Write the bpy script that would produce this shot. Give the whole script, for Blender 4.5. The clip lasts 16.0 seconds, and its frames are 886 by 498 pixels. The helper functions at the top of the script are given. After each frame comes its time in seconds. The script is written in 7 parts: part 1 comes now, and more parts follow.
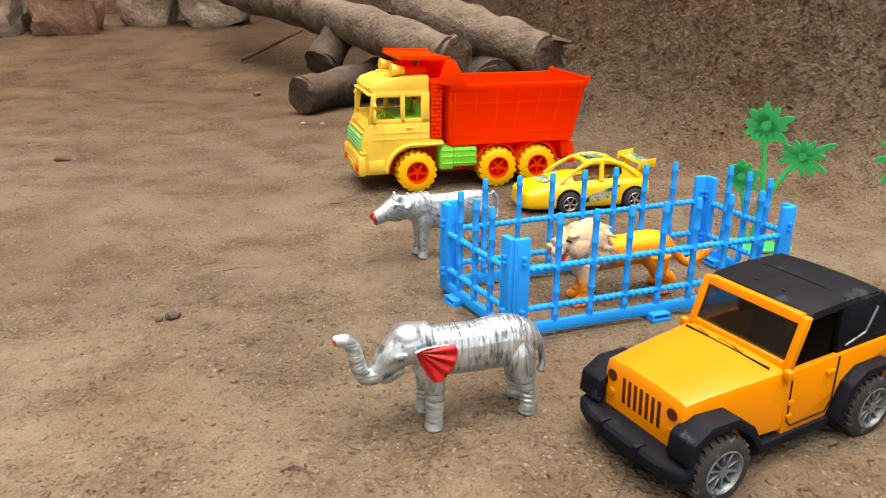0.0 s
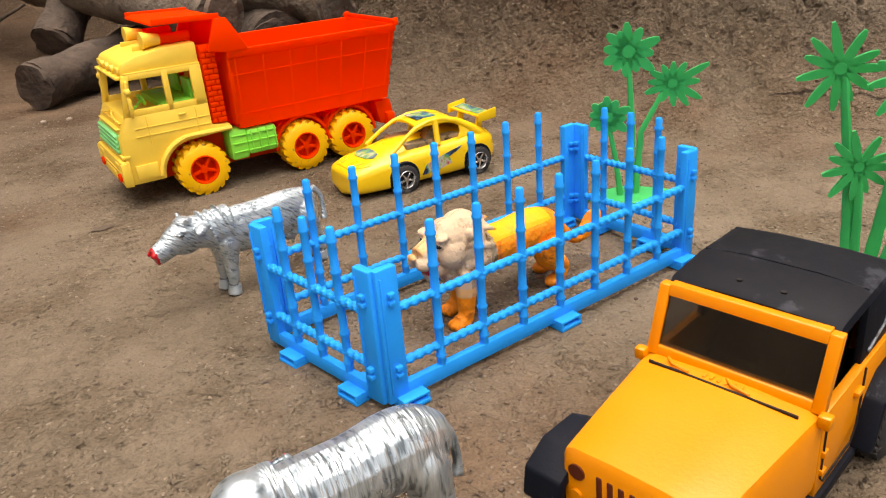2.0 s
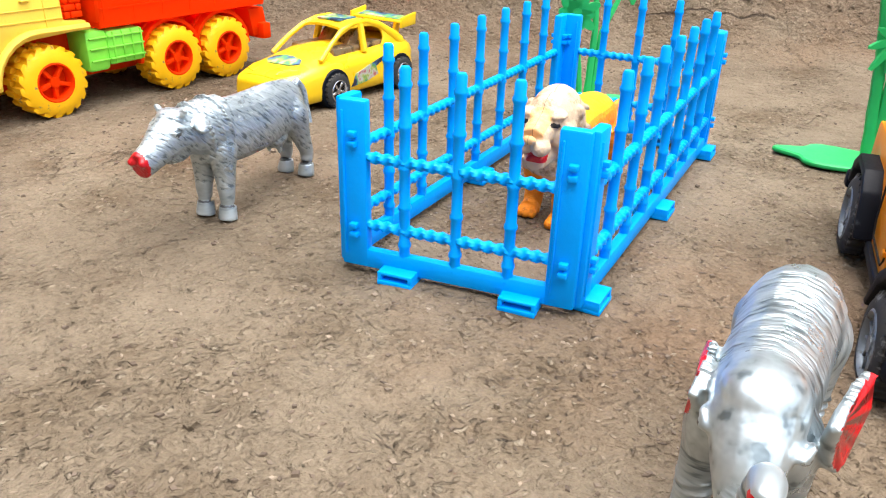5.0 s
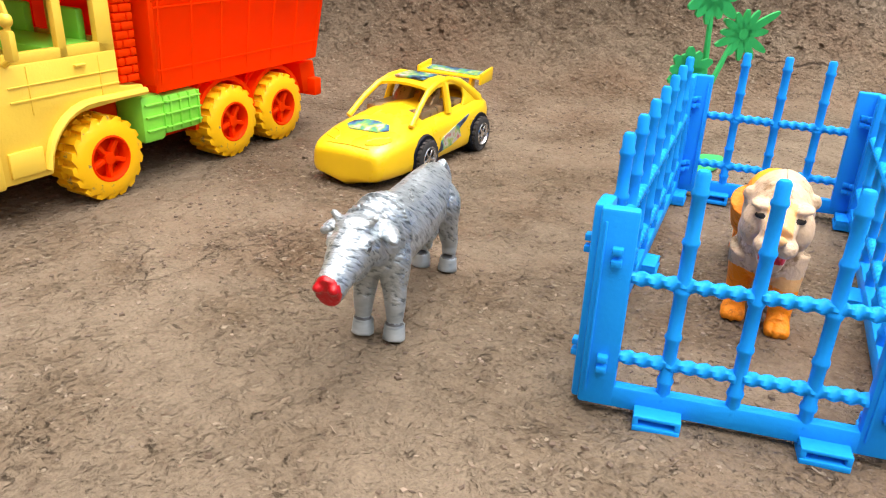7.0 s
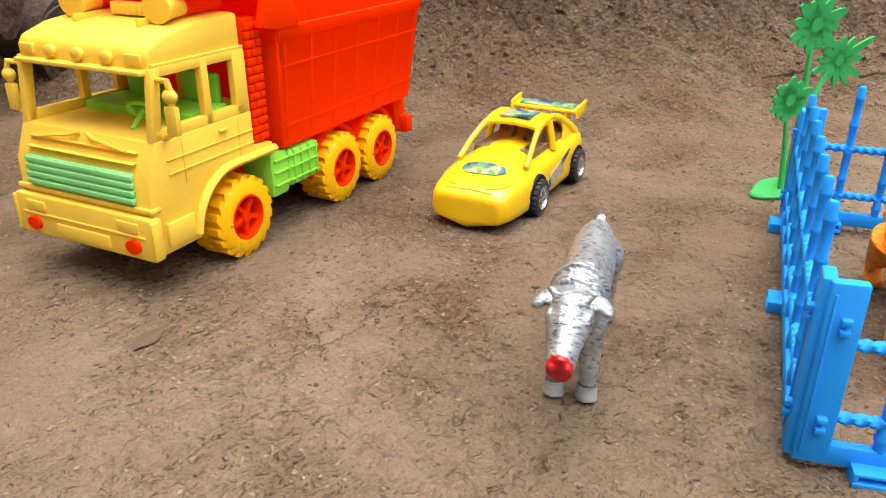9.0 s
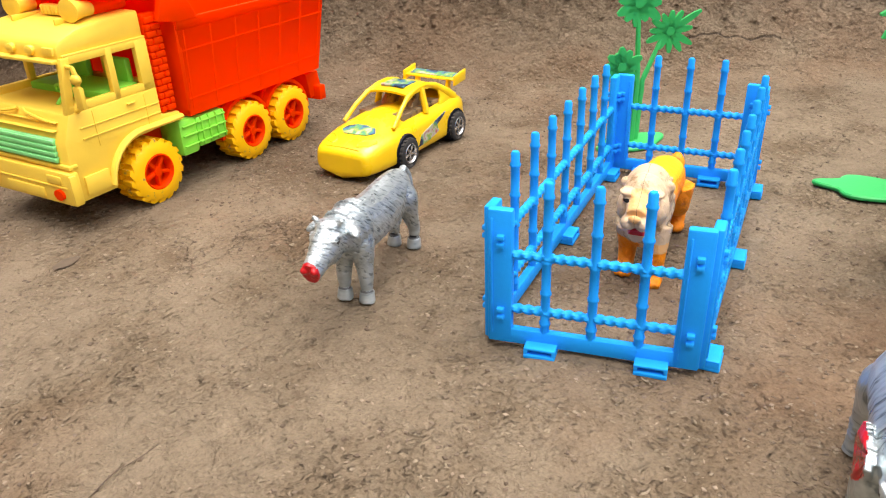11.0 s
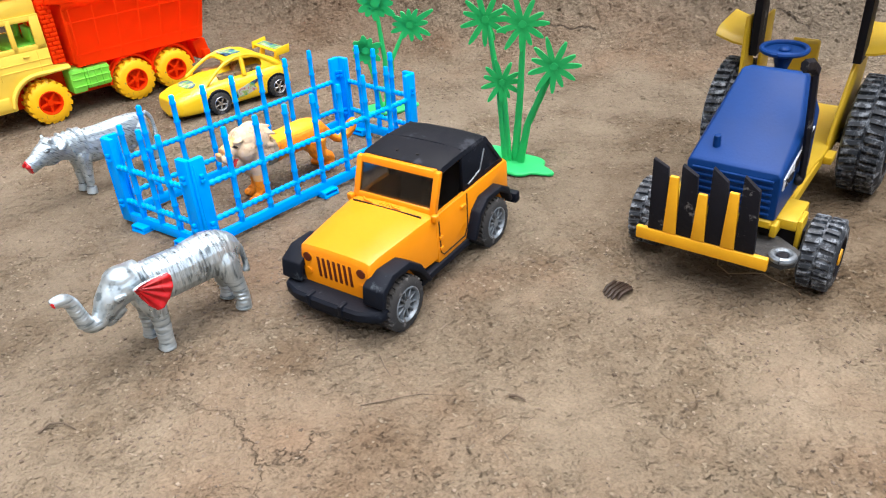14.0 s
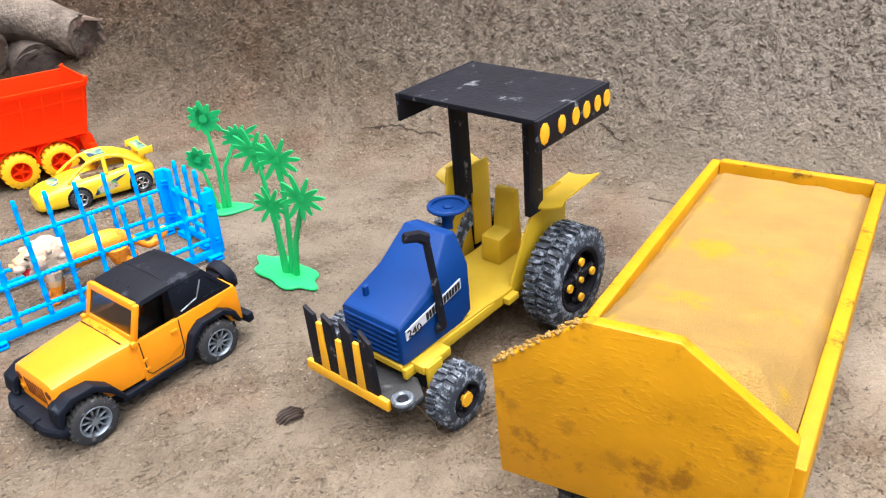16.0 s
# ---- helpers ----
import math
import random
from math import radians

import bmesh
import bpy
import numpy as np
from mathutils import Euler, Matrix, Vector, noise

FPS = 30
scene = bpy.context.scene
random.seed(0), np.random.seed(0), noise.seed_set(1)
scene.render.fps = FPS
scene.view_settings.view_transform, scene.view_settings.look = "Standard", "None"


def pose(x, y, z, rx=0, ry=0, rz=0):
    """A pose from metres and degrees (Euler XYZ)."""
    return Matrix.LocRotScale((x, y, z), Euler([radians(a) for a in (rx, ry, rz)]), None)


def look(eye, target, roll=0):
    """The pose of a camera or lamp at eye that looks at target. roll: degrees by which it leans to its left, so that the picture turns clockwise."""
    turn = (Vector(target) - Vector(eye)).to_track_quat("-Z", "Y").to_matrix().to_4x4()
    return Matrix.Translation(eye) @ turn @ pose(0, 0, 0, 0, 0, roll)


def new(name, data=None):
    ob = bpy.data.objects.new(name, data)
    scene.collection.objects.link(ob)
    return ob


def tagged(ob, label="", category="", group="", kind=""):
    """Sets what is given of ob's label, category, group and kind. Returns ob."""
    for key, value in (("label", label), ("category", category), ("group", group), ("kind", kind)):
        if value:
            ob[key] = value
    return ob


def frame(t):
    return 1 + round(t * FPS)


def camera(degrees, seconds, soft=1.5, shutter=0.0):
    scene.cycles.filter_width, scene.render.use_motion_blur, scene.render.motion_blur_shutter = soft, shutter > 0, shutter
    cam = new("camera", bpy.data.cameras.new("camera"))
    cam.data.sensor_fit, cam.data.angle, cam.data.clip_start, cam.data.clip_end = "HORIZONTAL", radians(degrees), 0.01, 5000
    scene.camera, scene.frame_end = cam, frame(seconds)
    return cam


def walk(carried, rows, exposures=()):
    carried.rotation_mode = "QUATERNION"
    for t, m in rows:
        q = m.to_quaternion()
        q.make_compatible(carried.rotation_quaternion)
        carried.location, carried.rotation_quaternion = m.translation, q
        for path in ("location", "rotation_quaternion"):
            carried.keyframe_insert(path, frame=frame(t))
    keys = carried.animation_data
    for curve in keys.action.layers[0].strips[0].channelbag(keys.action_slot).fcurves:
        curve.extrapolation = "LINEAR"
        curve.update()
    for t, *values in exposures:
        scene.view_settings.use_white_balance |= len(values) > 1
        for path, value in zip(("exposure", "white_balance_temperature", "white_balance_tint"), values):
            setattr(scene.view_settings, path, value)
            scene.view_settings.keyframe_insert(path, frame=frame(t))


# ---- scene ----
from mathutils.bvhtree import BVHTree

cam = camera(60.89, 16.0, soft=1.15)
PATH = [
    (0, (0.22801, 0.26203, 0.16948), (-0.0139, 2.1282, -0.5079), 0.45),
    (0.5, (0.20347, 0.30318, 0.17646), (-0.0528, 2.1591, -0.5235), 0.38),
    (1, (0.18486, 0.32854, 0.16847), (0.0674, 2.1798, -0.5792), 1.23),
    (1.5, (0.18354, 0.34822, 0.16600), (0.1614, 2.1839, -0.6276), -0.99),
    (2, (0.21192, 0.38111, 0.15619), (0.4579, 2.1914, -0.6576), -4.68),
    (2.5, (0.16983, 0.36893, 0.13755), (0.4830, 2.1788, -0.6538), -0.74),
    (3, (0.12860, 0.37636, 0.13438), (0.5980, 2.1288, -0.7075), 1.17),
    (3.5, (0.10178, 0.40172, 0.12488), (0.7155, 2.0936, -0.7474), 2.15),
    (3.7, (0.09651, 0.41134, 0.12177), (0.7829, 2.0771, -0.7466), 2.45),
    (5.8, (0.07280, 0.50158, 0.10471), (1.1537, 1.9283, -0.7876), 2.46),
    (6, (0.06646, 0.50942, 0.10403), (1.1614, 1.9311, -0.7791), 3.23),
    (6.5, (0.06002, 0.53776, 0.10734), (1.2141, 1.9293, -0.7480), 2.89),
    (7, (0.04896, 0.55903, 0.11150), (1.2107, 1.9684, -0.7034), 2.46),
    (7.5, (0.03353, 0.57690, 0.11395), (1.2185, 1.9747, -0.6873), 1.66),
    (8, (0.02135, 0.59583, 0.12354), (1.1749, 2.0307, -0.6577), 0.93),
    (8.2, (0.01646, 0.60470, 0.12572), (1.1805, 2.0274, -0.6622), 0.99),
    (10.3, (0.00370, 0.54195, 0.14656), (1.1048, 1.9603, -0.7344), -1.90),
    (10.5, (0.01062, 0.52825, 0.14983), (1.0903, 1.9616, -0.7333), -1.92),
    (11, (0.03234, 0.48426, 0.15576), (1.0678, 1.9253, -0.7669), -2.10),
    (11.5, (0.04768, 0.43795, 0.15566), (0.9450, 1.9337, -0.8229), -2.52),
    (12, (0.08513, 0.38458, 0.15750), (0.8701, 1.9368, -0.8297), -2.76),
    (12.5, (0.10818, 0.33365, 0.16985), (0.7976, 1.9158, -0.8409), -3.10),
    (13, (0.13715, 0.29183, 0.18695), (0.7669, 1.9060, -0.8119), -3.13),
    (13.5, (0.18165, 0.25102, 0.19611), (0.8111, 1.8603, -0.8109), -2.96),
    (14, (0.21934, 0.22008, 0.20358), (0.7927, 1.8445, -0.8126), -3.38),
    (14.5, (0.26552, 0.18302, 0.21729), (0.8011, 1.8142, -0.8085), -4.55),
    (15, (0.30981, 0.15709, 0.23659), (0.7760, 1.8208, -0.7707), -5.33),
    (15.5, (0.35617, 0.14713, 0.24586), (0.8200, 1.8214, -0.7449), -3.00),
    (16, (0.39513, 0.14322, 0.26190), (0.8588, 1.8521, -0.6681), -3.39),
]
EXPOSURE = [(0.0, 1.45, 7500, 14), (0.5, 1.3, 7500, 15), (2.5, 1.24, 7250, 16), (3.0, 1.36, 7050, 15), (3.5, 1.6, 6850, 13), (6.0, 1.88, 6350, 10), (7.0, 1.67, 6800, 15), (8.2, 1.48, 7200, 19), (10.3, 1.50, 7150, 16), (11.0, 1.58, 7050, 14), (12.5, 1.55, 6550, 10), (13.5, 1.58, 6350, 11), (15.0, 1.84, 6050, 11), (16.0, 1.96, 5980, 12)]
walk(cam, [(t, look(eye, target, roll)) for t, eye, target, roll in PATH], EXPOSURE)

# ---- light: bright overcast sky over open ground ----
world = bpy.data.worlds.new("overcast_sky")
scene.world = world
world.use_nodes = True
wn, wl = world.node_tree.nodes, world.node_tree.links
sky = wn.new("ShaderNodeTexSky")
sky.sky_type, sky.sun_disc = "NISHITA", False
sky.sun_elevation, sky.sun_rotation = radians(76), radians(43)
sky.dust_density = 4.0
soften = wn.new("ShaderNodeHueSaturation")
soften.inputs["Saturation"].default_value = 0.3
wl.new(sky.outputs["Color"], soften.inputs["Color"])
wl.new(soften.outputs["Color"], wn["Background"].inputs["Color"])
wn["Background"].inputs["Strength"].default_value = 0.14
sun = new("sun", bpy.data.lights.new("sun", "SUN"))
sun.data.energy, sun.data.angle, sun.data.color = 1.5, radians(60), (1.0, 0.96, 0.9)
sun.matrix_world = look((0.35, -0.35, 3.0), (0.25, 0.6, 0))

# ---- materials ----
def nodes_of(m):
    m.use_nodes = True
    return m.node_tree.nodes, m.node_tree.links, m.node_tree.nodes["Principled BSDF"]


def noise_node(n, l, src, scale, detail=4.0, rough=0.55):
    k = n.new("ShaderNodeTexNoise")
    k.inputs["Scale"].default_value, k.inputs["Detail"].default_value, k.inputs["Roughness"].default_value = scale, detail, rough
    l.new(src, k.inputs["Vector"])
    return k


def ramp_node(n, l, src, stops):
    k = n.new("ShaderNodeValToRGB")
    while len(k.color_ramp.elements) < len(stops):
        k.color_ramp.elements.new(0.5)
    for e, (p, c) in zip(k.color_ramp.elements, stops):
        e.position, e.color = p, (*c, 1) if len(c) == 3 else c
    l.new(src, k.inputs["Fac"])
    return k


def mix_node(n, l, fac, a, b, kind="MIX"):
    k = n.new("ShaderNodeMix")
    k.data_type, k.blend_type = "RGBA", kind
    for s, v in ((k.inputs["Factor"], fac), (k.inputs[6], a), (k.inputs[7], b)):
        if isinstance(v, (int, float)):
            s.default_value = v
        elif isinstance(v, tuple):
            s.default_value = (*v, 1)
        else:
            l.new(v, s)
    return k.outputs[2]


def bump_node(n, l, height, distance, strength=1.0, normal=None):
    k = n.new("ShaderNodeBump")
    k.inputs["Distance"].default_value, k.inputs["Strength"].default_value = distance, strength
    l.new(height, k.inputs["Height"])
    if normal is not None:
        l.new(normal, k.inputs["Normal"])
    return k.outputs["Normal"]


def surface(name, colour, rough=0.4, metal=0.0, worn=None, wear=0.0, wear_scale=60.0, var=0.12, grain=900.0, bump=0.00008, coat=0.0, dust=0.12, spec=0.32):
    """A moulded or painted surface: base colour, soft mottling, fine grain, wear and a film of dust on what faces up."""
    m = bpy.data.materials.new(name)
    n, l, b = nodes_of(m)
    pos = n.new("ShaderNodeTexCoord").outputs["Object"]
    big, fine = noise_node(n, l, pos, 45.0), noise_node(n, l, pos, grain, 3.0)
    dark = tuple(c * (1 - var) for c in colour)
    light = tuple(min(1, c * (1 + var)) for c in colour)
    col = ramp_node(n, l, big.outputs["Fac"], [(0.3, dark), (0.7, light)]).outputs["Color"]
    if wear > 0:
        spots = noise_node(n, l, pos, wear_scale, 8.0, 0.7)
        mask = ramp_node(n, l, spots.outputs["Fac"], [(0.62 - wear, (0, 0, 0)), (0.68 - wear * 0.6, (1, 1, 1))])
        col = mix_node(n, l, mask.outputs["Color"], col, worn)
    if dust > 0:
        up = n.new("ShaderNodeSeparateXYZ")
        l.new(n.new("ShaderNodeNewGeometry").outputs["Normal"], up.inputs[0])
        patch = noise_node(n, l, pos, 140.0, 6.0, 0.7)
        f = n.new("ShaderNodeMath")
        f.operation, f.use_clamp = "MULTIPLY", True
        l.new(up.outputs["Z"], f.inputs[0]), l.new(patch.outputs["Fac"], f.inputs[1])
        g = n.new("ShaderNodeMath")
        g.operation, g.use_clamp = "MULTIPLY", True
        l.new(f.outputs[0], g.inputs[0])
        g.inputs[1].default_value = dust
        col = mix_node(n, l, g.outputs[0], col, (0.42, 0.33, 0.24))
    l.new(col, b.inputs["Base Color"])
    rr = ramp_node(n, l, big.outputs["Fac"], [(0.3, (max(0.03, rough - 0.08),) * 3), (0.7, (min(1, rough + 0.1),) * 3)])
    l.new(rr.outputs["Color"], b.inputs["Roughness"])
    b.inputs["Metallic"].default_value = metal
    b.inputs["Specular IOR Level"].default_value = spec
    b.inputs["Coat Weight"].default_value = coat
    b.inputs["Coat Roughness"].default_value = 0.12
    if bump > 0:
        l.new(bump_node(n, l, fine.outputs["Fac"], bump), b.inputs["Normal"])
    return m


def math_node(n, l, kind, a, b=0.0, clamp=False):
    k = n.new("ShaderNodeMath")
    k.operation, k.use_clamp = kind, clamp
    for s, v in zip(k.inputs, (a, b)):
        if isinstance(v, (int, float)):
            s.default_value = v
        else:
            l.new(v, s)
    return k.outputs[0]


def earth(name, low, mid, high, red):
    """Dry trodden mud: smooth trampled patches, crumbly flecked ones, fine cracks, a rough bank of red-brown soil
    further along. Shade on the far bank and in the pits, and skylight in front, are put into the colour.
    """
    m = bpy.data.materials.new(name)
    n, l, b = nodes_of(m)
    pos = n.new("ShaderNodeNewGeometry").outputs["Position"]
    xyz = n.new("ShaderNodeSeparateXYZ")
    l.new(pos, xyz.inputs[0])
    broad, patch = noise_node(n, l, pos, 3.4, 5.0, 0.6), noise_node(n, l, pos, 17.0, 6.0, 0.62)
    crumb, fine = noise_node(n, l, pos, 310.0, 1.2, 0.5), noise_node(n, l, pos, 900.0, 3.0, 0.65)
    lump = noise_node(n, l, pos, 105.0, 5.0, 0.62)
    lump.inputs["Distortion"].default_value = 0.6
    dot = n.new("ShaderNodeVectorMath")
    dot.operation, dot.inputs[1].default_value = "DOT_PRODUCT", (0.68, 0.733, 0)
    l.new(pos, dot.inputs[0])
    bank = ramp_node(n, l, math_node(n, l, "ADD", dot.outputs["Value"], -0.94), [(0.0, (0, 0, 0)), (0.12, (1, 1, 1))]).outputs["Color"]
    # colour
    col = ramp_node(n, l, broad.outputs["Fac"], [(0.34, low), (0.5, mid), (0.64, high)]).outputs["Color"]
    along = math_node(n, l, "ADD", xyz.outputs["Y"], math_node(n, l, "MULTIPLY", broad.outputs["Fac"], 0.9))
    # far bank: red-brown soil, made darker by the shade put into its colour
    red_and_shade = ramp_node(n, l, math_node(n, l, "MULTIPLY", along, 0.5), [(0.62, (0, 0, 0)), (0.9, (1, 1, 1))]).outputs["Color"]
    col = mix_node(n, l, red_and_shade, col, red)
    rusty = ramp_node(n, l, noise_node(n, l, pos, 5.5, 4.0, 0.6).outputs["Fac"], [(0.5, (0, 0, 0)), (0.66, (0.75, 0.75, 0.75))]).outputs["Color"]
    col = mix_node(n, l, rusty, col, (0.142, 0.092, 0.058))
    pc = ramp_node(n, l, patch.outputs["Fac"], [(0.36, (0.70, 0.65, 0.585)), (0.49, (1, 0.995, 0.985)), (0.62, (1.15, 1.165, 1.175))]).outputs["Color"]
    col = mix_node(n, l, 0.75, col, pc, "MULTIPLY")
    fc = ramp_node(n, l, fine.outputs["Fac"], [(0.3, (0.78, 0.77, 0.75)), (0.5, (1, 1, 1)), (0.7, (1.16, 1.16, 1.15))]).outputs["Color"]
    col = mix_node(n, l, 0.8, col, fc, "MULTIPLY")
    # front ground lighter: the skylight falling there is put into the colour
    near_light = ramp_node(n, l, math_node(n, l, "ADD", xyz.outputs["Y"], math_node(n, l, "MULTIPLY", broad.outputs["Fac"], 0.35)), [(0.56, (1.24, 1.23, 1.22)), (0.76, (1, 1, 1))]).outputs["Color"]
    col = mix_node(n, l, 1.0, col, near_light, "MULTIPLY")
    # a darker reddish patch of mud where the tractor stands
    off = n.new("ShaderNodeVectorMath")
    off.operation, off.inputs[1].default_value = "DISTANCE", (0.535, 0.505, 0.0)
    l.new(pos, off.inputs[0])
    dusky = ramp_node(n, l, math_node(n, l, "ADD", off.outputs["Value"], math_node(n, l, "MULTIPLY", patch.outputs["Fac"], 0.12)), [(0.11, (0.78, 0.735, 0.69)), (0.22, (1, 1, 1))]).outputs["Color"]
    col = mix_node(n, l, 1.0, col, dusky, "MULTIPLY")
    # crumbs only where the surface has broken up
    rough = ramp_node(n, l, patch.outputs["Fac"], [(0.44, (1, 1, 1)), (0.6, (0.2, 0.2, 0.2))]).outputs["Color"]
    rough = math_node(n, l, "MAXIMUM", rough, bank)
    # small shadows of crumbs and pits, put into the colour
    pit_shade = ramp_node(n, l, crumb.outputs["Fac"], [(0.315, (1, 1, 1)), (0.35, (0, 0, 0))]).outputs["Color"]
    col = mix_node(n, l, math_node(n, l, "MULTIPLY", math_node(n, l, "MULTIPLY", pit_shade, rough), 0.45), col, (0.070, 0.048, 0.033))
    pale = math_node(n, l, "MULTIPLY", ramp_node(n, l, xyz.outputs["X"], [(0.5, (0, 0, 0)), (0.85, (1, 1, 1))]).outputs["Color"], bank)
    col = mix_node(n, l, math_node(n, l, "MULTIPLY", pale, 0.8), col, (0.285, 0.238, 0.187))
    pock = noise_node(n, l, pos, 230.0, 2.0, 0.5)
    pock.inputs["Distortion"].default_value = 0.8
    # shade in the bank's hollows, mixed in as dark colour
    pock_shade = ramp_node(n, l, pock.outputs["Fac"], [(0.34, (1, 1, 1)), (0.40, (0, 0, 0))]).outputs["Color"]
    col = mix_node(n, l, math_node(n, l, "MULTIPLY", math_node(n, l, "MULTIPLY", pock_shade, bank), 0.08), col, (0.05, 0.036, 0.026))
    chip = ramp_node(n, l, crumb.outputs["Fac"], [(0.665, (0, 0, 0)), (0.70, (1, 1, 1))]).outputs["Color"]
    col = mix_node(n, l, math_node(n, l, "MULTIPLY", math_node(n, l, "MULTIPLY", chip, rough), 0.6), col, (0.3, 0.25, 0.185))
    # cracks
    warp = noise_node(n, l, pos, 26.0, 5.0, 0.65)
    bent = mix_node(n, l, 0.045, pos, warp.outputs["Color"])
    vor = n.new("ShaderNodeTexVoronoi")
    vor.feature = "DISTANCE_TO_EDGE"
    vor.inputs["Scale"].default_value = 9.0
    l.new(bent, vor.inputs["Vector"])
    where = ramp_node(n, l, noise_node(n, l, pos, 7.0, 2.0).outputs["Fac"], [(0.55, (0, 0, 0)), (0.66, (1, 1, 1))])
    line = ramp_node(n, l, vor.outputs["Distance"], [(0.0, (1, 1, 1)), (0.005, (0, 0, 0))])
    crack = math_node(n, l, "MULTIPLY", line.outputs["Color"], where.outputs["Color"])
    col = mix_node(n, l, math_node(n, l, "MULTIPLY", crack, 0.5), col, (0.04, 0.03, 0.022))
    # two long cracks along the foot of the bank
    flat = n.new("ShaderNodeVectorMath")
    flat.operation, flat.inputs[1].default_value = "MULTIPLY", (1, 1, 0)
    l.new(mix_node(n, l, 0.012, pos, warp.outputs["Color"]), flat.inputs[0])
    gap = None
    for xa, ya, xb, yb in ((0.512, 0.856, 0.545, 0.833), (0.545, 0.833, 0.574, 0.798), (0.695, 0.622, 0.712, 0.590), (0.712, 0.590, 0.760, 0.572), (0.700, 0.716, 0.708, 0.690)):
        ln = math.hypot(xb - xa, yb - ya)
        sep = n.new("ShaderNodeSeparateXYZ")
        mp = n.new("ShaderNodeMapping")
        mp.vector_type = "TEXTURE"
        mp.inputs["Location"].default_value = (xa * 0.988 + 0.006, ya * 0.988 + 0.006, 0)
        mp.inputs["Rotation"].default_value = (0, 0, math.atan2(yb - ya, xb - xa))
        l.new(flat.outputs["Vector"], mp.inputs["Vector"]), l.new(mp.outputs["Vector"], sep.inputs[0])
        past = math_node(n, l, "MAXIMUM", math_node(n, l, "SUBTRACT", math_node(n, l, "ABSOLUTE", math_node(n, l, "SUBTRACT", sep.outputs["X"], ln / 2)), ln / 2), 0.0)
        far = math_node(n, l, "ADD", math_node(n, l, "ABSOLUTE", sep.outputs["Y"]), past)
        gap = far if gap is None else math_node(n, l, "MINIMUM", gap, far)
    split = ramp_node(n, l, math_node(n, l, "MULTIPLY", gap, 100.0), [(0.04, (1, 1, 1)), (0.16, (0, 0, 0))]).outputs["Color"]
    col = mix_node(n, l, math_node(n, l, "MULTIPLY", split, 0.85), col, (0.035, 0.025, 0.018))
    crack = math_node(n, l, "MAXIMUM", crack, split)
    l.new(col, b.inputs["Base Color"])
    b.inputs["Roughness"].default_value = 0.95
    b.inputs["Specular IOR Level"].default_value = 0.15
    # relief
    n1 = bump_node(n, l, patch.outputs["Fac"], 0.006, 0.8)
    n2 = bump_node(n, l, math_node(n, l, "MULTIPLY", lump.outputs["Fac"], math_node(n, l, "ADD", math_node(n, l, "MULTIPLY", bank, 0.8), 0.2)), 0.026, 1.0, n1)
    n3 = bump_node(n, l, math_node(n, l, "MULTIPLY", crumb.outputs["Fac"], math_node(n, l, "ADD", rough, 0.1)), 0.0030, 1.0, n2)
    flake = ramp_node(n, l, crumb.outputs["Fac"], [(0.66, (0, 0, 0)), (0.7, (1, 1, 1))]).outputs["Color"]
    n3 = bump_node(n, l, math_node(n, l, "MULTIPLY", flake, math_node(n, l, "ADD", rough, 0.25)), 0.0002, 1.0, n3)
    n3 = bump_node(n, l, math_node(n, l, "MULTIPLY", pock.outputs["Fac"], bank), 0.0095, 1.0, n3)
    cell = n.new("ShaderNodeTexVoronoi")
    cell.inputs["Scale"].default_value = 270.0
    l.new(mix_node(n, l, 0.004, pos, warp.outputs["Color"]), cell.inputs["Vector"])
    tilt = n.new("ShaderNodeSeparateXYZ")
    l.new(cell.outputs["Color"], tilt.inputs[0])
    chips = math_node(n, l, "MULTIPLY", ramp_node(n, l, tilt.outputs["X"], [(0.62, (0, 0, 0)), (0.66, (1, 1, 1))]).outputs["Color"], math_node(n, l, "SUBTRACT", 1.0, math_node(n, l, "MULTIPLY", cell.outputs["Distance"], 1.2)))
    n3 = bump_node(n, l, math_node(n, l, "MULTIPLY", chips, math_node(n, l, "ADD", math_node(n, l, "MULTIPLY", rough, 0.8), 0.2)), 0.0020, 1.0, n3)
    n4 = bump_node(n, l, fine.outputs["Fac"], 0.0007, 0.9, n3)
    l.new(bump_node(n, l, math_node(n, l, "SUBTRACT", 1.0, crack), 0.0009, 1.0, n4), b.inputs["Normal"])
    return m


def island_mix(name, colours, rough=0.8):
    """Bits that each take a colour of their own."""
    m = bpy.data.materials.new(name)
    n, l, b = nodes_of(m)
    g = n.new("ShaderNodeNewGeometry")
    stops = [(i / len(colours), c) for i, c in enumerate(colours)]
    r = ramp_node(n, l, g.outputs["Random Per Island"], stops)
    r.color_ramp.interpolation = "CONSTANT"
    k = noise_node(n, l, g.outputs["Position"], 700.0)
    l.new(mix_node(n, l, 0.5, r.outputs["Color"], ramp_node(n, l, k.outputs["Fac"], [(0.3, (0.5, 0.5, 0.5)), (0.7, (1.2, 1.2, 1.2))]).outputs["Color"], "MULTIPLY"), b.inputs["Base Color"])
    b.inputs["Roughness"].default_value = rough
    return m


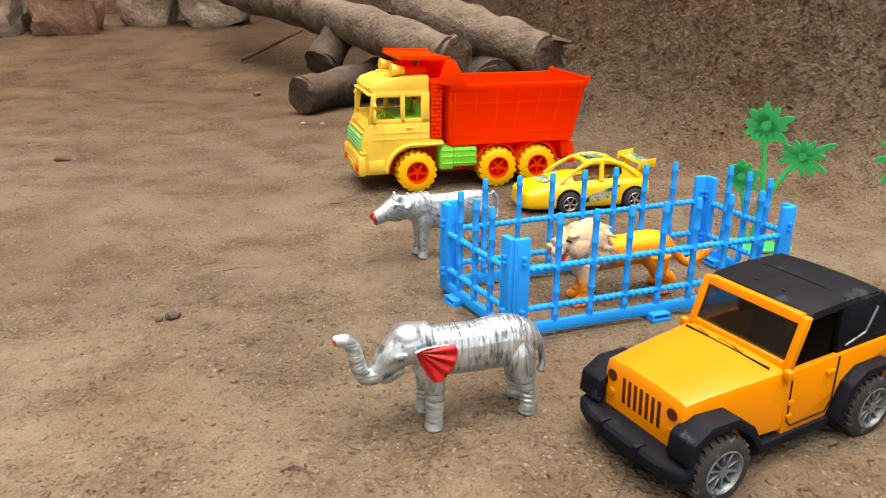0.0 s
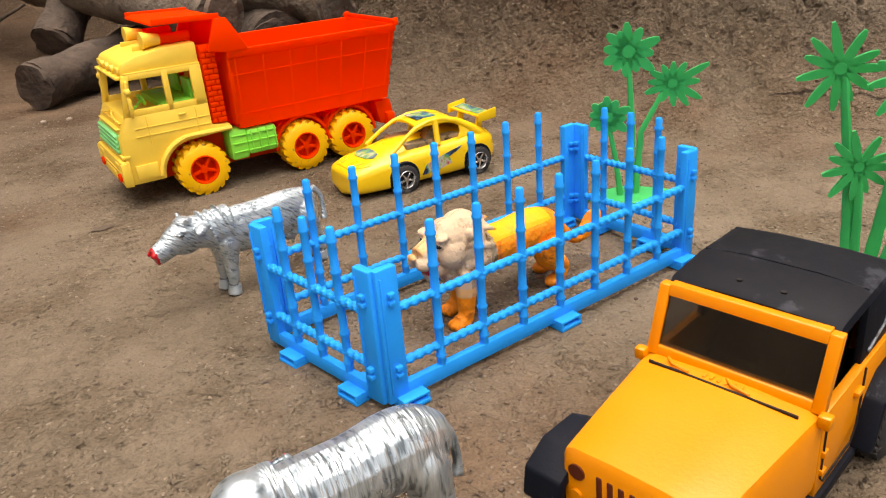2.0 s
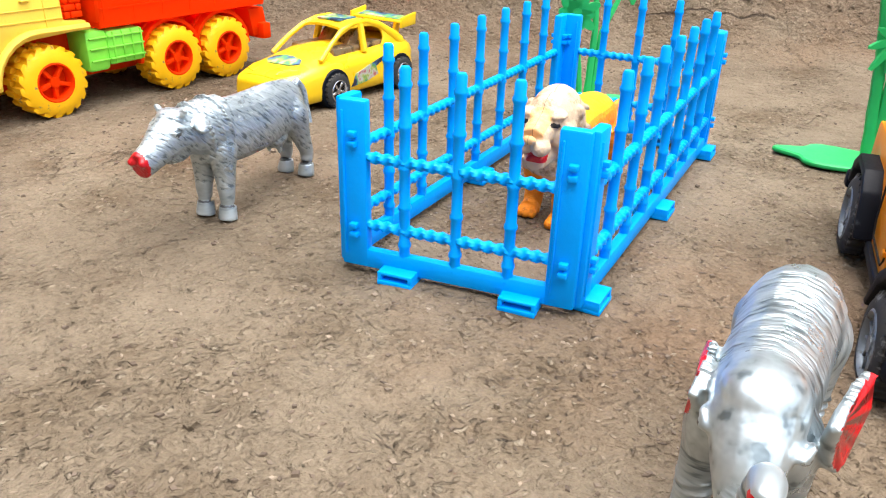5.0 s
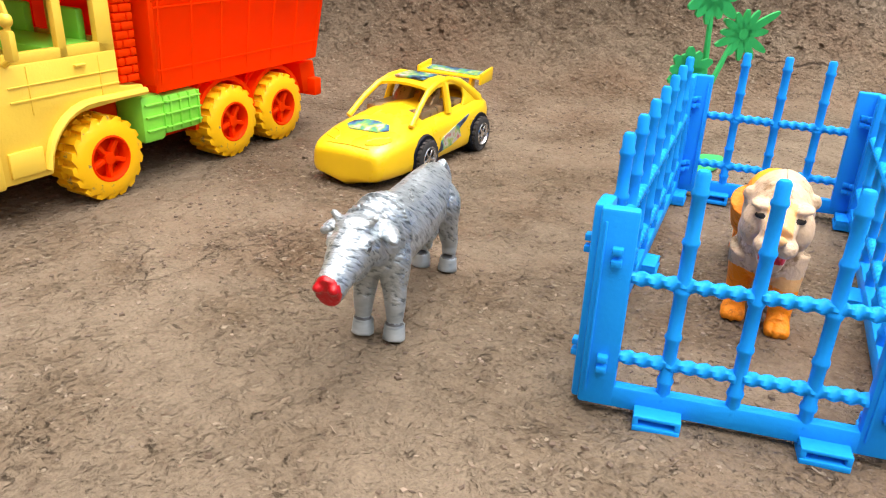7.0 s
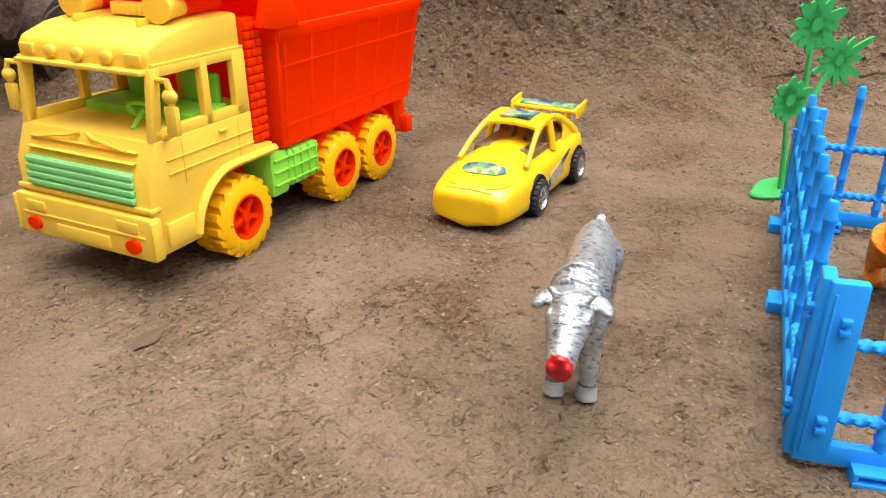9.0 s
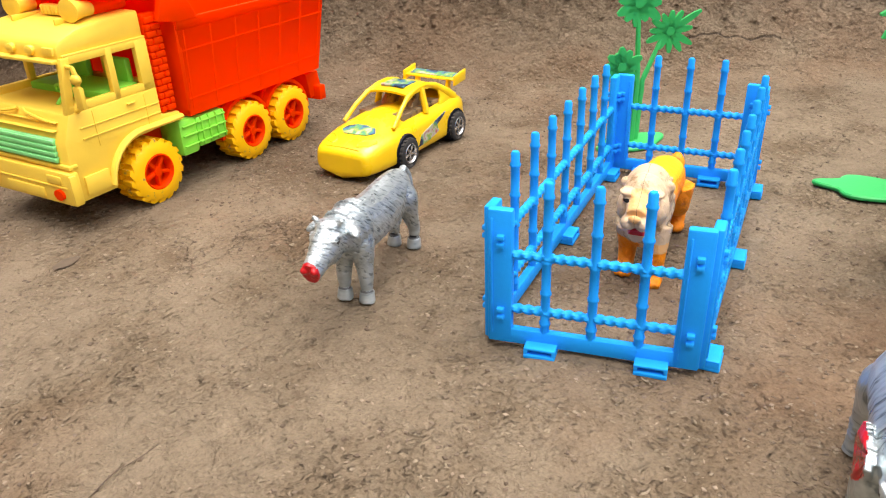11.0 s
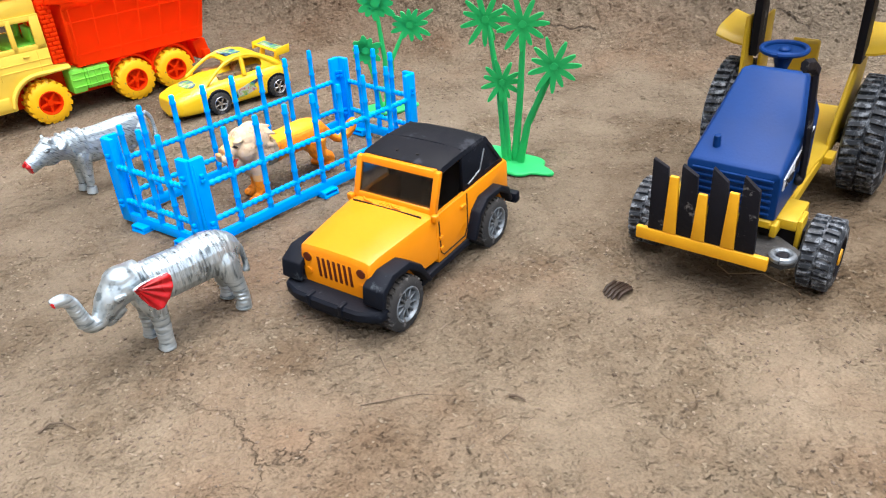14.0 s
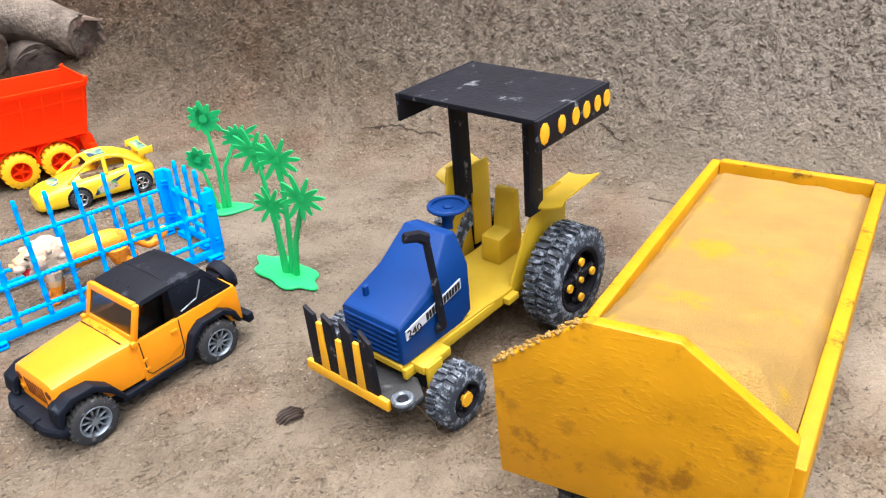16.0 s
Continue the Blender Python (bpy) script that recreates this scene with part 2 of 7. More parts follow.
def silver_paint(name, stripes, relief, tone=1.0, slant=0.0, metal=0.74, rough=0.17):
    """Chromed plastic skin with moulded folds or hair, darker in the grooves."""
    m = bpy.data.materials.new(name)
    n, l, b = nodes_of(m)
    pos = n.new("ShaderNodeTexCoord").outputs["Object"]
    mp = n.new("ShaderNodeMapping")
    mp.inputs["Scale"].default_value = stripes
    rot = n.new("ShaderNodeVectorRotate")
    rot.rotation_type, rot.inputs["Angle"].default_value = "Y_AXIS", radians(slant)
    l.new(pos, rot.inputs["Vector"]), l.new(rot.outputs["Vector"], mp.inputs["Vector"])
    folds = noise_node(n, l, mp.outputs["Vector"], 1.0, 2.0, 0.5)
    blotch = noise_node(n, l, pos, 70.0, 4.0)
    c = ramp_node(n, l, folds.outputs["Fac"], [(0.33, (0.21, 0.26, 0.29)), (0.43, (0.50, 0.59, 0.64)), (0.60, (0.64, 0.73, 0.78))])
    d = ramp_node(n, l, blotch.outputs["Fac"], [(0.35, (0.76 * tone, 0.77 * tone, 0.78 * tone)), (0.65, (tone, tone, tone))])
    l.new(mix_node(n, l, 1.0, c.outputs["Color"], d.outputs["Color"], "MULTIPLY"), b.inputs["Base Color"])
    b.inputs["Metallic"].default_value = metal
    r = ramp_node(n, l, blotch.outputs["Fac"], [(0.3, (rough,) * 3), (0.7, (rough + 0.15,) * 3)])
    l.new(r.outputs["Color"], b.inputs["Roughness"])
    l.new(bump_node(n, l, folds.outputs["Fac"], relief, 1.0), b.inputs["Normal"])
    return m


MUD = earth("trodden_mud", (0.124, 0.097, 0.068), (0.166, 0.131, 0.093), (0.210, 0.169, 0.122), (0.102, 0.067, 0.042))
BITS = island_mix("chaff", [(0.105, 0.074, 0.050), (0.20, 0.152, 0.108), (0.13, 0.096, 0.067), (0.25, 0.196, 0.142), (0.080, 0.055, 0.037), (0.16, 0.119, 0.083), (0.115, 0.081, 0.055), (0.21, 0.16, 0.113)])
BLUE = surface("fence_blue", (0.0, 0.325, 0.98), 0.42, spec=0.12, dust=0.0, var=0.06)
ORANGE = surface("truck_orange_red", (1.0, 0.060, 0.001), 0.5, spec=0.08, dust=0.0, var=0.05)
CREAM = surface("cab_yellow", (0.83, 0.575, 0.07), 0.4, dust=0.03, var=0.05)
WHEELY = surface("wheel_yellow", (0.92, 0.50, 0.006), 0.42, worn=(0.3, 0.2, 0.08), wear=0.015, wear_scale=220, var=0.08, dust=0.05)
LIME = surface("lime_green", (0.22, 0.72, 0.07), 0.35, dust=0.05)
MINT = surface("mint_green", (0.2, 0.66, 0.25), 0.35, dust=0.05)
PALM = surface("palm_green", (0.022, 0.44, 0.12), 0.4, dust=0.05, var=0.15)
CARY = surface("car_yellow", (0.80, 0.52, 0.01), 0.3, coat=0.4, dust=0.03, var=0.05)
JEEPY = surface("jeep_orange", (0.72, 0.238, 0.001), 0.36, coat=0.15, dust=0.04, var=0.05)
BLACKP = surface("black_plastic", (0.0035, 0.006, 0.012), 0.55, worn=(0.04, 0.05, 0.06), wear=0.012, wear_scale=90, dust=0.02, spec=0.14)
SOFTTOP = surface("soft_top", (0.004, 0.006, 0.011), 0.6, spec=0.12, worn=(0.03, 0.034, 0.045), wear=0.025, wear_scale=60, dust=0.03, grain=1500)
RUBBER = surface("tyre_rubber", (0.025, 0.027, 0.03), 0.75, worn=(0.16, 0.16, 0.16), wear=0.06, wear_scale=160, dust=0.16)
TREAD = surface("dusty_tread", (0.026, 0.035, 0.048), 0.6, worn=(0.25, 0.285, 0.33), wear=0.125, wear_scale=230, dust=0.1)
GREYR = surface("rim_grey", (0.19, 0.225, 0.26), 0.38, metal=0.5, worn=(0.08, 0.08, 0.08), wear=0.08, wear_scale=200)
CHROME = surface("rim_chrome", (0.6, 0.61, 0.62), 0.25, metal=0.9, dust=0.05)
TRACBLUE = surface("tractor_blue", (0.002, 0.032, 0.15), 0.5, spec=0.16, worn=(0.2, 0.25, 0.34), wear=0.0, wear_scale=110, coat=0.0, dust=0.02)
TRACY = surface("tractor_yellow", (0.48, 0.315, 0.012), 0.42, worn=(0.42, 0.30, 0.03), wear=0.05, wear_scale=90, dust=0.1)
BOXY = surface("trailer_yellow", (0.47, 0.222, 0.0005), 0.5, spec=0.2, worn=(0.13, 0.065, 0.006), wear=0.045, wear_scale=55, var=0.16, grain=200, bump=0.00045, dust=0.0)
PLATEY = surface("trailer_front_yellow", (0.50, 0.232, 0.0005), 0.4, spec=0.25, worn=(0.27, 0.115, 0.002), wear=0.07, wear_scale=40, var=0.14, grain=420, bump=0.00008, dust=0.0)
TIMBER_B = surface("black_board", (0.008, 0.009, 0.014), 0.5, worn=(0.17, 0.17, 0.175), wear=0.018, wear_scale=90, grain=400, bump=0.0003, dust=0.03, spec=0.12)
DOTY = surface("dot_yellow", (0.80, 0.40, 0.01), 0.5)
PIPE = surface("dusty_pipe", (0.28, 0.27, 0.265), 0.55, worn=(0.3, 0.26, 0.22), wear=0.1, wear_scale=150, dust=0.3)
WHITE = surface("white_label", (0.52, 0.56, 0.62), 0.5, dust=0.1)
RED = surface("red_paint", (0.5, 0.006, 0.012), 0.35, coat=0.3, dust=0.0, var=0.25, grain=500, bump=0.0006)
GOLDI = surface("gilt_interior", (0.34, 0.25, 0.15), 0.35, metal=0.6, worn=(0.04, 0.035, 0.03), wear=0.12, wear_scale=160, dust=0.0, grain=300, bump=0.001)
DRAWBAR = surface("scuffed_steel_grey", (0.016, 0.021, 0.026), 0.5, worn=(0.13, 0.145, 0.155), wear=0.075, wear_scale=70, grain=250, bump=0.001)
# the jeep's orange with the shade of a recess put into it
SLOT = surface("shaded_orange", (0.10, 0.016, 0.003), 0.6, dust=0.0)
# near-black: the shade of gaps and holes as colour; also print and eyes
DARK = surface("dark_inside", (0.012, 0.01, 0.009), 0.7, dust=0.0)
SAND = surface("fine_sand", (0.31, 0.182, 0.044), 0.95, worn=(0.37, 0.215, 0.010), wear=0.075, wear_scale=30, var=0.12, grain=1200, bump=0.0012, dust=0.0)
LIONB = surface("lion_cream", (0.58, 0.43, 0.285), 0.6, worn=(0.27, 0.17, 0.09), wear=0.07, wear_scale=130, grain=300, bump=0.0010, dust=0.0)
LIONO = surface("lion_orange", (0.85, 0.25, 0.008), 0.55, worn=(0.55, 0.14, 0.01), wear=0.07, wear_scale=160, grain=330, bump=0.0011, dust=0.0)
LIONN = surface("lion_muzzle_tan", (0.72, 0.40, 0.16), 0.6, worn=(0.6, 0.42, 0.25), wear=0.1, wear_scale=150, grain=300, bump=0.0008, dust=0.0)
LIONM = surface("lion_mane_grey", (0.38, 0.3, 0.2), 0.6, worn=(0.16, 0.1, 0.05), wear=0.1, wear_scale=180, grain=330, bump=0.0012, dust=0.0)
STONE = surface("pale_stone", (0.30, 0.245, 0.195), 0.9, worn=(0.2, 0.15, 0.12), wear=0.1, wear_scale=18, var=0.3, grain=120, bump=0.004, dust=0.1)
BRICKR = surface("reddish_stone", (0.2, 0.115, 0.078), 0.9, worn=(0.16, 0.1, 0.07), wear=0.1, wear_scale=18, var=0.3, grain=120, bump=0.004, dust=0.1)
BARK = surface("grey_bark", (0.135, 0.108, 0.084), 0.9, worn=(0.06, 0.045, 0.035), wear=0.12, wear_scale=26, var=0.3, grain=170, bump=0.004, dust=0.2)
CUTWOOD = surface("cut_wood", (0.13, 0.088, 0.066), 0.9, worn=(0.06, 0.04, 0.03), wear=0.13, wear_scale=45, var=0.35, grain=140, bump=0.003, dust=0.1)
DARKWOOD = surface("dark_wood", (0.060, 0.043, 0.033), 0.9, worn=(0.03, 0.022, 0.018), wear=0.12, wear_scale=40, var=0.35, grain=140, bump=0.003, dust=0.15)
def mould_seam(m, above):
    """A thin dark moulding seam along a figurine's middle line, above a height."""
    n, l, b = nodes_of(m)
    pos = n.new("ShaderNodeTexCoord").outputs["Object"]
    ax = n.new("ShaderNodeSeparateXYZ")
    l.new(pos, ax.inputs[0])
    wob = math_node(n, l, "MULTIPLY", math_node(n, l, "SUBTRACT", noise_node(n, l, pos, 220.0).outputs["Fac"], 0.5), 0.0008)
    off = math_node(n, l, "ABSOLUTE", math_node(n, l, "ADD", ax.outputs["Y"], wob))
    f = math_node(n, l, "MULTIPLY", math_node(n, l, "LESS_THAN", off, 0.00009), math_node(n, l, "GREATER_THAN", ax.outputs["Z"], above))
    old = b.inputs["Base Color"].links[0].from_socket
    l.new(mix_node(n, l, f, old, (0.16, 0.10, 0.06)), b.inputs["Base Color"])


mould_seam(LIONB, 0.034), mould_seam(LIONN, 0.034)
def paint_runs(m):
    """Level ridges and blobs where thick paint sagged as it dried, in loose patches."""
    n, l, b = nodes_of(m)
    pos = n.new("ShaderNodeTexCoord").outputs["Object"]
    mp = n.new("ShaderNodeMapping")
    mp.inputs["Scale"].default_value = (300.0, 300.0, 560.0)
    l.new(pos, mp.inputs["Vector"])
    runs = ramp_node(n, l, noise_node(n, l, mp.outputs["Vector"], 1.0, 2.0, 0.5).outputs["Fac"], [(0.5, (0, 0, 0)), (0.78, (1, 1, 1))])
    where = ramp_node(n, l, noise_node(n, l, pos, 26.0, 2.0).outputs["Fac"], [(0.44, (0.05, 0.05, 0.05)), (0.60, (1, 1, 1))])
    h = math_node(n, l, "MULTIPLY", runs.outputs["Color"], where.outputs["Color"])
    old = b.inputs["Normal"].links[0].from_socket
    l.new(bump_node(n, l, h, 0.00016, 1.0, old), b.inputs["Normal"])


paint_runs(PLATEY)


def see_through(m, colour, share):
    """Thin moulded plastic that lets part of the light pass."""
    n, l = m.node_tree.nodes, m.node_tree.links
    out = [k for k in n if k.type == "OUTPUT_MATERIAL"][0]
    old = out.inputs["Surface"].links[0].from_socket
    tr, mx = n.new("ShaderNodeBsdfTranslucent"), n.new("ShaderNodeMixShader")
    tr.inputs["Color"].default_value = (*colour, 1)
    mx.inputs["Fac"].default_value = share
    l.new(old, mx.inputs[1]), l.new(tr.outputs["BSDF"], mx.inputs[2]), l.new(mx.outputs["Shader"], out.inputs["Surface"])


def smudge(m, spots):
    """Brown thumbed smudges with ragged edges, each (x, z, radius) on a board."""
    n, l, b = nodes_of(m)
    ax = n.new("ShaderNodeSeparateXYZ")
    pos = n.new("ShaderNodeTexCoord").outputs["Object"]
    l.new(pos, ax.inputs[0])
    rag = noise_node(n, l, pos, 240.0, 6.0, 0.75).outputs["Fac"]
    col = b.inputs["Base Color"].links[0].from_socket
    for x, z, rad in spots:
        dx, dz = math_node(n, l, "SUBTRACT", ax.outputs["X"], x), math_node(n, l, "SUBTRACT", ax.outputs["Z"], z)
        d = math_node(n, l, "SQRT", math_node(n, l, "ADD", math_node(n, l, "MULTIPLY", dx, dx), math_node(n, l, "MULTIPLY", dz, dz)))
        f = math_node(n, l, "SUBTRACT", math_node(n, l, "MULTIPLY", rag, 1.7), math_node(n, l, "MULTIPLY", d, 0.55 / rad), True)
        f = ramp_node(n, l, f, [(0.25, (0, 0, 0)), (0.7, (0.45, 0.45, 0.45))]).outputs["Color"]
        col = mix_node(n, l, f, col, (0.19, 0.080, 0.006))
    l.new(col, b.inputs["Base Color"])


smudge(PLATEY, [(0.0915, 0.0915, 0.0055), (0.0080, 0.0830, 0.0045), (0.0300, 0.0800, 0.0050), (0.0480, 0.0700, 0.0060), (0.0620, 0.0760, 0.0030), (0.0260, 0.1010, 0.0030)])
see_through(ORANGE, (1.0, 0.075, 0.002), 0.4)
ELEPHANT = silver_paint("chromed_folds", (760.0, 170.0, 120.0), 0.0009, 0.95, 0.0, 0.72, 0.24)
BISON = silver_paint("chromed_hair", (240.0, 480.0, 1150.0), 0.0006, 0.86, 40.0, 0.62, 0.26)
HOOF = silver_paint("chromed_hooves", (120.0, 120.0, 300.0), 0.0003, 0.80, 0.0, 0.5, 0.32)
# dark grey for eyes and the ring above each hoof
EYE_CREASE = surface("dark_crease", (0.09, 0.10, 0.11), 0.4, metal=0.4, dust=0.0)
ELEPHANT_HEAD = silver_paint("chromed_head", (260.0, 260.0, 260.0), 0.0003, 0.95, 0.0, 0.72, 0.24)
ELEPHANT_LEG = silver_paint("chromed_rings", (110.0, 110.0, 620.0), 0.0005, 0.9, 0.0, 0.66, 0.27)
EARRED = surface("red_ear_paint", (0.52, 0.006, 0.012), 0.3, coat=0.3, dust=0.0, var=0.2, grain=500, bump=0.0004)
LIONY = surface("lion_back_yellow", (0.90, 0.40, 0.012), 0.5, worn=(0.85, 0.30, 0.02), wear=0.04, wear_scale=120, grain=500, bump=0.0003, dust=0.0)
def fan_ribs(m, x0, z0):
    """Ribs that fan out from a root, as moulded into a toy ear."""
    n, l, b = nodes_of(m)
    ax = n.new("ShaderNodeSeparateXYZ")
    l.new(n.new("ShaderNodeTexCoord").outputs["Object"], ax.inputs[0])
    a = math_node(n, l, "ARCTAN2", math_node(n, l, "SUBTRACT", ax.outputs["Z"], z0), math_node(n, l, "SUBTRACT", ax.outputs["X"], x0))
    h = math_node(n, l, "SINE", math_node(n, l, "MULTIPLY", a, 17.0))
    old = b.inputs["Normal"].links[0].from_socket
    l.new(bump_node(n, l, h, 0.0005, 1.0, old), b.inputs["Normal"])


fan_ribs(EARRED, 0.0085, 0.0370)
GLASS = bpy.data.materials.new("smoky_glass")
gn, gl, gb = nodes_of(GLASS)
gb.inputs["Base Color"].default_value = (0.15, 0.145, 0.145, 1)
gb.inputs["Transmission Weight"].default_value = 1.0
gb.inputs["Roughness"].default_value = 0.08
gb.inputs["IOR"].default_value = 1.55

# ---- mesh tools ----
def part(name, bm, material, parent=None, label="", smooth=True):
    """One mesh object from a bmesh, under a thing or a part."""
    me = bpy.data.meshes.new(name)
    bmesh.ops.recalc_face_normals(bm, faces=bm.faces)
    bm.to_mesh(me)
    bm.free()
    for m in material if isinstance(material, (list, tuple)) else [material]:
        me.materials.append(m)
    if smooth:
        me.shade_smooth()
        me.set_sharp_from_angle(angle=radians(38))
    ob = new(name, me)
    if parent is not None:
        ob.parent = parent
    if label:
        ob["label"] = label
    return ob


def empty(name, m, label, category, group=""):
    ob = new(name)
    ob.matrix_world = m
    ob.empty_display_size = 0.01
    return tagged(ob, label, category, group)


def tilt_of(bm, verts, m):
    bmesh.ops.transform(bm, matrix=m, verts=verts)


def bevel(bm, w, faces_from=0, seg=2):
    if w > 0:
        bm.edges.ensure_lookup_table()
        es = [e for e in bm.edges if e.is_manifold and e.calc_face_angle(0) > 0.5]
        bmesh.ops.bevel(bm, geom=es, offset=w, segments=seg, affect="EDGES", profile=0.5, clamp_overlap=True)
    return bm


def box(x0, x1, y0, y1, z0, z1, w=0.0006, bm=None):
    b = bmesh.new()
    bmesh.ops.create_cube(b, size=1.0, matrix=Matrix.Translation(((x0 + x1) / 2, (y0 + y1) / 2, (z0 + z1) / 2)) @ Matrix.Diagonal((abs(x1 - x0), abs(y1 - y0), abs(z1 - z0), 1)))
    bevel(b, w)
    return join(bm, b)


def join(bm, b):
    if bm is None:
        return b
    me = bpy.data.meshes.new("tmp")
    b.to_mesh(me)
    bm.from_mesh(me)
    b.free()
    bpy.data.meshes.remove(me)
    return bm


def prism(outline, y0, y1, w=0.0006, bm=None, taper=None):
    """An outline in x, z, drawn out along y. taper: (z at which it begins, z at which it ends, share of y lost there)."""
    b = bmesh.new()
    a = [b.verts.new((x, y0, z)) for x, z in outline]
    c = [b.verts.new((x, y1, z)) for x, z in outline]
    b.faces.new(a), b.faces.new(c[::-1])
    for i in range(len(a)):
        j = (i + 1) % len(a)
        b.faces.new((a[i], c[i], c[j], a[j]))
    if taper:
        za, zb, k = taper
        mid = (y0 + y1) / 2
        for v in b.verts:
            f = min(1, max(0, (v.co.z - za) / (zb - za)))
            v.co.y = mid + (v.co.y - mid) * (1 - k * f)
    bmesh.ops.recalc_face_normals(b, faces=b.faces)
    bevel(b, w)
    return join(bm, b)


def slab(outline, z0, z1, w=0.0004, bm=None):
    """An outline in x, y, drawn out along z."""
    b = bmesh.new()
    a = [b.verts.new((x, y, z0)) for x, y in outline]
    c = [b.verts.new((x, y, z1)) for x, y in outline]
    b.faces.new(a), b.faces.new(c[::-1])
    for i in range(len(a)):
        j = (i + 1) % len(a)
        b.faces.new((a[i], c[i], c[j], a[j]))
    bmesh.ops.recalc_face_normals(b, faces=b.faces)
    bevel(b, w, seg=1)
    return join(bm, b)


def tube(points, radii, seg=10, bm=None, cap=True, squash=1.0):
    """A round rod along points; one radius for each."""
    b = bm if bm is not None else bmesh.new()
    pts = [Vector(p) for p in points]
    if isinstance(radii, (int, float)):
        radii = [radii] * len(pts)
    rings, side = [], None
    for i, p in enumerate(pts):
        d = (pts[min(i + 1, len(pts) - 1)] - pts[max(i - 1, 0)]).normalized()
        if side is None:
            side = d.orthogonal().normalized() if abs(d.y) > 0.9 else d.cross(Vector((0, 1, 0))).normalized()
        side = (side - d * side.dot(d)).normalized()
        up = d.cross(side)
        rings.append([b.verts.new(p + radii[i] * (math.cos(q) * side + squash * math.sin(q) * up)) for q in (2 * math.pi * k / seg for k in range(seg))])
    for r, s in zip(rings, rings[1:]):
        for k in range(seg):
            b.faces.new((r[k], r[(k + 1) % seg], s[(k + 1) % seg], s[k]))
    if cap:
        b.faces.new(rings[0][::-1]), b.faces.new(rings[-1])
    return b


def rope(p, q, r, turns, lobes=2, depth=0.22, seg=10, bm=None):
    """A twisted cord from p to q."""
    b = bm if bm is not None else bmesh.new()
    p, q = Vector(p), Vector(q)
    d = (q - p).normalized()
    side = d.cross(Vector((0, 0, 1))).normalized()
    up = d.cross(side)
    n = max(8, int(turns * 8))
    rings = []
    for i in range(n + 1):
        f = i / n
        ring = []
        for k in range(seg):
            a = 2 * math.pi * k / seg
            rr = r * (1 + depth * math.cos(lobes * (a - math.pi * turns * f)))
            ring.append(b.verts.new(p.lerp(q, f) + rr * (math.cos(a) * side + math.sin(a) * up)))
        rings.append(ring)
    for s, t in zip(rings, rings[1:]):
        for k in range(seg):
            b.faces.new((s[k], s[(k + 1) % seg], t[(k + 1) % seg], t[k]))
    b.faces.new(rings[0][::-1]), b.faces.new(rings[-1])
    return b


def turned(profile, at=(0, 0, 0), seg=28, bm=None, closed=True):
    """A ring of (y, r) points turned about the y axis."""
    b = bm if bm is not None else bmesh.new()
    c = Vector(at)
    rings = [[b.verts.new(c + Vector((r * math.cos(2 * math.pi * k / seg), y, r * math.sin(2 * math.pi * k / seg)))) for k in range(seg)] for y, r in profile]
    pairs = list(zip(rings, rings[1:])) + ([(rings[-1], rings[0])] if closed else [])
    for s, t in pairs:
        for k in range(seg):
            b.faces.new((s[k], s[(k + 1) % seg], t[(k + 1) % seg], t[k]))
    if not closed:
        b.faces.new(rings[0]), b.faces.new(rings[-1][::-1])
    return b


def disc(at, r, y0, y1, seg=20, bm=None):
    return turned([(y0, r * 0.96), (y0 + (y1 - y0) * 0.15, r), (y1 - (y1 - y0) * 0.15, r), (y1, r * 0.96)], at, seg, bm, closed=False)


KX = [1.0, 1.0]                                # the vehicle in hand: its scale along its length and its height


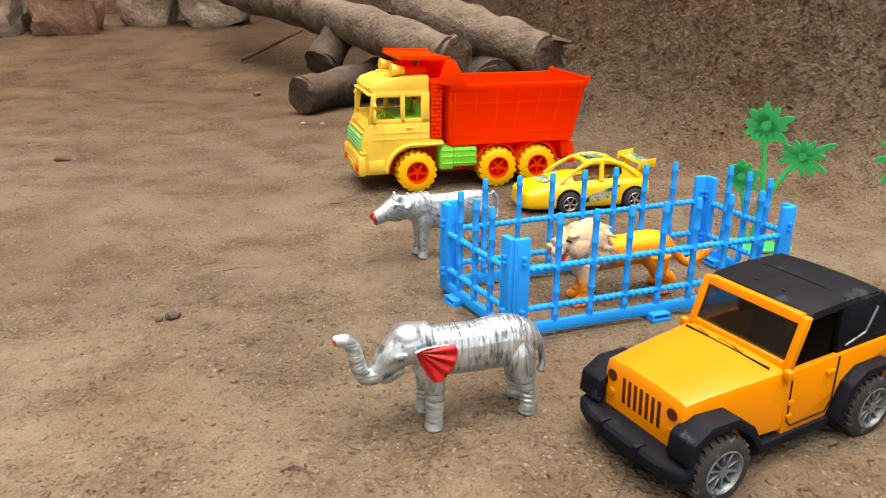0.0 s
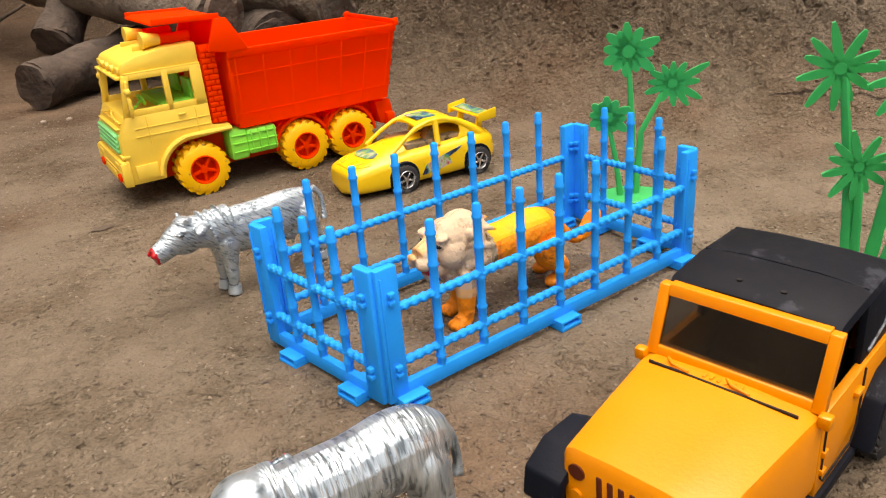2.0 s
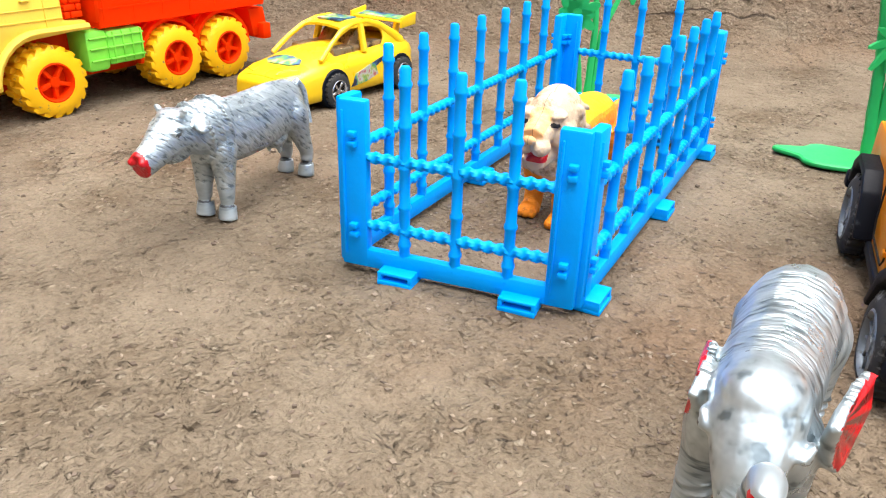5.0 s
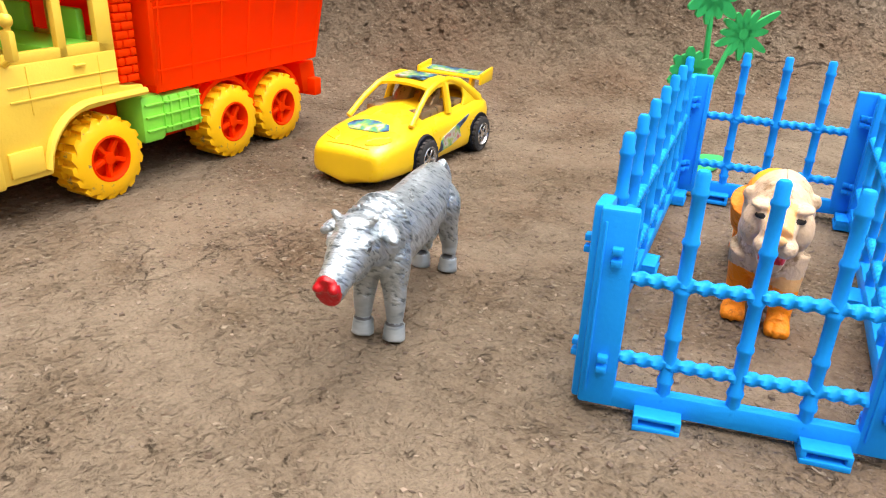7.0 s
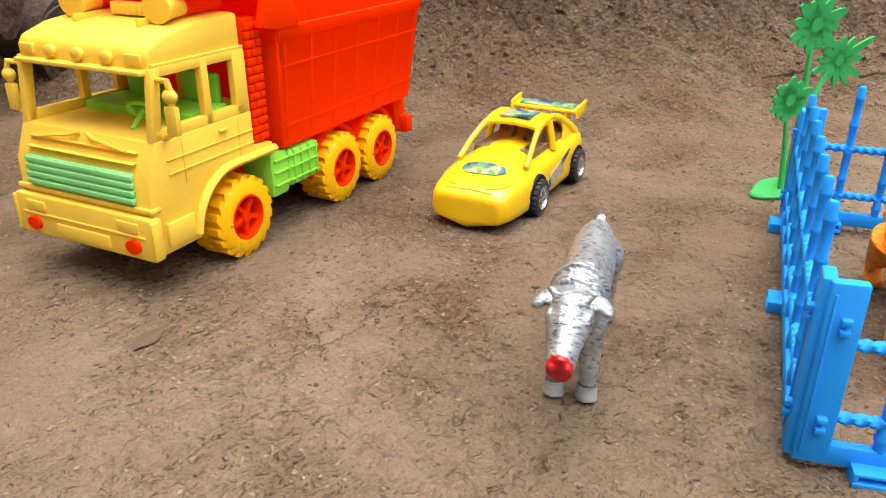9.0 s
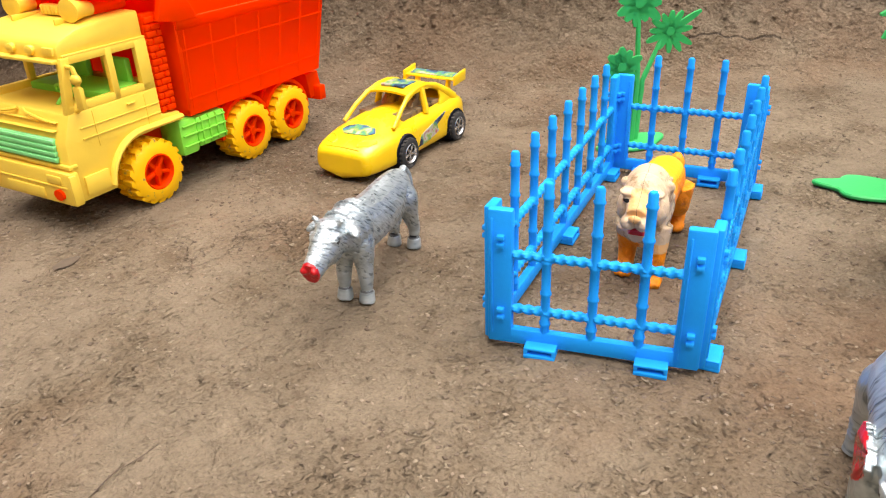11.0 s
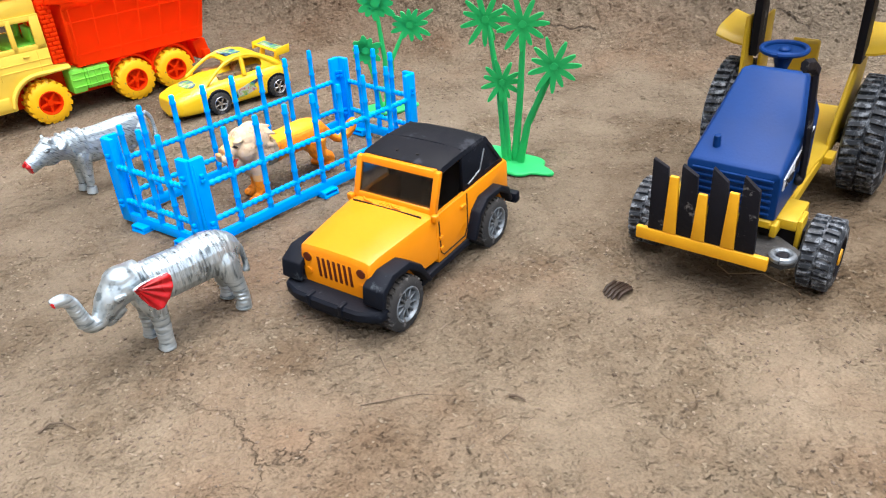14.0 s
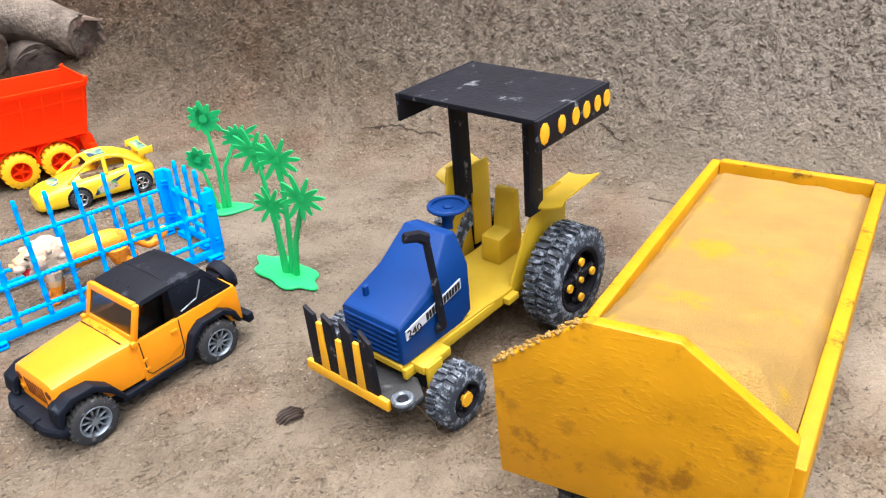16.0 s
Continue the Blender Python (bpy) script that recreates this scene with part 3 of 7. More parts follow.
def wheel(parent, at, r, width, tyre, rim, side=1, lugs=16, lug=0.0012, hub=0.55, spokes=5, rim_label="", tyre_label="", chevron=0.0, bolts=None, back=None):
    """A wheel whose axle lies along y; side: 1 shows its rim to +y. Tyre with lugs, and a spoked rim as its part."""
    w = width / 2
    b = bmesh.new()
    across = ((-1, hub * r, None), (-1, 0.86 * r, None), (-0.88, 0.95 * r, None), (-0.82, 0, 0), (-0.08, 0, 0), (-0.05, 0.95 * r, None), (0.05, 0.95 * r, None), (0.08, 0, 1), (0.82, 0, 1), (0.88, 0.95 * r, None), (1, 0.86 * r, None), (1, hub * r, None))
    rings = []
    for f, rad, row in across:
        ring = []
        for k in range(lugs * 4):
            turn = k // 4 + (0.03, 0.47, 0.53, 0.97)[k % 4] + (0.5 * row if row else 0) + chevron * 0.03 * (1 - abs(f))
            a = 2 * math.pi * turn / lugs
            rr = rad if row is None else (r + lug if k % 4 < 2 else 0.965 * r)
            ring.append(b.verts.new((rr * math.cos(a), f * w, rr * math.sin(a))))
        rings.append(ring)
    m = lugs * 4
    for p, (q, s) in enumerate(zip(rings, rings[1:])):
        for k in range(m):
            b.faces.new((q[k], q[(k + 1) % m], s[(k + 1) % m], s[k]))
    for k in range(m):
        b.faces.new((rings[-1][k], rings[-1][(k + 1) % m], rings[0][(k + 1) % m], rings[0][k]))
    t = part("wheel", b, tyre, parent, tyre_label)
    t.location = at
    t.scale = (KX[1] / KX[0], 1, 1)
    face = w * side
    inner = face - side * width * 0.22
    q = turned([(inner - side * 0.001, r * hub * 1.02), (face, r * hub * 1.02), (face + side * 0.0003, r * hub * 0.95), (face - side * 0.0006, r * hub * 0.86), (inner, r * hub * 0.84), (inner - side * 0.001, r * hub * 0.84)], (0, 0, 0), 30)
    if back is None:
        disc((0, 0, 0), r * hub * 0.86, inner - side * width * 0.12, inner - side * width * 0.06, 24, q)
    else:
        # a dark back puts the shade between the spokes into its colour
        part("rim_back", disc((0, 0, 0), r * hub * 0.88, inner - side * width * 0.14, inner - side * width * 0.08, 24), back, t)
    disc((0, 0, 0), r * hub * 0.27, inner - side * 0.001, face - side * 0.0004, 14, q)
    for k in range(spokes):
        a = 360 * k / spokes + 90
        c = bmesh.new()
        bmesh.ops.create_cube(c, size=1.0, matrix=pose(0, 0, 0, 0, a, 0) @ Matrix.Translation((r * hub * 0.55, (inner + face) / 2 - side * width * 0.03, 0)) @ Matrix.Diagonal((r * hub * 0.66, width * 0.16, r * hub * (1.05 / spokes), 1)))
        bevel(c, r * 0.02, seg=1)
        join(q, c)
    rim_ob = part("rim", q, rim, t, rim_label)
    if bolts:
        for k in range(5):
            a = 2 * math.pi * k / 4
            rad = 0 if k == 4 else r * hub * 0.60
            d = disc((rad * math.cos(a), 0, rad * math.sin(a)), r * (0.06 if k == 4 else 0.085), face - side * 0.0005, face + side * 0.0012, 12)
            part("hub_dot", d, bolts, t, "yellow painted dot")
    return t


def solid(name, pieces, voxel, colour_of, materials, smooth=3):
    """One closed mesh melted together from overlapping rods and balls; colour_of gives each face its material."""
    b = bmesh.new()
    for p in pieces:
        join(b, p)
    me = bpy.data.meshes.new(name)
    b.to_mesh(me)
    b.free()
    ob = new(name, me)
    k = ob.modifiers.new("melt", "REMESH")
    k.mode, k.voxel_size = "VOXEL", voxel
    s = ob.modifiers.new("soften", "SMOOTH")
    s.factor, s.iterations = 0.5, smooth
    done = bpy.data.meshes.new_from_object(ob.evaluated_get(bpy.context.evaluated_depsgraph_get()))
    ob.modifiers.clear()
    done.name = name
    ob.data = done
    bpy.data.meshes.remove(me)
    done.materials.clear()
    for m in materials:
        done.materials.append(m)
    for f in done.polygons:
        f.material_index = colour_of(f.center, f.normal)
    done.shade_smooth()
    return ob


def ball(at, size, turn=(0, 0, 0)):
    b = bmesh.new()
    bmesh.ops.create_uvsphere(b, u_segments=20, v_segments=12, radius=1.0, matrix=pose(*at, *turn) @ Matrix.Diagonal((*size, 1)))
    return b


def leaf_fan(lengths, width, thick, hub, droop=0.0, round_tip=True):
    """A flat frond head in the x, z plane: narrow fingers round a hub. lengths: (degrees, length)."""
    b = bmesh.new()
    for a, ln in lengths:
        outline = []
        n = 6
        for i in range(n + 1):
            f = i / n
            wd = width * (0.55 + 0.75 * math.sin(math.pi * min(1, 0.12 + f * 0.8))) * (1 if f < 0.9 else 0.6) * 0.5
            outline.append((ln * f, wd))
        pts = outline + [(x, -y) for x, y in reversed(outline)]
        c = bmesh.new()
        up = [c.verts.new((x, -thick / 2, y - droop * (x / ln) ** 2 * ln * abs(math.cos(radians(a))))) for x, y in pts]
        dn = [c.verts.new((v.co.x, thick / 2, v.co.z)) for v in up]
        c.faces.new(up), c.faces.new(dn[::-1])
        for i in range(len(up)):
            j = (i + 1) % len(up)
            c.faces.new((up[i], dn[i], dn[j], up[j]))
        bmesh.ops.recalc_face_normals(c, faces=c.faces)
        bmesh.ops.transform(c, matrix=pose(0, 0, 0, 0, -a, 0), verts=c.verts)
        join(b, c)
    disc((0, 0, 0), hub, -thick * 0.62, thick * 0.62, 14, b)
    return b


# ---- ground, mud bank, slopes and added unseen walls: one sheet ----
def ground_height(x, y, rough=True):
    d = 0.68 * x + 0.733 * y - 0.985           # beyond the foot of the mud bank
    d += 0.03 * noise.noise((x * 3.1, y * 3.1, 0.3))
    left = min(1.0, max(0.0, (x - (-0.12 - 0.25 * max(0, y - 1.3))) / 0.34))
    left = left * left * (3 - 2 * left)
    bank = 0.0
    e = d + 0.06
    if e > 0:
        f = max(0.0, e - 0.16)
        bank = 0.95 * e * e / (e + 0.11) + 1.8 * f * f / (f + 0.25)
        # the bank's unseen top is raised this high to shade the far ground
        bank = min(bank, 3.2)
    rise = max(0.0, y - 1.28 + 0.1 * x)
    # unseen walls behind and to the left, added to cut the skylight
    far = min(0.075, 0.10 * rise) + 3.0 * min(1.0, 1.5 * max(0.0, y - 2.2, -1.75 - x))
    h = bank * left + far * (1 - left)
    u = min(0.3, max(0.0, x - 0.37))           # the mud swells towards the bank and dips before the jeep
    h += 0.05 * u * u / (u + 0.05) - 0.0050 * math.exp(-((x - 0.292) ** 2 + (y - 0.488) ** 2) / 0.0022)
    if rough:
        on = left * min(1.0, 11 * bank)
        near = min(1.0, 0.3 + 7 * h)
        h += 0.0011 * noise.noise((x * 14, y * 14, 1.7))
        if x * x + y * y < 16:
            h += 0.0022 * near * noise.noise((x * 42, y * 42, 4.1)) + 0.0014 * near * noise.noise((x * 110, y * 110, 2.2))
            if on > 0:
                h += 0.012 * on * noise.noise((x * 9, y * 9, 7.7))
                lump = abs(noise.noise((x * 62, y * 62, 8.8)))
                h += on * (0.0100 * (0.3 - lump) + 0.0090 * noise.noise((x * 115, y * 115, 5.1)) + 0.0060 * noise.noise((x * 180, y * 180, 3.3)))
    return h


def spread(lo, hi, step, out_lo, out_hi):
    core = [lo + step * i for i in range(int(round((hi - lo) / step)) + 1)]
    left, s, v = [], step, lo
    while v > out_lo:
        s *= 1.22
        v -= s
        left.append(v)
    right, s, v = [], step, core[-1]
    while v < out_hi:
        s *= 1.22
        v += s
        right.append(v)
    return left[::-1] + core + right


gx, gy = spread(-0.3, 1.12, 0.0026, -300, 300), spread(0.25, 1.4, 0.0026, -300, 300)
verts = [(x, y, ground_height(x, y)) for y in gy for x in gx]
w = len(gx)
faces = [(j * w + i, j * w + i + 1, (j + 1) * w + i + 1, (j + 1) * w + i) for j in range(len(gy) - 1) for i in range(w - 1)]
gm = bpy.data.meshes.new("ground")
gm.from_pydata(verts, [], faces)
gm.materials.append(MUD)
gm.shade_smooth()
tagged(new("ground", gm), "dry brown trodden mud rising into a rough mud bank and added unseen walls", "ground", kind="structure")


def drop(x, y, lift=0.0):
    return ground_height(x, y) + lift


def scatter(name, count, area, size, flat, seed, label, category, material, keep=None, thick=(0.2, 0.6)):
    """Loose bits lying on the ground, one joined mesh."""
    rnd = random.Random(seed)
    vs, fs = [], []
    x0, x1, y0, y1 = area
    for _ in range(count):
        x, y = rnd.uniform(x0, x1), rnd.uniform(y0, y1)
        if keep is not None and rnd.random() > keep(x, y):
            continue
        ln = size * rnd.uniform(0.35, 1.0) ** 1.6 * 1.4
        wd = ln * rnd.uniform(*flat)
        th = min(ln, wd) * rnd.uniform(*thick)
        e = 0.004
        hx, hy = (ground_height(x + e, y) - ground_height(x - e, y)) / (2 * e), (ground_height(x, y + e) - ground_height(x, y - e)) / (2 * e)
        nrm = Vector((-hx, -hy, 1)).normalized()
        m = nrm.to_track_quat("Z", "Y").to_matrix() @ Euler((rnd.uniform(-0.25, 0.25), rnd.uniform(-0.25, 0.25), rnd.uniform(0, 6.28))).to_matrix()
        c = Vector((x, y, ground_height(x, y))) + nrm * th * 0.2
        k = len(vs)
        for sx, sy, sz in ((-1, -0.6, -1), (0.2, -1, -1), (1, 0.1, -1), (-0.3, 1, -1), (-0.8, -0.4, 1), (0.2, -0.8, 1), (0.75, 0.1, 1), (-0.2, 0.8, 1)):
            vs.append(c + m @ Vector((sx * ln / 2, sy * wd / 2, sz * th / 2)))
        fs += [(k, k + 3, k + 2, k + 1), (k + 4, k + 5, k + 6, k + 7)] + [(k + i, k + (i + 1) % 4, k + 4 + (i + 1) % 4, k + 4 + i) for i in range(4)]
    me = bpy.data.meshes.new(name)
    me.from_pydata([tuple(v) for v in vs], [], fs)
    me.materials.append(material)
    return tagged(new(name, me), label, category, kind="stuff")


def crumbly(x, y):
    """Crumbs gather in drifts and lie thin elsewhere."""
    v = noise.noise((x * 9, y * 9, 6.6)) + 0.6 * noise.noise((x * 27, y * 27, 1.1))
    return min(1.0, max(0.12, 0.4 + 1.1 * v))


def on_bank(x, y):
    d = 0.68 * x + 0.733 * y - 0.985
    return min(1.0, max(0.0, 0.15 + 9 * d)) if x > 0.05 else 0.0


scatter("chaff", 75000, (-0.3, 0.9, 0.22, 1.15), 0.0018, (0.3, 0.85), 5, "scattered dry crumbs and chaff on mud", "chaff", BITS, crumbly, (0.2, 0.55))
scatter("straw_bits", 1000, (-0.35, 0.95, 0.2, 1.3), 0.0058, (0.06, 0.14), 9, "thin dry straw stalks lying on mud", "straw", BITS)
scatter("clods", 700, (-0.6, 1.0, 0.2, 1.9), 0.0030, (0.6, 1.0), 12, "small crumbs of dry earth", "clods", MUD)
scatter("bank_lumps", 26000, (0.1, 1.15, 0.3, 1.4), 0.0042, (0.45, 1.0), 21, "rough lumps of dry mud on the bank", "clods", MUD, on_bank, (0.45, 0.9))


def stand(at, rear, size=(1, 1, 1), z=0.0, nose=0.0):
    """The pose of a vehicle whose front axle's middle stands over at and whose tail lies towards rear (degrees); x ahead, y to its left; nose: degrees down."""
    KX[0], KX[1] = size[0], size[2]
    return pose(at[0], at[1], z, 0, nose, rear + 180) @ Matrix.Diagonal((*size, 1))


# ---- blue play fence ----
def fence_panel(fence, p, q, bars, feet, tall=0.0535):
    p, q = Vector((*p, 0)), Vector((*q, 0))
    ln, yaw = (q - p).length, math.degrees(math.atan2(q.y - p.y, q.x - p.x))
    b = box(0.001, ln - 0.001, -0.0016, 0.0016, 0.0022, 0.0082, 0.0006)
    for x in (0.0, ln - 0.0086):
        box(x, x + 0.0086, -0.0018, 0.0018, 0.0022, tall, 0.0008, b)
        box(x + 0.0012, x + 0.0018, -0.0024, 0.0024, 0.006, tall - 0.003, 0.0002, b)
        for z in (0.0145, 0.0425):
            box(x + 0.0035, x + 0.0060, -0.0036, 0.0036, z - 0.0023, z - 0.0006, 0.0003, b)
            box(x + 0.0035, x + 0.0060, -0.0036, 0.0036, z + 0.0006, z + 0.0023, 0.0003, b)
    frame_ob = part("panel", b, BLUE, fence)
    frame_ob.matrix_basis = pose(p.x, p.y, 0, 0, 0, yaw)
    for z in (0.0160, 0.0370):
        part("rail", rope((0.006, 0, z), (ln - 0.006, 0, z), 0.0016, ln / 0.0042, 2, 0.17), BLUE, frame_ob)
    step = (ln - 0.008) / (bars + 1)
    for i in range(bars):
        x = 0.004 + step * (i + 1)
        zs, rs = [], []
        nodes = [0.0115, 0.0235, 0.0355, 0.0475, 0.0590]
        z = 0.006
        for nd in nodes:
            zs += [nd - 0.0012, nd - 0.0003, nd + 0.0003, nd + 0.0012]
            rs += [0.0016, 0.0020, 0.0020, 0.0016]
        zs, rs = [0.006] + zs + [0.0632, 0.0640], [0.0017] + rs + [0.00165, 0.0012]
        part("bar", tube([(x, 0, z) for z in zs], rs, 10), BLUE, frame_ob)
    for f in feet:
        x = ln * f
        b = box(x - 0.0055, x + 0.0055, -0.0065, 0.0065, 0.0, 0.0016, 0.0003)
        box(x - 0.0055, x + 0.0055, -0.0062, 0.0062, 0.0032, 0.0042, 0.0003, b)
        box(x - 0.0055, x - 0.0042, -0.0062, 0.0062, 0.001, 0.004, 0.0002, b)
        box(x + 0.0042, x + 0.0055, -0.0062, 0.0062, 0.001, 0.004, 0.0002, b)
        part("foot", b, BLUE, frame_ob)


FL, FN, FR, FB = (0.1765, 0.6585), (0.2180, 0.6000), (0.3680, 0.6800), (0.3335, 0.7430)
fence = empty("toy_fence", pose(0, 0, 0), "bright blue plastic bamboo-pattern fence round the toy lion", "fence")
fence_panel(fence, FL, FN, 3, (0.27, 0.79))
fence_panel(fence, FN, FR, 7, (0.05, 0.5, 0.95))
fence_panel(fence, FR, FB, 3, (0.28, 0.75))
fence_panel(fence, FB, FL, 7, (0.06, 0.5))


# ---- dump truck ----
def dump_truck():
    t = empty("dump_truck", stand((0.1104, 0.8967), 24.0, (1.035, 1.32, 1.03)), "toy dump truck with yellow cab, orange-red tipper body and green tanks", "toy truck")
    arch = [(0.0195 * math.cos(radians(a)), 0.0155 + 0.0205 * math.sin(radians(a))) for a in range(0, 181, 15)]
    low = [(0.0435, 0.016), (0.0445, 0.022), (0.0435, 0.044), (0.0375, 0.0600), (-0.0140, 0.0600), (-0.0140, 0.0425), (-0.0250, 0.0412), (-0.0254, 0.0372), (-0.0060, 0.0362)] + [p for p in arch[::-1][1:-1] if p[0] > -0.005] + [(0.0195, 0.016)]
    b = prism(low, -0.0255, 0.0255, 0.0007)
    box(0.0415, 0.0475, -0.0268, 0.0268, 0.0155, 0.0315, 0.0012, b)
    box(0.040, 0.0455, -0.0262, 0.0262, 0.0325, 0.0345, 0.0006, b)
    for s in (-1, 1):
        lip = [(0.0225 * math.cos(radians(a)), s * 0.0262, 0.0155 + 0.0235 * math.sin(radians(a))) for a in range(8, 100, 12)]
        tube(lip + [(-0.0085, s * 0.0262, 0.0388), (-0.0248, s * 0.0262, 0.0388)], 0.0016, 8, b)
        box(0.0235, 0.0385, s * 0.0254, s * 0.0266, 0.0185, 0.0275, 0.0004, b)
        box(0.0005, 0.0050, s * 0.0250, s * 0.0264, 0.0550, 0.0564, 0.0003, b)
    cab = part("cab", b, CREAM, t, "pale yellow cab")
    for z in (0.0476, 0.0530):
        part("panel_line", box(0.0385 + (0.0562 - z) * 0.20, 0.0397 + (0.0562 - z) * 0.46, -0.0205, 0.0205, z + 0.0018, z + 0.0025, 0.0002), CREAM, cab)
    for s in (-1, 1):
        for z in (0.0435, 0.0490):
            part("panel_line", box(-0.0135, 0.0330, s * 0.0250, s * 0.0259, z, z + 0.0008, 0.0002), CREAM, cab)
        for x in (-0.0060, 0.0235):
            part("door_seam", box(x, x + 0.0007, s * 0.0250, s * 0.0258, 0.0385, 0.0590, 0.0002), CREAM, cab)
        part("bumper_end", box(0.0440, 0.0480, s * 0.0262, s * 0.0274, 0.0165, 0.0305, 0.0005), CREAM, cab)
    part("bumper_line", box(0.0468, 0.0481, -0.0240, 0.0240, 0.0238, 0.0248, 0.0003), CREAM, cab)
    part("plate_holder", box(0.0468, 0.0484, -0.0105, 0.0105, 0.0172, 0.0222, 0.0004), CREAM, cab)
    b = prism([(0.0338, 0.0820), (0.0334, 0.0880), (0.0312, 0.0905), (0.0200, 0.0938), (0.0040, 0.0960), (-0.0140, 0.0965), (-0.0140, 0.0830)], -0.0240, 0.0240, 0.0014)
    roof = part("roof", b, CREAM, cab)
    part("visor_lip", prism([(0.0330, 0.0812), (0.0372, 0.0816), (0.0372, 0.0830), (0.0330, 0.0834)], -0.0236, 0.0236, 0.0004), CREAM, roof)
    for y in (-0.0105, 0.0, 0.0105):
        part("marker_lamp", tube([(0.0325, y, 0.0862), (0.0352, y, 0.0862), (0.0358, y, 0.0862)], [0.0021, 0.0021, 0.0013], 14), CREAM, roof)
    for s in (-1, 1):
        part("corner_lamp", box(0.0325, 0.0347, s * 0.0198 - 0.0028, s * 0.0198 + 0.0028, 0.0846, 0.0880, 0.0005), CREAM, roof)
        part("roof_line", box(-0.0130, 0.0190, s * 0.0120 - 0.0004, s * 0.0120 + 0.0004, 0.0942, 0.0968, 0.0002), CREAM, roof)
        part("gutter", box(-0.0138, 0.0320, s * 0.0238, s * 0.0250, 0.0838, 0.0848, 0.0003), CREAM, roof)
    for s in (-1, 1):
        b = bmesh.new()
        for (xa, xb, x2a, x2b) in ((0.0378, 0.0330, 0.0338, 0.0290), (0.0095, 0.0060, 0.0095, 0.0060), (-0.0070, -0.0140, -0.0070, -0.0138)):
            join(b, prism([(xa, 0.0595), (xb, 0.0595), (x2b, 0.0835), (x2a, 0.0835)], s * 0.0228, s * 0.0252, 0.0004))
        box(-0.0135, 0.036, s * 0.0228, s * 0.0252, 0.0590, 0.0635, 0.0003, b)
        box(-0.0135, 0.032, s * 0.0228, s * 0.0250, 0.0805, 0.0840, 0.0003, b)
        part("window_frame", b, CREAM, cab)
        m = tube([(0.0315, s * 0.0255, 0.080), (0.0335, s * 0.0300, 0.0805), (0.0335, s * 0.0310, 0.077), (0.0335, s * 0.0300, 0.063), (0.032, s * 0.0255, 0.0605)], 0.0011, 8)
        box(0.0322, 0.0350, s * 0.0285, s * 0.0325, 0.0625, 0.0725, 0.0008, m)
        join(m, ball((0.0335, s * 0.0305, 0.0755), (0.0023, 0.0023, 0.0025)))
        part("side_mirror", m, CREAM, cab)
        w = tube([(0.0388, s * 0.0015, 0.0598), (0.0405, s * 0.0050, 0.0588), (0.0412, s * 0.0170, 0.0556)], 0.0008, 6)
        part("wiper", w, CREAM, cab)
        part("headlight", box(0.0470, 0.0482, s * 0.014, s * 0.022, 0.0255, 0.0295, 0.0006), CREAM, cab)
        f = turned([(-0.002, 0.0026), (0.002, 0.0026)], (0, 0, 0), 14, closed=False)
        tilt_of(f, f.verts, pose(0.0470, s * 0.0195, 0.0205, 0, 0, 90))
        part("fog_lamp", f, ORANGE, cab, "orange fog lamp")
    b = box(-0.0138, -0.0120, -0.0245, 0.0245, 0.0595, 0.0640, 0.0003)
    box(-0.0138, -0.0120, -0.0245, 0.0245, 0.0800, 0.0845, 0.0003, b)
    for y in (-0.0228, 0.0, 0.0228):
        box(-0.0137, -0.0121, y - 0.0017, y + 0.0017, 0.0638, 0.0802, 0.0003, b)
    part("back_wall", b, CREAM, cab)
    b = bmesh.new()
    for i in range(4):
        join(b, prism([(0.0445, 0.0352 + i * 0.0027), (0.0464 - i * 0.0003, 0.0357 + i * 0.0027), (0.0464 - i * 0.0003, 0.0374 + i * 0.0027), (0.0435, 0.0376 + i * 0.0027)], -0.0205, 0.0205, 0.0003))
    join(b, prism([(0.0438, 0.0348), (0.0452, 0.0348), (0.0448, 0.0460), (0.0425, 0.0460)], -0.0200, 0.0200, 0.0003))
    part("grille", b, MINT, cab, "mint green grille")
    b = box(-0.0085, 0.012, -0.021, 0.021, 0.058, 0.0635, 0.001)
    box(-0.0100, -0.0065, -0.018, -0.005, 0.06, 0.0745, 0.001, b), box(-0.0100, -0.0065, 0.005, 0.018, 0.06, 0.0745, 0.001, b)
    part("seat", b, LIME, cab, "lime green seats")
    st = tube([(0.02 + 0.001 * math.sin(a), 0.010 + 0.0055 * math.cos(a), 0.0655 + 0.0055 * math.sin(a) * 0.5) for a in (2 * math.pi * k / 16 for k in range(17))], 0.0008, 6)
    tube([(0.027, 0.010, 0.060), (0.020, 0.010, 0.0655)], 0.0008, 6, st)
    part("steering_wheel", st, LIME, cab)
    for s in (-1, 1):
        b = bmesh.new()
        tube([(-0.0135, s * 0.0160, 0.0995), (0.006, s * 0.0160, 0.0995)], 0.003, 12, b)
        part("horn_pipe", b, ORANGE, t)
        b = bmesh.new()
        tube([(0.004, s * 0.0160, 0.0995), (0.009, s * 0.0160, 0.0998), (0.012, s * 0.0160, 0.1), (0.0145, s * 0.0160, 0.1), (0.0147, s * 0.0160, 0.1)], [0.0032, 0.0038, 0.0046, 0.0052, 0.0046], 16, b)
        part("roof_horn", b, CREAM, t, "pale yellow roof lamp")
    b = box(0.004, 0.0085, -0.0065, 0.0065, 0.096, 0.1005, 0.0006)
    for i in range(6):
        box(0.0084, 0.0090, -0.0058 + i * 0.0021, -0.0046 + i * 0.0021, 0.0965, 0.1000, 0.0002, b)
    part("light_bar", b, CREAM, t)
    part("chassis", box(0.022, -0.142, -0.0135, 0.0135, 0.017, 0.0345, 0.0008), ORANGE, t)
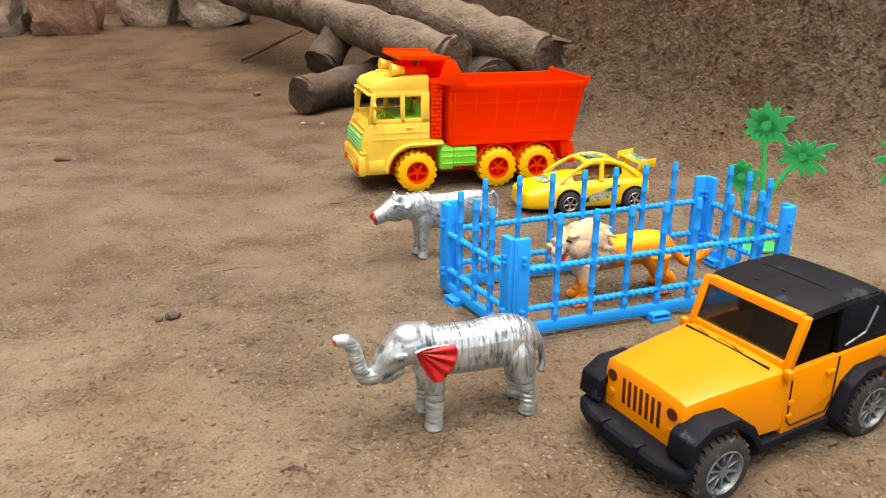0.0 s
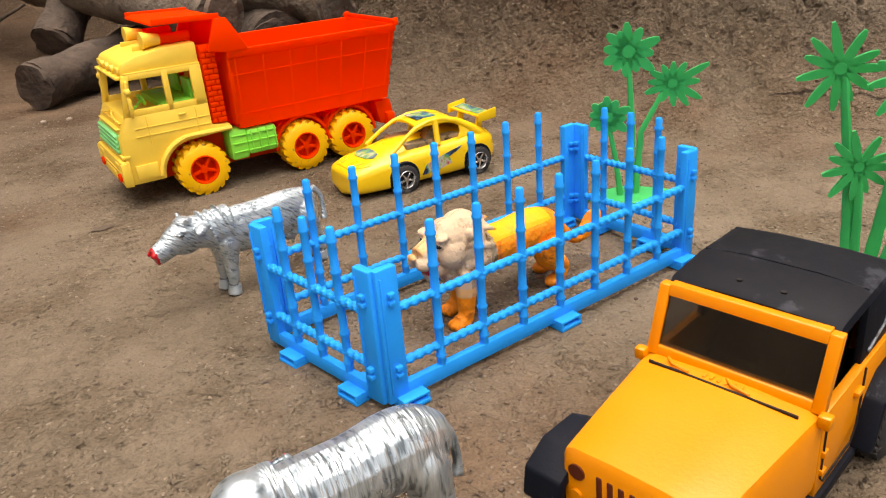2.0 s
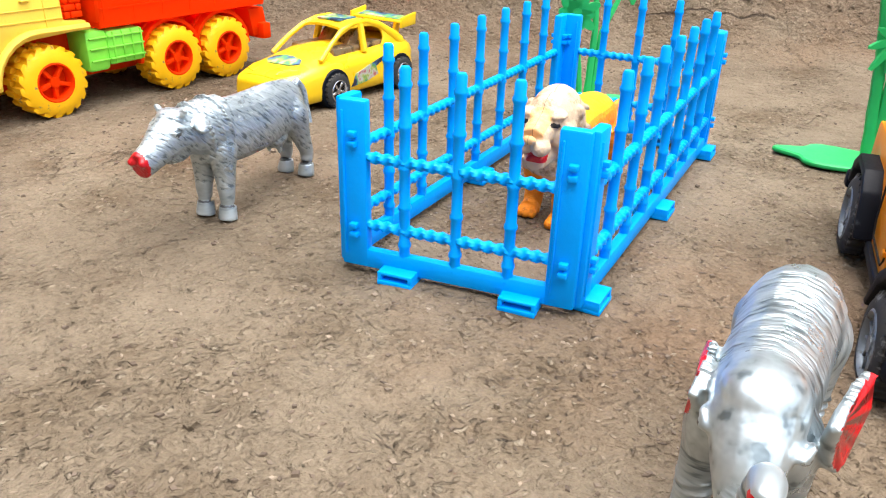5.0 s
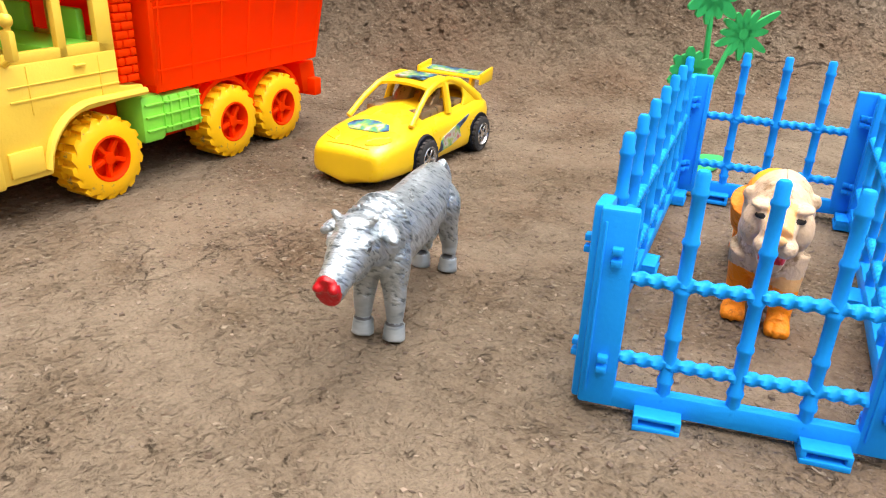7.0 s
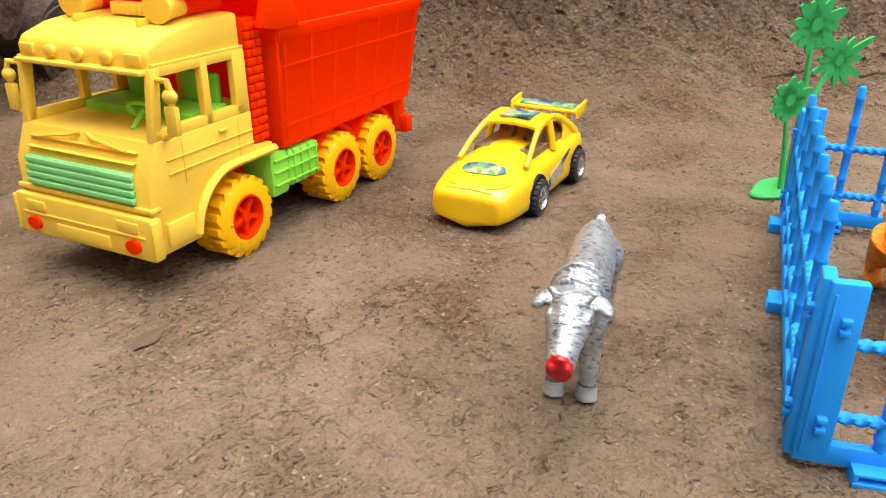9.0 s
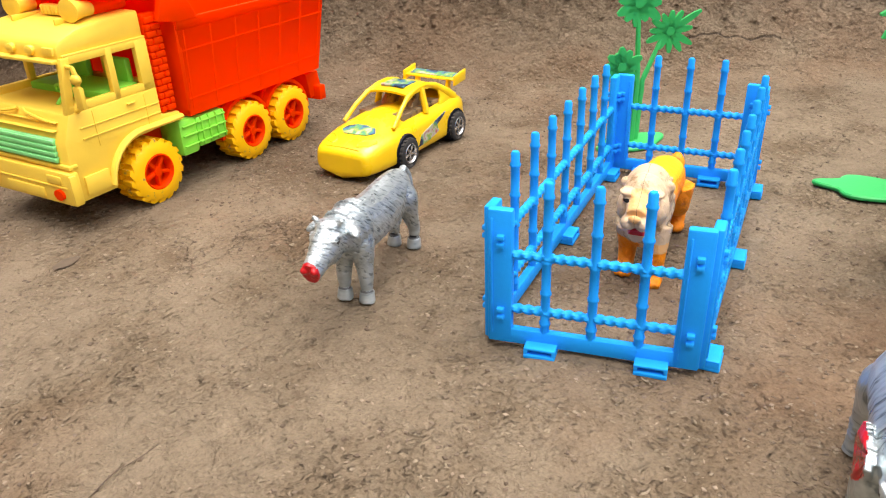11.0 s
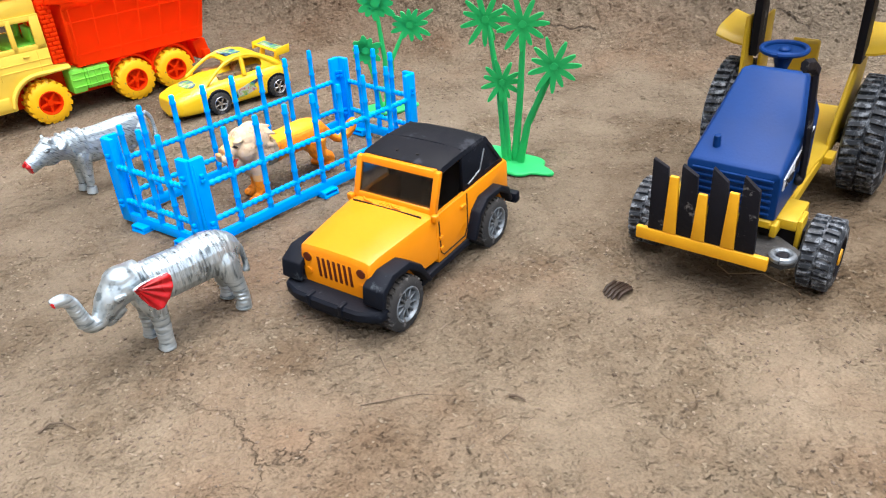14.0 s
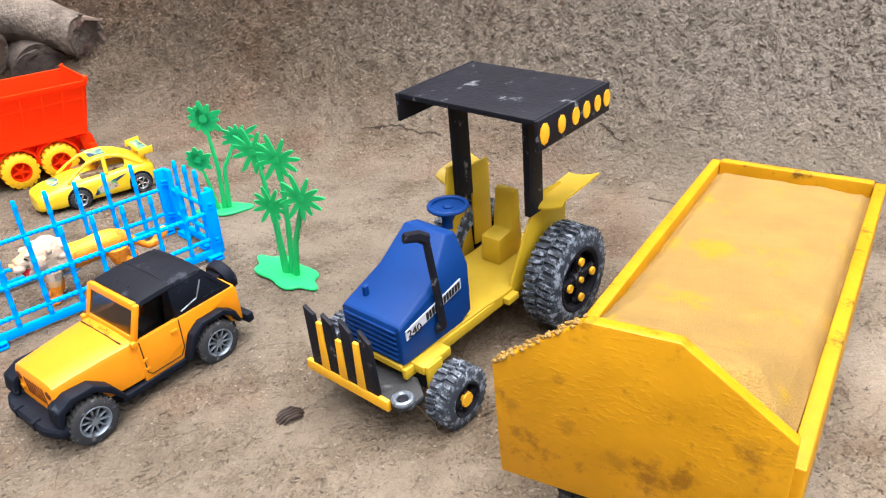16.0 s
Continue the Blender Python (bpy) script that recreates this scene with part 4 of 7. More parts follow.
    # tipper body: open tub with sloping sides
    def tub(z, grow=0.0):
        f = (z - 0.0365) / (0.0855 - 0.0365)
        return -0.0305 + grow, -0.1375 - 0.0100 * f - grow, 0.0262 + 0.0018 * f + grow
    b = bmesh.new()
    rings = []
    for z, g in ((0.0365, 0), (0.0800, 0), (0.0803, 0.0006), (0.0855, 0.0006), (0.0855, -0.0012), (0.0400, -0.0016)):
        xa, xb, hw = tub(z, g)
        rings.append([b.verts.new(c) for c in ((xa, -hw, z), (xa, hw, z), (xb, hw, z), (xb, -hw, z))])
    for r, s in zip(rings, rings[1:]):
        for k in range(4):
            b.faces.new((r[k], r[(k + 1) % 4], s[(k + 1) % 4], s[k]))
    b.faces.new(rings[0]), b.faces.new(rings[-1])
    bmesh.ops.recalc_face_normals(b, faces=b.faces)
    bevel(b, 0.0004, seg=1)
    tubp = part("tipper_body", b, ORANGE, t, "orange-red open tipper body")
    for s in (-1, 1):
        for i in range(7):
            f0, f1 = tub(0.0395), tub(0.0800)
            u = 0.03 + 0.94 * i / 6
            xa, xc = f0[0] + (f0[1] - f0[0]) * u, f1[0] + (f1[1] - f1[0]) * u
            b = prism([(xa - 0.0005, 0.0395), (xa + 0.0005, 0.0395), (xc + 0.0005, 0.0800), (xc - 0.0005, 0.0800)], -0.0003, 0.00012, 0.0)
            for v in b.verts:
                v.co.y += s * (tub(v.co.z)[2] + 0.0001)
            part("rib", b, ORANGE, tubp)
        for z in (0.0455, 0.0700):
            xa, xb, hw = tub(z)
            part("rib", box(xa - 0.001, xb + 0.001, s * (hw - 0.0002), s * (hw + 0.0003), z - 0.0003, z + 0.0003, 0.0), ORANGE, tubp)
        ck = prism([(-0.0190, 0.0865), (-0.0260, 0.1045), (-0.0330, 0.1045), (-0.0430, 0.0870), (-0.0430, 0.0845), (-0.0300, 0.0845)], s * 0.0262, s * 0.0290, 0.0005)
        part("cheek", ck, ORANGE, tubp)
    b = prism([(-0.0285, 0.040), (-0.0305, 0.040), (-0.0335, 0.1040), (-0.0300, 0.1050)], -0.0275, 0.0275, 0.0004)
    part("headboard", b, ORANGE, tubp)
    b = prism([(-0.030, 0.1058), (0.006, 0.1070), (0.0095, 0.1056), (0.0095, 0.1044), (0.005, 0.1054), (-0.030, 0.1040)], -0.0262, 0.0262, 0.0004)
    for s in (-1, 1):
        join(b, prism([(-0.030, 0.1072), (0.0090, 0.1084), (0.0090, 0.1048), (-0.030, 0.1040)], s * 0.0250, s * 0.0266, 0.0003))
    part("cab_guard", b, ORANGE, tubp)
    tb = box(-0.1465, -0.1480, -0.0285, 0.0285, 0.0845, 0.0885, 0.0004)
    for s in (-1, 1):
        join(tb, prism([(-0.1455, 0.0845), (-0.1490, 0.0845), (-0.1490, 0.0895), (-0.1455, 0.0880)], s * 0.0265, s * 0.0300, 0.0004))
    part("tailgate_lip", tb, ORANGE, tubp)
    # grid ladder between cab and body
    for s in (-1, 1):
        b = box(-0.0240, -0.0150, s * 0.0200, s * 0.0240, 0.0425, 0.0900, 0.0003)
        for i in range(14):
            cut = -0.0210 if i % 2 else -0.0180
            for xa, xb in ((-0.0238, cut - 0.0003), (cut + 0.0003, -0.0152)):
                box(xa, xb, s * 0.0236, s * 0.0254, 0.0430 + i * 0.0033, 0.0457 + i * 0.0033, 0.0003, b)
        part("grid_ladder", b, ORANGE, t)
        b = box(-0.0225, -0.0345, s * 0.0130, s * 0.0258, 0.0165, 0.0362, 0.0022)
        box(-0.0335, -0.0540, s * 0.0130, s * 0.0262, 0.0185, 0.0352, 0.0020, b)
        tank = part("fuel_tank", b, LIME, t, "lime green tank")
        for z in (0.0215, 0.0270, 0.0320):
            part("tank_rib", box(-0.0340, -0.0535, s * 0.0255, s * 0.0269, z, z + 0.0009, 0.0003), LIME, tank)
            part("tank_rib", box(-0.0240, -0.0335, s * 0.0250, s * 0.0265, z, z + 0.0009, 0.0003), LIME, tank)
        for i in range(4):
            part("tank_rib", box(-0.0362 - i * 0.0052, -0.0371 - i * 0.0052, s * 0.0255, s * 0.0269, 0.0200, 0.0346, 0.0003), LIME, tank)
        for xw in (-0.0723, -0.1073):
            b = tube([(xw + 0.0195 * math.cos(radians(a)), s * 0.0190, 0.0160 + 0.0200 * math.sin(radians(a))) for a in range(0, 181, 12)], 0.0016, 8)
            seg = prism([(xw + 0.0200 * math.cos(radians(a)), 0.0160 + 0.0205 * math.sin(radians(a))) for a in range(0, 181, 12)] + [(xw + 0.0182 * math.cos(radians(a)), 0.0160 + 0.0187 * math.sin(radians(a))) for a in range(180, -1, -12)], s * 0.0130, s * 0.0240, 0.0)
            part("mudguard", join(b, seg), ORANGE, t)
        box_b = box(-0.1360, -0.1420, s * 0.0120, s * 0.0262, 0.0165, 0.0255, 0.0008)
        part("rear_bumper", box_b, ORANGE, t)
    part("underframe", prism([(0.0230, 0.0350), (0.0230, 0.0150), (0.0180, 0.0115), (-0.1220, 0.0115), (-0.1290, 0.0180), (-0.1290, 0.0335), (-0.0180, 0.0335)], -0.0122, 0.0122, 0.0006), ORANGE, t, "orange-red underframe")
    part("rear_frame", prism([(-0.1295, 0.034), (-0.1415, 0.034), (-0.1440, 0.020), (-0.1325, 0.018)], -0.0225, 0.0225, 0.0006), ORANGE, t)
    for x in (-0.0033, -0.0723, -0.1073):
        for s in (-1, 1):
            wheel(t, (x, s * 0.0210, 0.0163), 0.0155, 0.0130, WHEELY, ORANGE, s, 18, 0.0010, 0.58, 5, "orange-red slotted rim", "yellow lugged wheel", back=ORANGE)
    # a short nose ahead of the front wheels
    for ob in t.children_recursive:
        if ob.type == "MESH" and not ob.name.startswith(("wheel", "rim")):
            for v in ob.data.vertices:
                if v.co.x > 0.021:
                    v.co.x = 0.021 + (v.co.x - 0.021) * 0.86
                if v.co.z > 0.048 and (ob.parent == cab or ob.parent.parent == cab or ob.name.startswith(("cab", "roof_horn", "horn_pipe", "light_bar"))) and not ob.name.startswith("cab_guard"):
                    v.co.z -= 0.0038 * min(1.0, (v.co.z - 0.048) / 0.010)
    return t


dump_truck()


# ---- yellow racing car ----
def racing_car():
    t = empty("racing_car", stand((0.2439, 0.8406), 22.2, (0.99, 0.93, 0.955)), "translucent yellow plastic racing car with a rear wing", "toy car")
    secs = [  # x, half width low, half width top, z low, z belt, z crown
        (0.0338, 0.0150, 0.0138, 0.0060, 0.0146, 0.0152),
        (0.0328, 0.0178, 0.0160, 0.0052, 0.0164, 0.0172),
        (0.0298, 0.0196, 0.0172, 0.0050, 0.0184, 0.0194),
        (0.0215, 0.0212, 0.0182, 0.0046, 0.0206, 0.0222),
        (0.0100, 0.0225, 0.0190, 0.0045, 0.0226, 0.0250),
        (-0.0020, 0.0222, 0.0180, 0.0045, 0.0240, 0.0282),
        (-0.0200, 0.0220, 0.0178, 0.0045, 0.0245, 0.0285),
        (-0.0420, 0.0224, 0.0180, 0.0045, 0.0255, 0.0285),
        (-0.0560, 0.0224, 0.0185, 0.0055, 0.0265, 0.0290),
        (-0.0660, 0.0210, 0.0175, 0.0070, 0.0255, 0.0275),
        (-0.0700, 0.0180, 0.0150, 0.0090, 0.0225, 0.0235)]
    b = bmesh.new()
    rings = []
    for x, hl, ht, z0, zb, zc in secs:
        half = [(hl * 0.9, z0), (hl, z0 + 0.002), (hl * 1.01, (z0 + zb) / 2), (hl * 0.97, zb - 0.002), (ht, zb), (ht * 0.62, zc)]
        ring = [(x, y, z) for y, z in half] + [(x, -y, z) for y, z in reversed(half)]
        rings.append([b.verts.new(c) for c in ring])
    for r, s in zip(rings, rings[1:]):
        for k in range(len(r)):
            b.faces.new((r[k], r[(k + 1) % len(r)], s[(k + 1) % len(r)], s[k]))
    b.faces.new(rings[0]), b.faces.new(rings[-1])
    bmesh.ops.recalc_face_normals(b, faces=b.faces)
    bmesh.ops.subdivide_edges(b, edges=b.edges, cuts=1, use_grid_fill=True, smooth=0.6)
    skin = BVHTree.FromBMesh(b)

    def on_top(x, y):
        return skin.ray_cast(Vector((x, y, 0.06)), Vector((0, 0, -1)))[0].z
    body = part("body", b, CARY, t)
    for s in (-1, 1):
        rim = [(0.0285, 0.0085), (0.0262, 0.0150), (0.0205, 0.0172), (0.0192, 0.0160), (0.0222, 0.0110), (0.0262, 0.0078), (0.0285, 0.0085)]
        part("headlight", tube([(x, s * y, on_top(x, s * y) + 0.0001) for x, y in rim], 0.00045, 6), CARY, body, "moulded headlight outline")
    part("bonnet_crease", tube([(0.0305, y, on_top(0.0305, y)) for y in (-0.0120, -0.006, 0.0, 0.006, 0.0120)], 0.0004, 6), CARY, body)
    for xw in (0.0, -0.0545):
        for s in (-1, 1):
            # no opening is cut: a black disc carries its shade as colour
            part("wheel_arch", disc((xw, s * 0.0200, 0.0098), 0.0108, -0.0028, 0.0034, 24), BLACKP, body, "black disc for the shaded wheel opening")
    # cabin: one smooth hoop on each side carries the roof; the windows are open
    hoop = [(0.0060, 0.0182, 0.0250), (-0.0040, 0.0168, 0.0322), (-0.0140, 0.0150, 0.0378), (-0.0240, 0.0142, 0.0402), (-0.0340, 0.0142, 0.0402), (-0.0440, 0.0148, 0.0372), (-0.0540, 0.0162, 0.0308), (-0.0600, 0.0172, 0.0262)]
    for s in (-1, 1):
        b = tube([(x, s * y, z) for x, y, z in hoop], [0.0014, 0.0014, 0.0015, 0.0016, 0.0017, 0.0022, 0.0030, 0.0034], 10)
        tube([(-0.0275, s * 0.0190, 0.0250), (-0.0285, s * 0.0152, 0.0395)], 0.0020, 8, b)
        part("pillar", b, CARY, t)
        q = prism([(-0.0425, 0.0258), (-0.0455, 0.0300), (-0.0450, 0.0345), (-0.0400, 0.0392), (-0.0470, 0.0372), (-0.0560, 0.0312), (-0.0640, 0.0258)], -0.0008, 0.0008, 0.0004)
        for v in q.verts:
            v.co.y += s * (0.0182 - 0.26 * (v.co.z - 0.0258))
        part("rear_quarter", q, CARY, t)
        q = prism([(-0.0120, 0.0352), (-0.0160, 0.0400), (-0.0420, 0.0400), (-0.0400, 0.0372), (-0.0290, 0.0380), (-0.0200, 0.0378)], -0.0008, 0.0008, 0.0004)
        for v in q.verts:
            v.co.y += s * (0.0182 - 0.26 * (v.co.z - 0.0258))
        part("window_header", q, CARY, t)
    def panel(rows, crown, thick=0.0014):
        q = bmesh.new()
        grid = []
        for x, y, z in rows:
            grid.append([q.verts.new((x, y * f, z + crown * (1 - f * f))) for f in (-1, -0.6, -0.2, 0.2, 0.6, 1)] + [q.verts.new((x, y * f, z + crown * (1 - f * f) - thick)) for f in (1, 0.6, 0.2, -0.2, -0.6, -1)])
        for r, u in zip(grid, grid[1:]):
            for k in range(12):
                q.faces.new((r[k], r[(k + 1) % 12], u[(k + 1) % 12], u[k]))
        q.faces.new(grid[0]), q.faces.new(grid[-1])
        return q
    part("roof", panel([(-0.0150, 0.0146, 0.0385), (-0.0240, 0.0142, 0.0405), (-0.0340, 0.0142, 0.0405), (-0.0430, 0.0146, 0.0380)], 0.0016), CARY, t)
    part("rear_window", panel([(-0.0430, 0.0146, 0.0380), (-0.0540, 0.0160, 0.0315), (-0.0620, 0.0172, 0.0262)], 0.0014), CARY, t)
    b = box(-0.006, -0.046, -0.0165, 0.0165, 0.0240, 0.0289, 0.001)
    for s in (-1, 1):
        join(b, prism([(-0.020, 0.027), (-0.029, 0.027), (-0.032, 0.0355), (-0.0285, 0.0360)], s * 0.003, s * 0.012, 0.001))
    part("cabin_seat", b, GOLDI, t, "gilt moulded seats in the cabin")
    b = prism([(-0.0600, 0.0360), (-0.0700, 0.0375), (-0.0705, 0.0387), (-0.0600, 0.0372)], -0.0195, 0.0195, 0.0004)
    for s in (-1, 1):
        join(b, prism([(-0.0585, 0.0335), (-0.0720, 0.0345), (-0.0725, 0.0415), (-0.0590, 0.0395)], s * 0.0190, s * 0.0205, 0.0004))
        join(b, prism([(-0.0600, 0.0265), (-0.0650, 0.0265), (-0.0665, 0.0365), (-0.0625, 0.0362)], s * 0.0110, s * 0.0130, 0.0004))
    part("rear_wing", b, CARY, t)
    part("wing_sticker", prism([(-0.0620, 0.0377), (-0.0690, 0.0388), (-0.0690, 0.0390), (-0.0620, 0.0379)], -0.0165, 0.0165, 0.0), CARSTICK, t, "dark sticker on the wing")
    part("roof_sticker", box(-0.0190, -0.0330, -0.0085, 0.0085, 0.0412, 0.0422, 0.0002), CARSTICK, t, "blue and green sticker")
    st = slab([(0.0195, -0.0075), (0.0200, -0.0030), (0.0198, 0.0020), (0.0188, 0.0080), (0.0150, 0.0120), (0.0112, 0.0095), (0.0106, 0.0030), (0.0104, -0.0040), (0.0120, -0.0100), (0.0160, -0.0115)], -0.0002, 0.0002, 0.0)
    for v in st.verts:
        v.co.z += on_top(v.co.x, v.co.y) + 0.0004
    part("bonnet_sticker", st, CARSTICK, t, "blue and green sticker")
    for s in (-1, 1):
        st = prism([(-0.0125, 0.0085), (-0.0165, 0.0150), (-0.0280, 0.0185), (-0.0430, 0.0220), (-0.0400, 0.0195), (-0.0330, 0.0165), (-0.0350, 0.0120), (-0.0250, 0.0095)], s * 0.0223, s * 0.0229, 0.0)
        part("side_sticker", st, CARSTICK, t, "blue and green flame sticker")
        for xw in (0.0, -0.0545):
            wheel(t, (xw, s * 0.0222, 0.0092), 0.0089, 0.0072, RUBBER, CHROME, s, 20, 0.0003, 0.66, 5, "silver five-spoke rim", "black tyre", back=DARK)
    return t


def sticker(name):
    """A printed sticker: swirls of blue, green, white and a little red."""
    m = bpy.data.materials.new(name)
    n, l, b = nodes_of(m)
    pos = n.new("ShaderNodeTexCoord").outputs["Object"]
    k = noise_node(n, l, pos, 150.0, 2.0)
    l.new(ramp_node(n, l, k.outputs["Fac"], [(0.34, (0.01, 0.02, 0.05)), (0.43, (0.05, 0.16, 0.32)), (0.5, (0.07, 0.3, 0.1)), (0.56, (0.3, 0.36, 0.08)), (0.63, (0.42, 0.47, 0.42)), (0.72, (0.4, 0.03, 0.04))]).outputs["Color"], b.inputs["Base Color"])
    b.inputs["Roughness"].default_value = 0.3
    return m


CARSTICK = sticker("printed_sticker")
racing_car()


# ---- orange jeep ----
def jeep():
    t = empty("jeep", stand((0.2800, 0.5179), 35.2, (0.906, 1.0, 0.965), -0.0049, 2.5), "orange-yellow toy off-road car with black soft top and fenders", "toy car")
    WB, R = -0.0885, 0.0140
    # bonnet and grille
    b = bmesh.new()
    rings = []
    for x, h, z0, z1 in ((0.0130, 0.0196, 0.0185, 0.0378), (0.0114, 0.0206, 0.0175, 0.0400), (0.0000, 0.0214, 0.0165, 0.0410), (-0.0180, 0.0230, 0.0165, 0.0419), (-0.0330, 0.0243, 0.0165, 0.0424), (-0.0385, 0.0246, 0.0165, 0.0420)):
        half = [(h * 0.98, z0), (h, z0 + 0.004), (h, z1 - 0.0034), (h * 0.965, z1 - 0.0012), (h * 0.86, z1 - 0.0002), (h * 0.3, z1 + 0.0004)]
        rings.append([b.verts.new(c) for c in [(x, y, z) for y, z in half] + [(x, -y, z) for y, z in reversed(half)]])
    for r, s in zip(rings, rings[1:]):
        for k in range(len(r)):
            b.faces.new((r[k], r[(k + 1) % len(r)], s[(k + 1) % len(r)], s[k]))
    b.faces.new(rings[0]), b.faces.new(rings[-1])
    body = part("bonnet", b, JEEPY, t)
    part("bonnet_seam", prism([(-0.0318, 0.0421), (-0.0324, 0.0421), (-0.0324, 0.0431), (-0.0318, 0.0431)], -0.0205, 0.0205, 0.0), DARK, body)
    for i in range(7):
        y = -0.0093 + i * 0.0031
        part("grille_slot", box(0.0108, 0.01335, y - 0.0008, y + 0.0008, 0.0245, 0.0358, 0.0003), SLOT, body, "shaded grille slot")
    for s in (-1, 1):
        f = turned([(-0.0035, 0.0024), (0.0006, 0.0024)], (0, 0, 0), 18, closed=False)
        tilt_of(f, f.verts, pose(0.0129, s * 0.0158, 0.0340, 0, 0, -90))
        part("headlight", f, SLOT, body, "headlight in the shaded orange of a hollow")
        f = tube([(0.0128, s * 0.0160, 0.0265), (0.0140, s * 0.0160, 0.0265)], 0.0017, 12)
        part("indicator", f, JEEPY, body)
        w = tube([(-0.0360, s * 0.0085 - 0.008, 0.0434), (-0.0335, s * 0.0085 - 0.0055, 0.0436), (-0.0325, s * 0.0085 - 0.0005, 0.0435)], 0.0005, 6)
        part("wiper", w, JEEPY, body)
    for i in range(6):
        part("vent_slot", box(-0.0338, -0.0360, -0.0055 + i * 0.0020, -0.0047 + i * 0.0020, 0.0420, 0.0432, 0.0001), JEEPY, body)
    # tub: lower body with rear wheel arch
    arch = [(WB + 0.0165 * math.cos(radians(a)), R + 0.0170 * math.sin(radians(a))) for a in range(0, 181, 15)]
    side = [(-0.0380, 0.0140), (-0.0380, 0.0412), (-0.1120, 0.0412), (-0.1135, 0.0395), (-0.1135, 0.0165)] + [(x, z) for x, z in arch[::-1] if z > 0.0145] + [(WB + 0.0165, 0.0140)]
    for s in (-1, 1):
        wall = part("side_wall", prism(side, s * 0.0222, s * 0.0248, 0.0004), JEEPY, t)
        seam = tube([(-0.0405, s * 0.0250, 0.0405), (-0.0405, s * 0.0250, 0.0195), (-0.0430, s * 0.0250, 0.0170), (-0.0640, s * 0.0250, 0.0170), (-0.0675, s * 0.0250, 0.0215), (-0.0685, s * 0.0250, 0.0405)], 0.00035, 5)
        part("door_seam", seam, DARK, wall)
        part("door_handle", box(-0.0610, -0.0660, s * 0.0246, s * 0.0262, 0.0345, 0.0362, 0.0004), JEEPY, wall)
        part("hinge", box(-0.0395, -0.0425, s * 0.0246, s * 0.0258, 0.0270, 0.0290, 0.0003), JEEPY, wall)
        part("hinge", box(-0.0395, -0.0425, s * 0.0246, s * 0.0258, 0.0210, 0.0228, 0.0003), JEEPY, wall)
        mirror = box(-0.0350, -0.0385, s * 0.0238, s * 0.0272, 0.0392, 0.0432, 0.0008)
        part("wing_mirror", mirror, JEEPY, t)
        # flares: front one long and flat, rear one arched
        fo = [(0.0185, 0.0215), (0.0170, 0.0305), (0.0080, 0.0352), (-0.0060, 0.0348), (-0.0155, 0.0280), (-0.0235, 0.0150), (-0.0208, 0.0140), (-0.0138, 0.0240), (-0.0055, 0.0305), (0.0060, 0.0310), (0.0135, 0.0275), (0.0160, 0.0200)]
        part("front_fender", prism(fo, s * 0.0185, s * 0.0302, 0.0009), BLACKP, t, "black plastic fender")
        ro = [(WB + 0.0235, 0.0145), (WB + 0.0165, 0.0285), (WB + 0.0085, 0.0335), (WB - 0.0085, 0.0335), (WB - 0.0170, 0.0285), (WB - 0.0205, 0.0195), (WB - 0.0180, 0.0190), (WB - 0.0145, 0.0255), (WB - 0.0075, 0.0300), (WB + 0.0070, 0.0300), (WB + 0.0140, 0.0250), (WB + 0.0205, 0.0140)]
        part("rear_fender", prism(ro, s * 0.0235, s * 0.0304, 0.0009), BLACKP, t, "black plastic fender")
        part("side_step", box(-0.0200, -0.0670, s * 0.0215, s * 0.0262, 0.0105, 0.0145, 0.0008), BLACKP, t)
        for xw in (0.0, WB):
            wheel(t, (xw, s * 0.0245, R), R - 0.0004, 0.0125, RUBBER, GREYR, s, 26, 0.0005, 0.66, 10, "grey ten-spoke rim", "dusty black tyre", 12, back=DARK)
    part("tail", box(-0.1105, -0.1133, -0.0230, 0.0230, 0.0140, 0.0412, 0.0005), JEEPY, t)
    part("underbody", box(0.008, -0.1100, -0.0200, 0.0200, 0.0095, 0.0170, 0.0008), BLACKP, t)
    part("cabin_floor", box(-0.0380, -0.1100, -0.0218, 0.0218, 0.0165, 0.0200, 0.0004), DARK, t)
    for y in (-0.011, 0.011):
        b = prism([(-0.058, 0.020), (-0.074, 0.020), (-0.079, 0.052), (-0.075, 0.053), (-0.070, 0.028), (-0.058, 0.027)], y - 0.007, y + 0.007, 0.0008)
        part("seat", b, DARK, t)
    # windscreen frame
    b = bmesh.new()
    lo, hi = (-0.0375, 0.0416), (-0.0452, 0.0616)
    def bar(f0, f1, y0, y1):
        xa, za = lo[0] + (hi[0] - lo[0]) * f0, lo[1] + (hi[1] - lo[1]) * f0
        xb, zb = lo[0] + (hi[0] - lo[0]) * f1, lo[1] + (hi[1] - lo[1]) * f1
        join(b, prism([(xa, za), (xa - 0.0032, za), (xb - 0.0032, zb), (xb, zb)], y0, y1, 0.0004))
    bar(0, 1, 0.0214, 0.0246), bar(0, 1, -0.0246, -0.0214), bar(0, 0.14, -0.0215, 0.0215), bar(0.86, 1.03, -0.0215, 0.0215)
    part("windscreen_frame", b, JEEPY, t)
    g = part("windscreen", prism([(lo[0] - 0.0014, 0.0435), (lo[0] - 0.0022, 0.0435), (hi[0] - 0.0010, 0.0592), (hi[0] - 0.0002, 0.0592)], -0.0216, 0.0216, 0.0), GLASS, t, "dusty smoked windscreen")
    g.visible_shadow = False
    # soft top
    b = bmesh.new()
    rings = []
